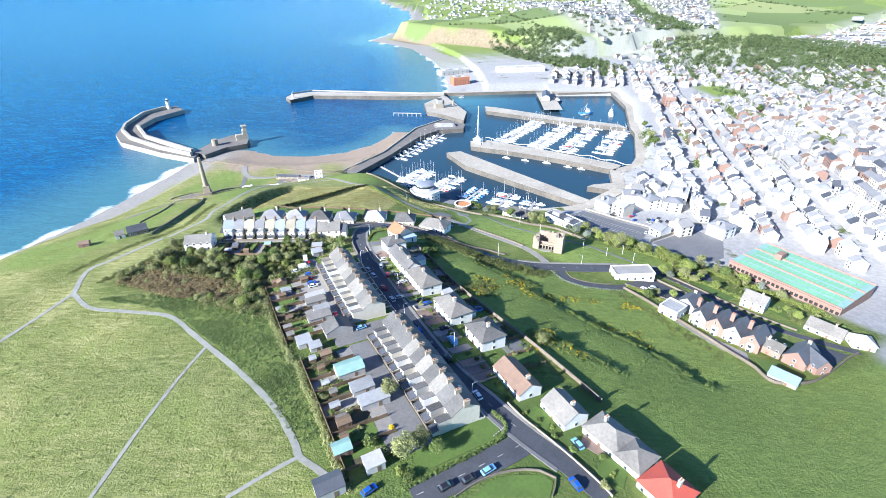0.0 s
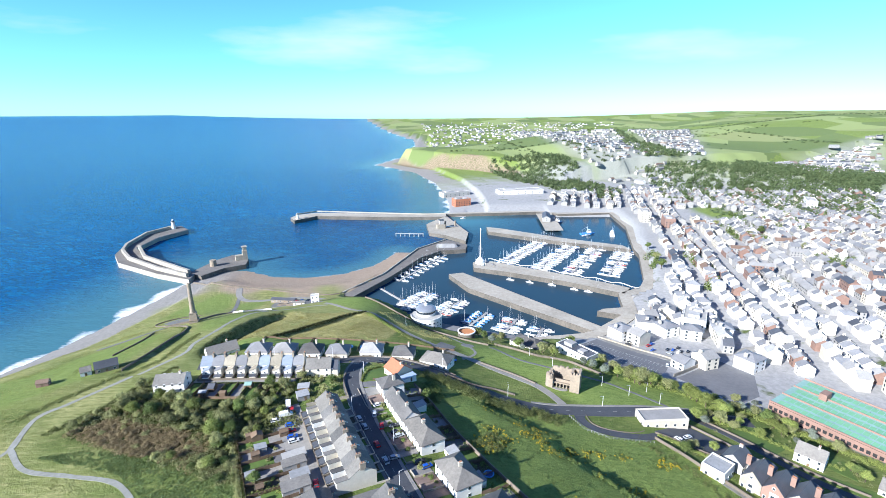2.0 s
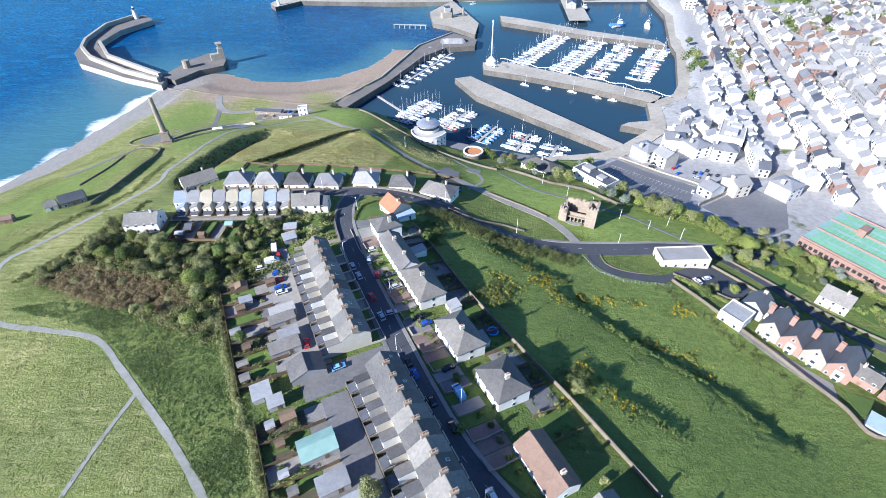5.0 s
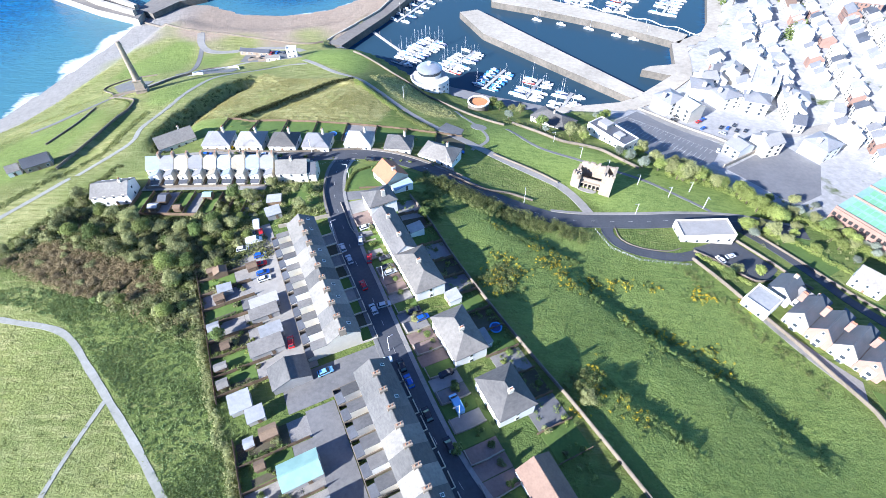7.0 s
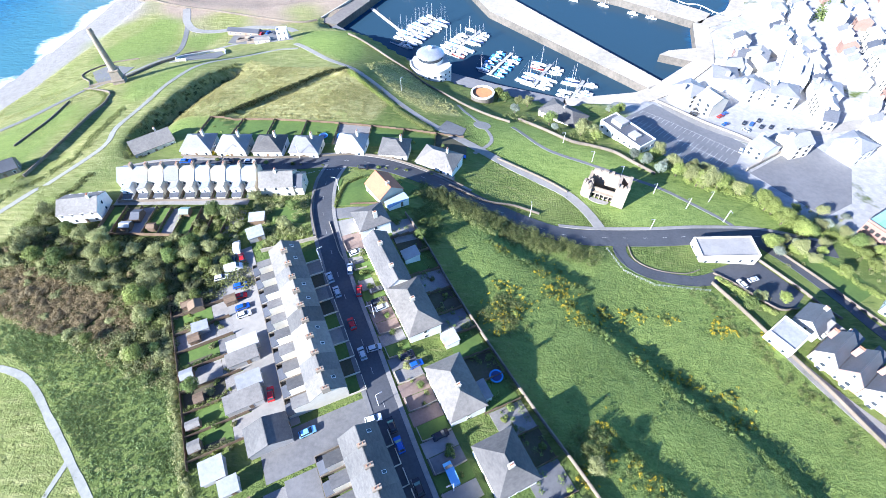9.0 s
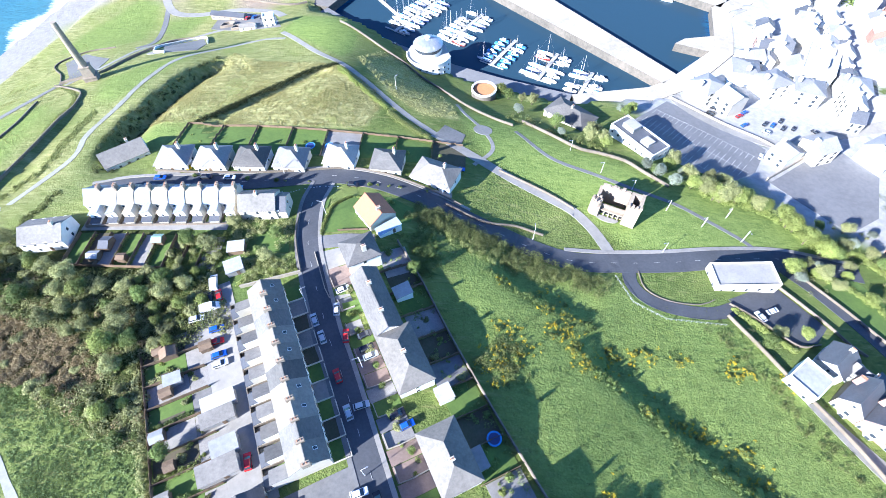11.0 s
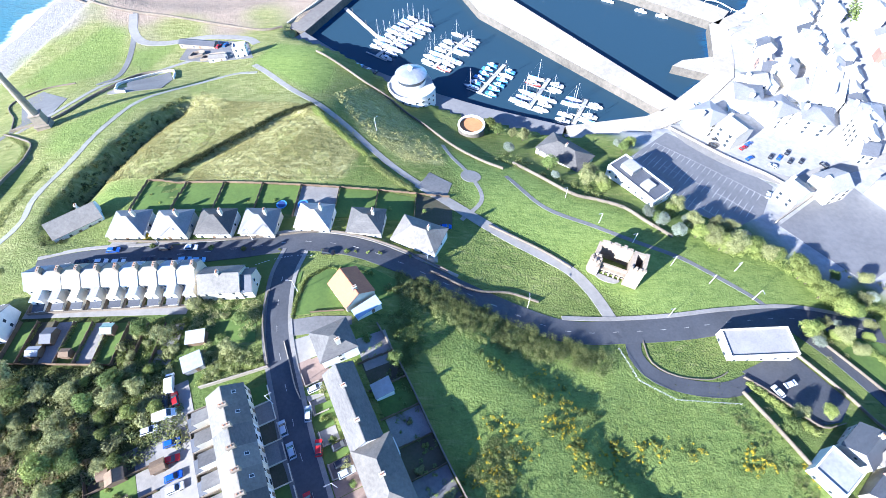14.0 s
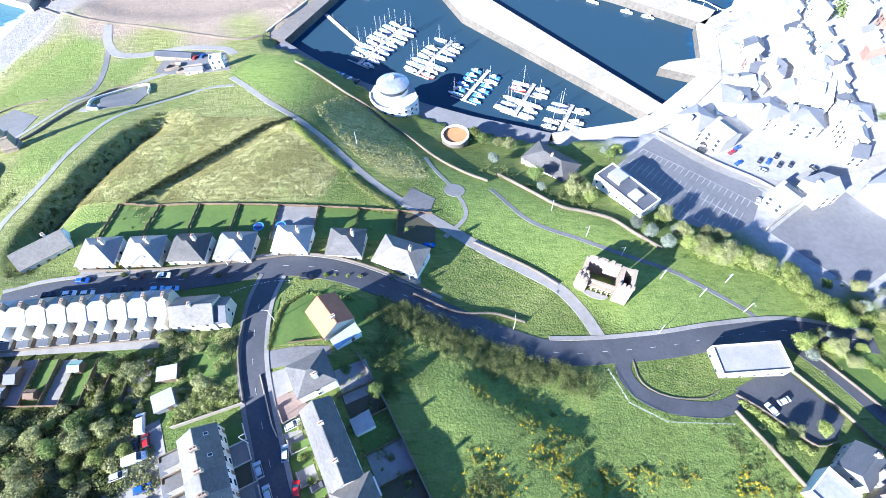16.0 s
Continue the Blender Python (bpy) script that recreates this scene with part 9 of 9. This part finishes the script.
# drive and walls round the corner house and the loop
wall_line("yard_wall", [(96.5, 215), (102, 211), (108, 205.5), (114.5, 200), (122.5, 201.5)], 1.0, 0.3, M["stone_wall"], "stone wall round the lower car park", kind="structure")
wall_line("yard_wall", [(116.3, 226.5), (122.1, 219), (129, 209.5), (133.5, 202), (137, 198.5)], 1.1, 0.35, M["stone_wall"], "coped stone wall beside the lower car park", kind="structure")
wall_line("loop_kerb", [(67, 226), (68, 218.5), (75, 214.3), (86, 213.8), (92, 216.5)], 0.35, 0.3, M["stone_wall"], "curved stone kerb round the grass island", kind="structure", cap=False)
wall_line("lane_wall", [(18.7, 269.3), (37.9, 259.8), (47.4, 253.3)], 0.9, 0.4, M["stone_wall"], "low stone wall along the lane", kind="structure")
wall_line("lower_wall", [(-2, 245), (12, 239.5), (24, 240.5), (34, 238)], 1.0, 0.4, M["stone_wall"], "stone wall along the foot of the gardens", kind="structure")
# railings by the field's lower path
for a, b in (((58, 222.5), (62, 212)), ((62, 212), (72, 206.5)), ((72, 206.5), (92, 206))):
    a, b = Vector(a), Vector(b)
    n = int((b - a).length / 1.6)
    r = root("railing", a.x, a.y, gz(a.x, a.y), 0, "pale post railing at the field's lower edge", "railing", "railings")
    pm = shared("rail_post", lambda bm: box(bm, -0.05, 0.05, -0.05, 0.05, -0.3, 1.2), [M["concrete"]])
    bm = bmesh.new()
    for i in range(n + 1):
        p = a + (b - a) * (i / n)
        put("post", pm, r, pose(p.x - a.x, p.y - a.y, gz(p.x, p.y) - gz(a.x, a.y)))
    for h in (0.6, 1.1):
        beam(bm, (0, 0, h), (b.x - a.x, b.y - a.y, gz(b.x, b.y) - gz(a.x, a.y) + h), 0.035, 4)
    part("rail", bm, M["metal"], r)


# verge, hedged lawn, drive and forecourts of the corner
patch("garden_verge", [(-36.8, 244.9), (-43.4, 240.4), (-44.4, 232.1), (-42.7, 222.7), (-41.6, 223), (-41.7, 230.1), (-40.2, 238.4), (-35, 243.6)], M["lawn"], "mown verge outside the corner hedge", 0.14)
patch("garden_lawn", [(-34.2, 242.5), (-39, 237.8), (-40.5, 230), (-40.5, 224.6), (-35, 225.2), (-27.5, 226), (-19, 230), (-13, 233), (-12.6, 239.7), (-20, 243.5), (-28, 245.5)], M["lawn"], "clipped lawn round the corner house", 0.11)
patch("garden_drive", [(-41.2, 217.5), (-41.2, 223.0), (-34, 224.3), (-24, 224.6), (-23.4, 221.9), (-32.3, 219.0)], M["asphalt_old"], "grey drive between the corner house and the villa", 0.14)
patch("garden_forecourt", [(-40.9, 215.9), (-32.9, 218.7), (-30.0, 212.7), (-37.8, 208.8)], M["asphalt_pale"], "sandy concrete forecourt beside the street", 0.14)
patch("garden_forecourt", [(-37.4, 208.5), (-29.9, 212.5), (-26.6, 205.3), (-35.2, 203.0)], M["block"], "pink block-paved forecourt beside the street", 0.14)
patch("garden_lawn", [(-35.1, 202.6), (-26.9, 205.0), (-25.8, 202.4), (-33.9, 200.2)], M["lawn"], "narrow front lawn beside the street", 0.16)
patch("garden_lawn", [(-30.0, 198.2), (-24.5, 200.4), (-23.1, 196.3), (-28.6, 194.3)], M["lawn"], "square front lawn edged with pale stone", 0.17)
patch("garden_patio", [(-18, 208), (-10, 212), (-14, 221), (-22, 217)], M["paving"], "paved patio behind the villa", 0.12)
patch("garden_lawn", [(-62, 226), (-52, 225.5), (-50, 216), (-61.4, 216)], M["lawn"], "shaded lawn behind the semi-detached pair", 0.12)
wall_line("terrace_end_wall", [(-61.2, 202.4), (-52.5, 205.4), (-44.2, 208.3)], 1.5, 0.3, M["stone_pale"], "pale wall across the head of the terrace", kind="structure")
wall_line("street_wall", [(-44.5, 209), (-47.5, 217), (-49.8, 225), (-50.5, 233)], 1.1, 0.3, M["stone_wall"], "stone wall along the bend of the street", kind="structure")
wall_line("forecourt_wall", [(-41.6, 216.0), (-38.3, 208.6), (-35.8, 202.8), (-33.9, 199.8)], 0.7, 0.25, M["stone_pale"], "low pale wall in front of the forecourts", kind="structure")
fence((-26.4, 226.4), (-36, 225.4), "low timber fence beside the drive", 1.0)
shed(-19.6, 226.8, 38, 8, 3.0, 2.4, "sheet_blue", "render_white", "white lean-to with a pale blue flat roof")
shed(-66.4, 216.6, 10, 5, 3.6, 2.2, "sheet_pale", "wood", "grey-roofed shed in an overgrown garden")
for x, y, w, d, rm in ((-110, 211.8, 3.4, 2.6, "sheet_pale"), (-108.2, 216.6, 3.0, 4.6, "slate_dark"), (-92.5, 219.0, 3.2, 3.0, "green_roof"), (-101.0, 211.5, 2.6, 2.2, "wood")):
    shed(x, y, 3, w, d, 2.0, rm, "wood", "small shed in a narrow terrace garden", False)
for k in range(9):
    GREENERY.append((-34 + k * 1.7, 243.0 - k * 0.2, "bush_light", 0.45 + 0.12 * (k % 3)))


def trampoline(x, y):
    r = root("trampoline", x, y, gz(x, y), 0, "round blue garden trampoline on a patio", "trampoline")
    bm = bmesh.new()
    cyl(bm, 0, 0, 0.75, 0.85, 1.9, 1.9, 20)
    part("rim", bm, M["blue"], r)
    bm = bmesh.new()
    cyl(bm, 0, 0, 0.85, 0.87, 1.45, 1.45, 20)
    part("mat", bm, M["navy"], r)
    for k in range(6):
        bm = bmesh.new()
        a = k * 1.0472
        cyl(bm, math.cos(a) * 1.7, math.sin(a) * 1.7, -0.1, 0.76, 0.05, 0.05, 6)
        part("leg", bm, M["metal"], r)


for x, y in ([(13.4, 162.4), (-55.7, 277), (-50.4, 279.4)][0], (-56.0, 271.5), (-48.5, 272.0)):
    trampoline(x, y)


# ---- lamps and markings ----
def street_lamp(x, y, turn, h=7.0):
    r = root("street_lamp", x, y, gz(x, y), turn, "tall pale steel street lamp", "street lamp", "street lamps")
    for nm, build, mt in (("pole", lambda bm: cyl(bm, 0, 0, -0.3, h, 0.11, 0.07, 8), "white"), ("arm", lambda bm: beam(bm, (0, 0, h - 0.05), (1.2, 0, h + 0.15), 0.045, 5), "white"), ("lamp_head", lambda bm: box(bm, 1.0, 1.75, -0.14, 0.14, h + 0.08, h + 0.24), "metal")):
        put(nm, shared(f"street_lamp_{nm}_{h}", build, [M[mt]]), r, Matrix())


for x, y in [(78.3, 235.7), (84.8, 256.8), (72.6, 266), (61.4, 274.9), (97.5, 250.3), (110, 257.2), (50.2, 287.7)]:
    street_lamp(x, y, 200, 6.0)
for s, side in ((8, 1), (34, -1), (60, 1), (86, -1), (112, 1)):
    x, y = SP(s, -2.2 if side > 0 else -10.4)
    street_lamp(x, y, 117.6 - 90 * side)
for x, y, t in ((-41.5, 233, 180), (-92, 252, -90), (-62, 255, -90), (30, 235.5, 90), (-3, 250, -60), (-28, 322, 40), (112, 245, -90)):
    street_lamp(x, y, t)


def dashes(road, pts, start, end, length, gap, width, shift=0.0, up=0.26):
    """Painted dashes along a road, each a piece of its own."""
    line = bezier(pts, 1.0)
    me = shared(f"dash_{length}_{width}", lambda bm: box(bm, -length / 2, length / 2, -width / 2, width / 2, 0, 0.012), [M["line"]])
    pos = start
    while pos < min(end, len(line) - 2):
        i = int(pos)
        a, b = line[i], line[i + 1]
        d = (b - a).normalized()
        p = a + Vector((d.y, -d.x, 0)) * shift
        q, e = p + d * length / 2, p - d * length / 2
        g0, g1 = gz(e.x, e.y), gz(q.x, q.y)
        put("marking", me, road, pose(p.x, p.y, (g0 + g1) / 2 + up, 0, -math.degrees(math.atan2(g1 - g0, length)), math.degrees(math.atan2(d.y, d.x))))
        pos += length + gap


RD = {o.name: o for o in bpy.data.objects if o.name.startswith("road_")}
dashes(RD["road_street"], STREET, 30, 185, 2.0, 7.0, 0.10)
dashes(RD["road_cross"], CROSS, 10, 300, 2.0, 6.0, 0.10, up=0.22)
dashes(RD["road_side"], [(24.5, 92.7), (13.2, 85.2), (0.8, 77.8), (-9, 72.8)], 6, 40, 2.0, 4.0, 0.14, up=0.22)
dashes(RD["road_street"], [(-57.5, 243.8), (-52, 246.3), (-45, 248), (-38.5, 248)], 0, 60, 0.6, 0.6, 0.25, up=0.30)
dashes(RD["road_street"], [(13, 92.5), (18, 97.5)], 0, 12, 0.6, 0.5, 0.3, up=0.30)
CP = bpy.data.objects["pavement_car_park"]
bay = shared("bay_line", lambda bm: box(bm, -2.4, 2.4, -0.09, 0.09, 0, 0.012), [M["line"]])
spine = shared("bay_spine", lambda bm: box(bm, -1.25, 1.25, -0.07, 0.07, 0, 0.012), [M["line"]])
BU, BV = Vector((0.755, -0.656)), Vector((0.656, 0.755))


def bay_mark(me, c, d, half):
    a, b = c - d * half, c + d * half
    if inside(np.array([a.x, b.x]), np.array([a.y, b.y]), CAR_PARK).all():
        rise = math.degrees(math.atan2(gz(b.x, b.y) - gz(a.x, a.y), 2 * half))
        put("bay_line", me, CP, pose(c.x, c.y, (gz(a.x, a.y) + gz(b.x, b.y)) / 2 + 0.15, 0, -rise, math.degrees(math.atan2(d.y, d.x))))


for off, sides in ((0.0, (-2.5, 2.5)), (-15.0, (-2.5, 2.5)), (14.5, (-2.5,))):
    for i in range(22):
        q = Vector((90.5, 325.0)) + BU * (i * 2.5) + BV * off
        for k in sides:
            bay_mark(bay, q + BV * k, BV, 2.4)
        bay_mark(spine, q + BU * 1.25, BU, 1.25)
wall_line("car_park_wall", [(112, 347), (121.5, 337), (133, 325.5), (147, 315), (153, 309)], 1.2, 0.5, M["stone_pale"], "pale coped wall between the road and the car park", kind="structure")
wall_line("yard_wall", [(139, 285), (161, 300.5), (181.5, 315)], 2.2, 0.5, M["stone_pale"], "tall stone wall round the concrete yard", kind="structure")


# ---- rough grass ----
def tufts(name, poly, n, h, a, b, label, seed):
    """Loose upright tussocks over rough ground, one joined mesh."""
    tr = np.random.RandomState(seed)
    xs, ys = np.array([p[0] for p in poly]), np.array([p[1] for p in poly])
    X, Y = tr.uniform(xs.min(), xs.max(), n * 6), tr.uniform(ys.min(), ys.max(), n * 6)
    lump = np.sin(X / 5.1 + np.sin(Y / 7.3)) + np.sin(Y / 4.3 + np.sin(X / 6.1)) + tr.normal(0, 0.5, len(X))
    ok = inside(X, Y, poly) & (lump > 0.4)
    X, Y = X[ok][:n], Y[ok][:n]
    Z = ground_z(X, Y)
    k = len(X)
    V_, F_ = [], []
    for j in range(3):
        ang, ln, wd = tr.uniform(0, 6.28, k), h * tr.uniform(0.5, 1.3, k), h * tr.uniform(0.35, 0.8, k)
        dx, dy = np.cos(ang), np.sin(ang)
        lx, ly = tr.normal(0, 0.35, k) * h + 0.25 * h, tr.normal(0, 0.35, k) * h
        p0 = np.stack([X - dx * wd / 2, Y - dy * wd / 2, Z - 0.05], 1)
        p1 = np.stack([X + dx * wd / 2, Y + dy * wd / 2, Z - 0.05], 1)
        p2 = np.stack([X + lx, Y + ly, Z + ln], 1)
        base = len(V_) * 0 + j * 3 * k
        V_.append(np.concatenate([p0, p1, p2]))
        i = np.arange(k) + base
        F_.append(np.stack([i, i + k, i + 2 * k], 1))
    me = bpy.data.meshes.new(name)
    me.from_pydata(np.concatenate(V_).tolist(), [], np.concatenate(F_).tolist())
    me.materials.append(leaf_mat(name + "_blades", a, b))
    tagged(new(name, me), label, "grass", kind="stuff")


tufts("rough_grass", TALL, 9000, 0.35, (0.26, 0.25, 0.085), (0.46, 0.42, 0.18), "tall straw-coloured grass on the hilltop field", 1)
tufts("meadow_grass", [(-190, 60), (-168, 172), (-133, 160), (-100, 146), (-72, 122), (-54, 104), (-40, 84), (-60, 66)], 6000, 0.2, (0.19, 0.20, 0.06), (0.28, 0.27, 0.09), "dry meadow grass beside the footpaths", 2)
tufts("bank_grass", [(-153, 171.7), (-115.8, 162), (-86.3, 137.8), (-57.5, 109.6), (-40.7, 87.6), (-32.6, 93.4), (-45, 124.7), (-66.3, 155.5), (-82, 160.5), (-112.6, 170.2), (-135.2, 175.3)], 12000, 0.42, (0.095, 0.14, 0.05), (0.175, 0.22, 0.085), "rank green grass between the path and the gardens", 3)
tufts("field_grass", FIELD, 6000, 0.22, (0.11, 0.15, 0.03), (0.19, 0.225, 0.055), "uneven pasture grass in the sloping field", 4)
tufts("cliff_grass", [(-210.5, 189.5), (-274.2, 280.3), (-258, 337.5), (-240.7, 420.5), (-176.1, 315.4), (-172, 214.5), (-172.2, 181.4), (-177.1, 149.3)], 6000, 0.36, (0.18, 0.19, 0.055), (0.33, 0.31, 0.12), "wind-bent grass along the cliff top", 5)

# corner gardens by the side road
patch("garden_corner_lawn", [(-9, 78.5), (13.5, 91.6), (15.4, 96.6), (11.6, 100.2), (4, 96.5), (-9, 86)], M["lawn"], "clipped corner lawn at the end of the terrace", 0.12)
thicket("corner_hedge", belt([(-11.3, 74.6), (-3.2, 79.8), (6.7, 85.9), (14.9, 91.9), (16.6, 96.8), (13.7, 101.6)], 0.3, 0.35, 0.5, 0.8, 0.9, 1.4), 50, 0.14, LEAF["green"], "clipped green hedge round the corner garden", "hedge", "", 21)
patch("garden_south_lawn", [(6, 73.2), (10, 77.5), (16.9, 80), (25.2, 80.2), (27, 78.4), (25.3, 74)], M["lawn"], "mown lawn inside a low curved wall", 0.12)
wall_line("corner_wall", [(1.4, 73), (5.2, 75.9), (10.1, 78.8), (16.6, 81.1), (24, 81.5), (27.9, 79.5), (25.8, 74)], 0.7, 0.3, M["stone_wall"], "low curved stone wall round a lawn", kind="structure")
wall_line("garden_wall", [(18.4, 105.9), (21.9, 100.4), (29.1, 92), (33.9, 86.1), (39, 79.1), (41.5, 74.9)], 0.8, 0.25, M["stone_pale"], "low stone wall before the bungalow gardens", step=3, group="garden walls")
for i, (x, y) in enumerate([(-12, 84.3), (-7.8, 87.4), (-3.2, 85.7), (-17.9, 84.1), (-12.7, 79.7), (-15.9, 94.2), (-10.2, 77.7), (-21.4, 88.8)]):
    plant(("olive", "olive", "green", "bush_olive", "bush_light", "yellow", "bush", "bush")[i], x, y, (1.15, 0.95, 0.7, 1.2, 1.0, 0.7, 1.0, 1.2)[i])
for i, (x, y) in enumerate([(16.2, 114.5), (27.6, 100.9), (42, 92.6), (44.1, 82.7)]):
    patch("garden_front", [(x - 4.5, y - 1), (x + 1, y - 5.5), (x + 4.5, y + 1), (x - 1, y + 5)], M[("lawn", "lawn", "block", "lawn")[i]], "bungalow front garden with lawn or paving", 0.13)
for i, (x, y) in enumerate([(27.3, 99.4), (30.6, 96.9), (34.8, 103.3), (34.7, 89.2), (37.6, 90.1), (42.1, 91.3), (42.6, 87.4), (43.7, 81.5), (38, 97.7), (30.4, 93.4), (23.3, 102), (40.6, 77.9), (25.7, 96.4)]):
    plant(("bush", "bush_light", "bush_olive")[i % 3], x, y, 0.45 + 0.1 * (i % 4))
# hedges between the plots
for i, (s0, n0, n1, w_) in enumerate(((6.4, 30, 39, 0.4), (19.2, 29, 39, 0.5), (32, 31, 39, 0.4), (44.8, 29, 40, 0.6), (66, 33, 42, 0.5), (78.8, 33, 42, 0.7), (91.6, 32, 42, 0.5), (104.4, 33, 42, 0.7))):
    thicket("garden_hedge", belt([SP(s0 + 0.8, n0), SP(s0 + 0.8, (n0 + n1) / 2), SP(s0 + 0.8, n1)], 0.3, w_, 0.5, 0.9, 0.8, 1.8), 46, 0.14, LEAF[("green", "olive", "light")[i % 3]], "leafy hedge between two back gardens", "hedge", "", 30 + i, "garden hedges")
thicket("boundary_growth", belt([SP(-6, 41.8), SP(20, 41.8), SP(52, 42.2)], 0.35, 0.9, 0.5, 1.2, 0.6, 1.8) + belt([SP(52, 43.5), SP(80, 44.8), SP(114, 44.8)], 0.35, 1.0, 0.5, 1.3, 0.6, 2.0), 44, 0.17, LEAF["olive"], "brambles and ivy along the garden boundary fence", "rough growth", seed=41)
thicket("east_growth", [(*SP(prng.uniform(10, 116), prng.uniform(-36, -28)), prng.uniform(0.4, 1.0), prng.uniform(0.4, 1.5)) for _ in range(130)], 46, 0.14, LEAF["green"], "garden shrubs behind the street villas", "bushes", seed=42)
thicket("bank_tussocks", mounds([(-153, 171.7), (-115.8, 162), (-86.3, 137.8), (-57.5, 109.6), (-40.7, 87.6), (-32.6, 93.4), (-45, 124.7), (-66.3, 155.5), (-82, 160.5), (-112.6, 170.2), (-135.2, 175.3)], 2000, 0.4, 1.2, 0.15, 0.4, wild), 14, 0.22, leaf_mat("bank_leaf", (0.10, 0.145, 0.048), (0.165, 0.21, 0.075)), "rank tussocky grass on the bank", "grass", seed=61)
thicket("meadow_tussocks", mounds([(-190, 60), (-168, 172), (-133, 160), (-100, 146), (-72, 122), (-54, 104), (-40, 84), (-60, 66)], 600, 0.4, 1.4, 0.10, 0.28), 12, 0.2, leaf_mat("meadow_leaf", (0.16, 0.19, 0.055), (0.27, 0.27, 0.09)), "low dry tussocks in the meadow", "grass", seed=62)
thicket("path_growth", belt([(-181, 196), (-175, 210), (-166, 228), (-153, 252), (-153, 272), (-152, 290)], 0.3, 1.8, 0.5, 1.3, 0.25, 0.8), 40, 0.15, LEAF["hedge"], "dark rough growth beside the headland path", "rough growth", seed=64)
thicket("path_growth", belt([(-160, 186), (-150, 202), (-146, 215), (-138, 240)], 0.3, 1.6, 0.5, 1.3, 0.3, 1.1), 40, 0.15, LEAF["hedge"], "bramble strip between the path and the scrub", "rough growth", seed=65)
thicket("wall_growth", belt([(-167.9, 236.8), (-165.6, 260.6), (-166.3, 282.7), (-168.4, 302.3), (-192, 320.2)], 0.4, 0.8, 0.4, 0.9, 0.3, 0.8), 36, 0.14, LEAF["hedge"], "weeds along the headland wall", "rough growth", seed=66)
thicket("hill_straw", mounds(TALL, 3000, 0.5, 1.2, 0.12, 0.34), 24, 0.14, leaf_mat("hill_leaf", (0.29, 0.28, 0.10), (0.60, 0.55, 0.26)), "tall straw-coloured grass tussocks on the hilltop", "grass", seed=67)
thicket("slope_straw", mounds(SLOPE_FIELD, 1100, 0.5, 1.2, 0.12, 0.34), 24, 0.14, leaf_mat("slope_leaf", (0.26, 0.25, 0.08), (0.52, 0.48, 0.20)), "tall straw-coloured grass on the slope above the museum", "grass", seed=72)
thicket("lane_hedge", belt([(-55, 328.5), (-43, 315.5), (-30, 303)], 0.14, 0.8, 0.6, 1.1, 0.8, 1.5), 60, 0.14, LEAF["light"], "bright green hedge beside the headland path", "hedge", seed=73)
thicket("lane_hedge", belt([(-29, 300), (-20, 291.5), (-10, 284)], 0.14, 1.0, 0.6, 1.2, 0.9, 1.7), 60, 0.14, LEAF["hedge"], "dark overgrown hedge beside the headland path", "hedge", seed=74)
thicket("field_tussocks", mounds(FIELD, 2200, 0.4, 1.2, 0.08, 0.24), 16, 0.11, leaf_mat("field_leaf", (0.095, 0.125, 0.034), (0.20, 0.22, 0.062)), "uneven tussocks over the sloping field", "grass", seed=68)
# garden shrubs and hedges, after the plots
for i in range(110):
    s_, n_ = grng.uniform(0, 112), grng.choice((grng.uniform(30, 40), grng.uniform(-27, -35), grng.uniform(-12, -15)))
    if 50 < s_ < 64 and n_ > 0:
        continue
    GREENERY.append((*SP(s_, n_), grng.choice(("bush", "bush_light", "bush_olive")), grng.uniform(0.35, 0.75)))
for i in range(24):
    GREENERY.append((grng.uniform(-105, 5), grng.choice((grng.uniform(265, 275), 250.5)), grng.choice(("bush_light", "bush")), grng.uniform(0.3, 0.6)))
for x, y, k, s_ in GREENERY:
    plant(k, x, y, s_)
for o in KINDS.values():
    for c in (*o.children_recursive, o):
        bpy.data.objects.remove(c)
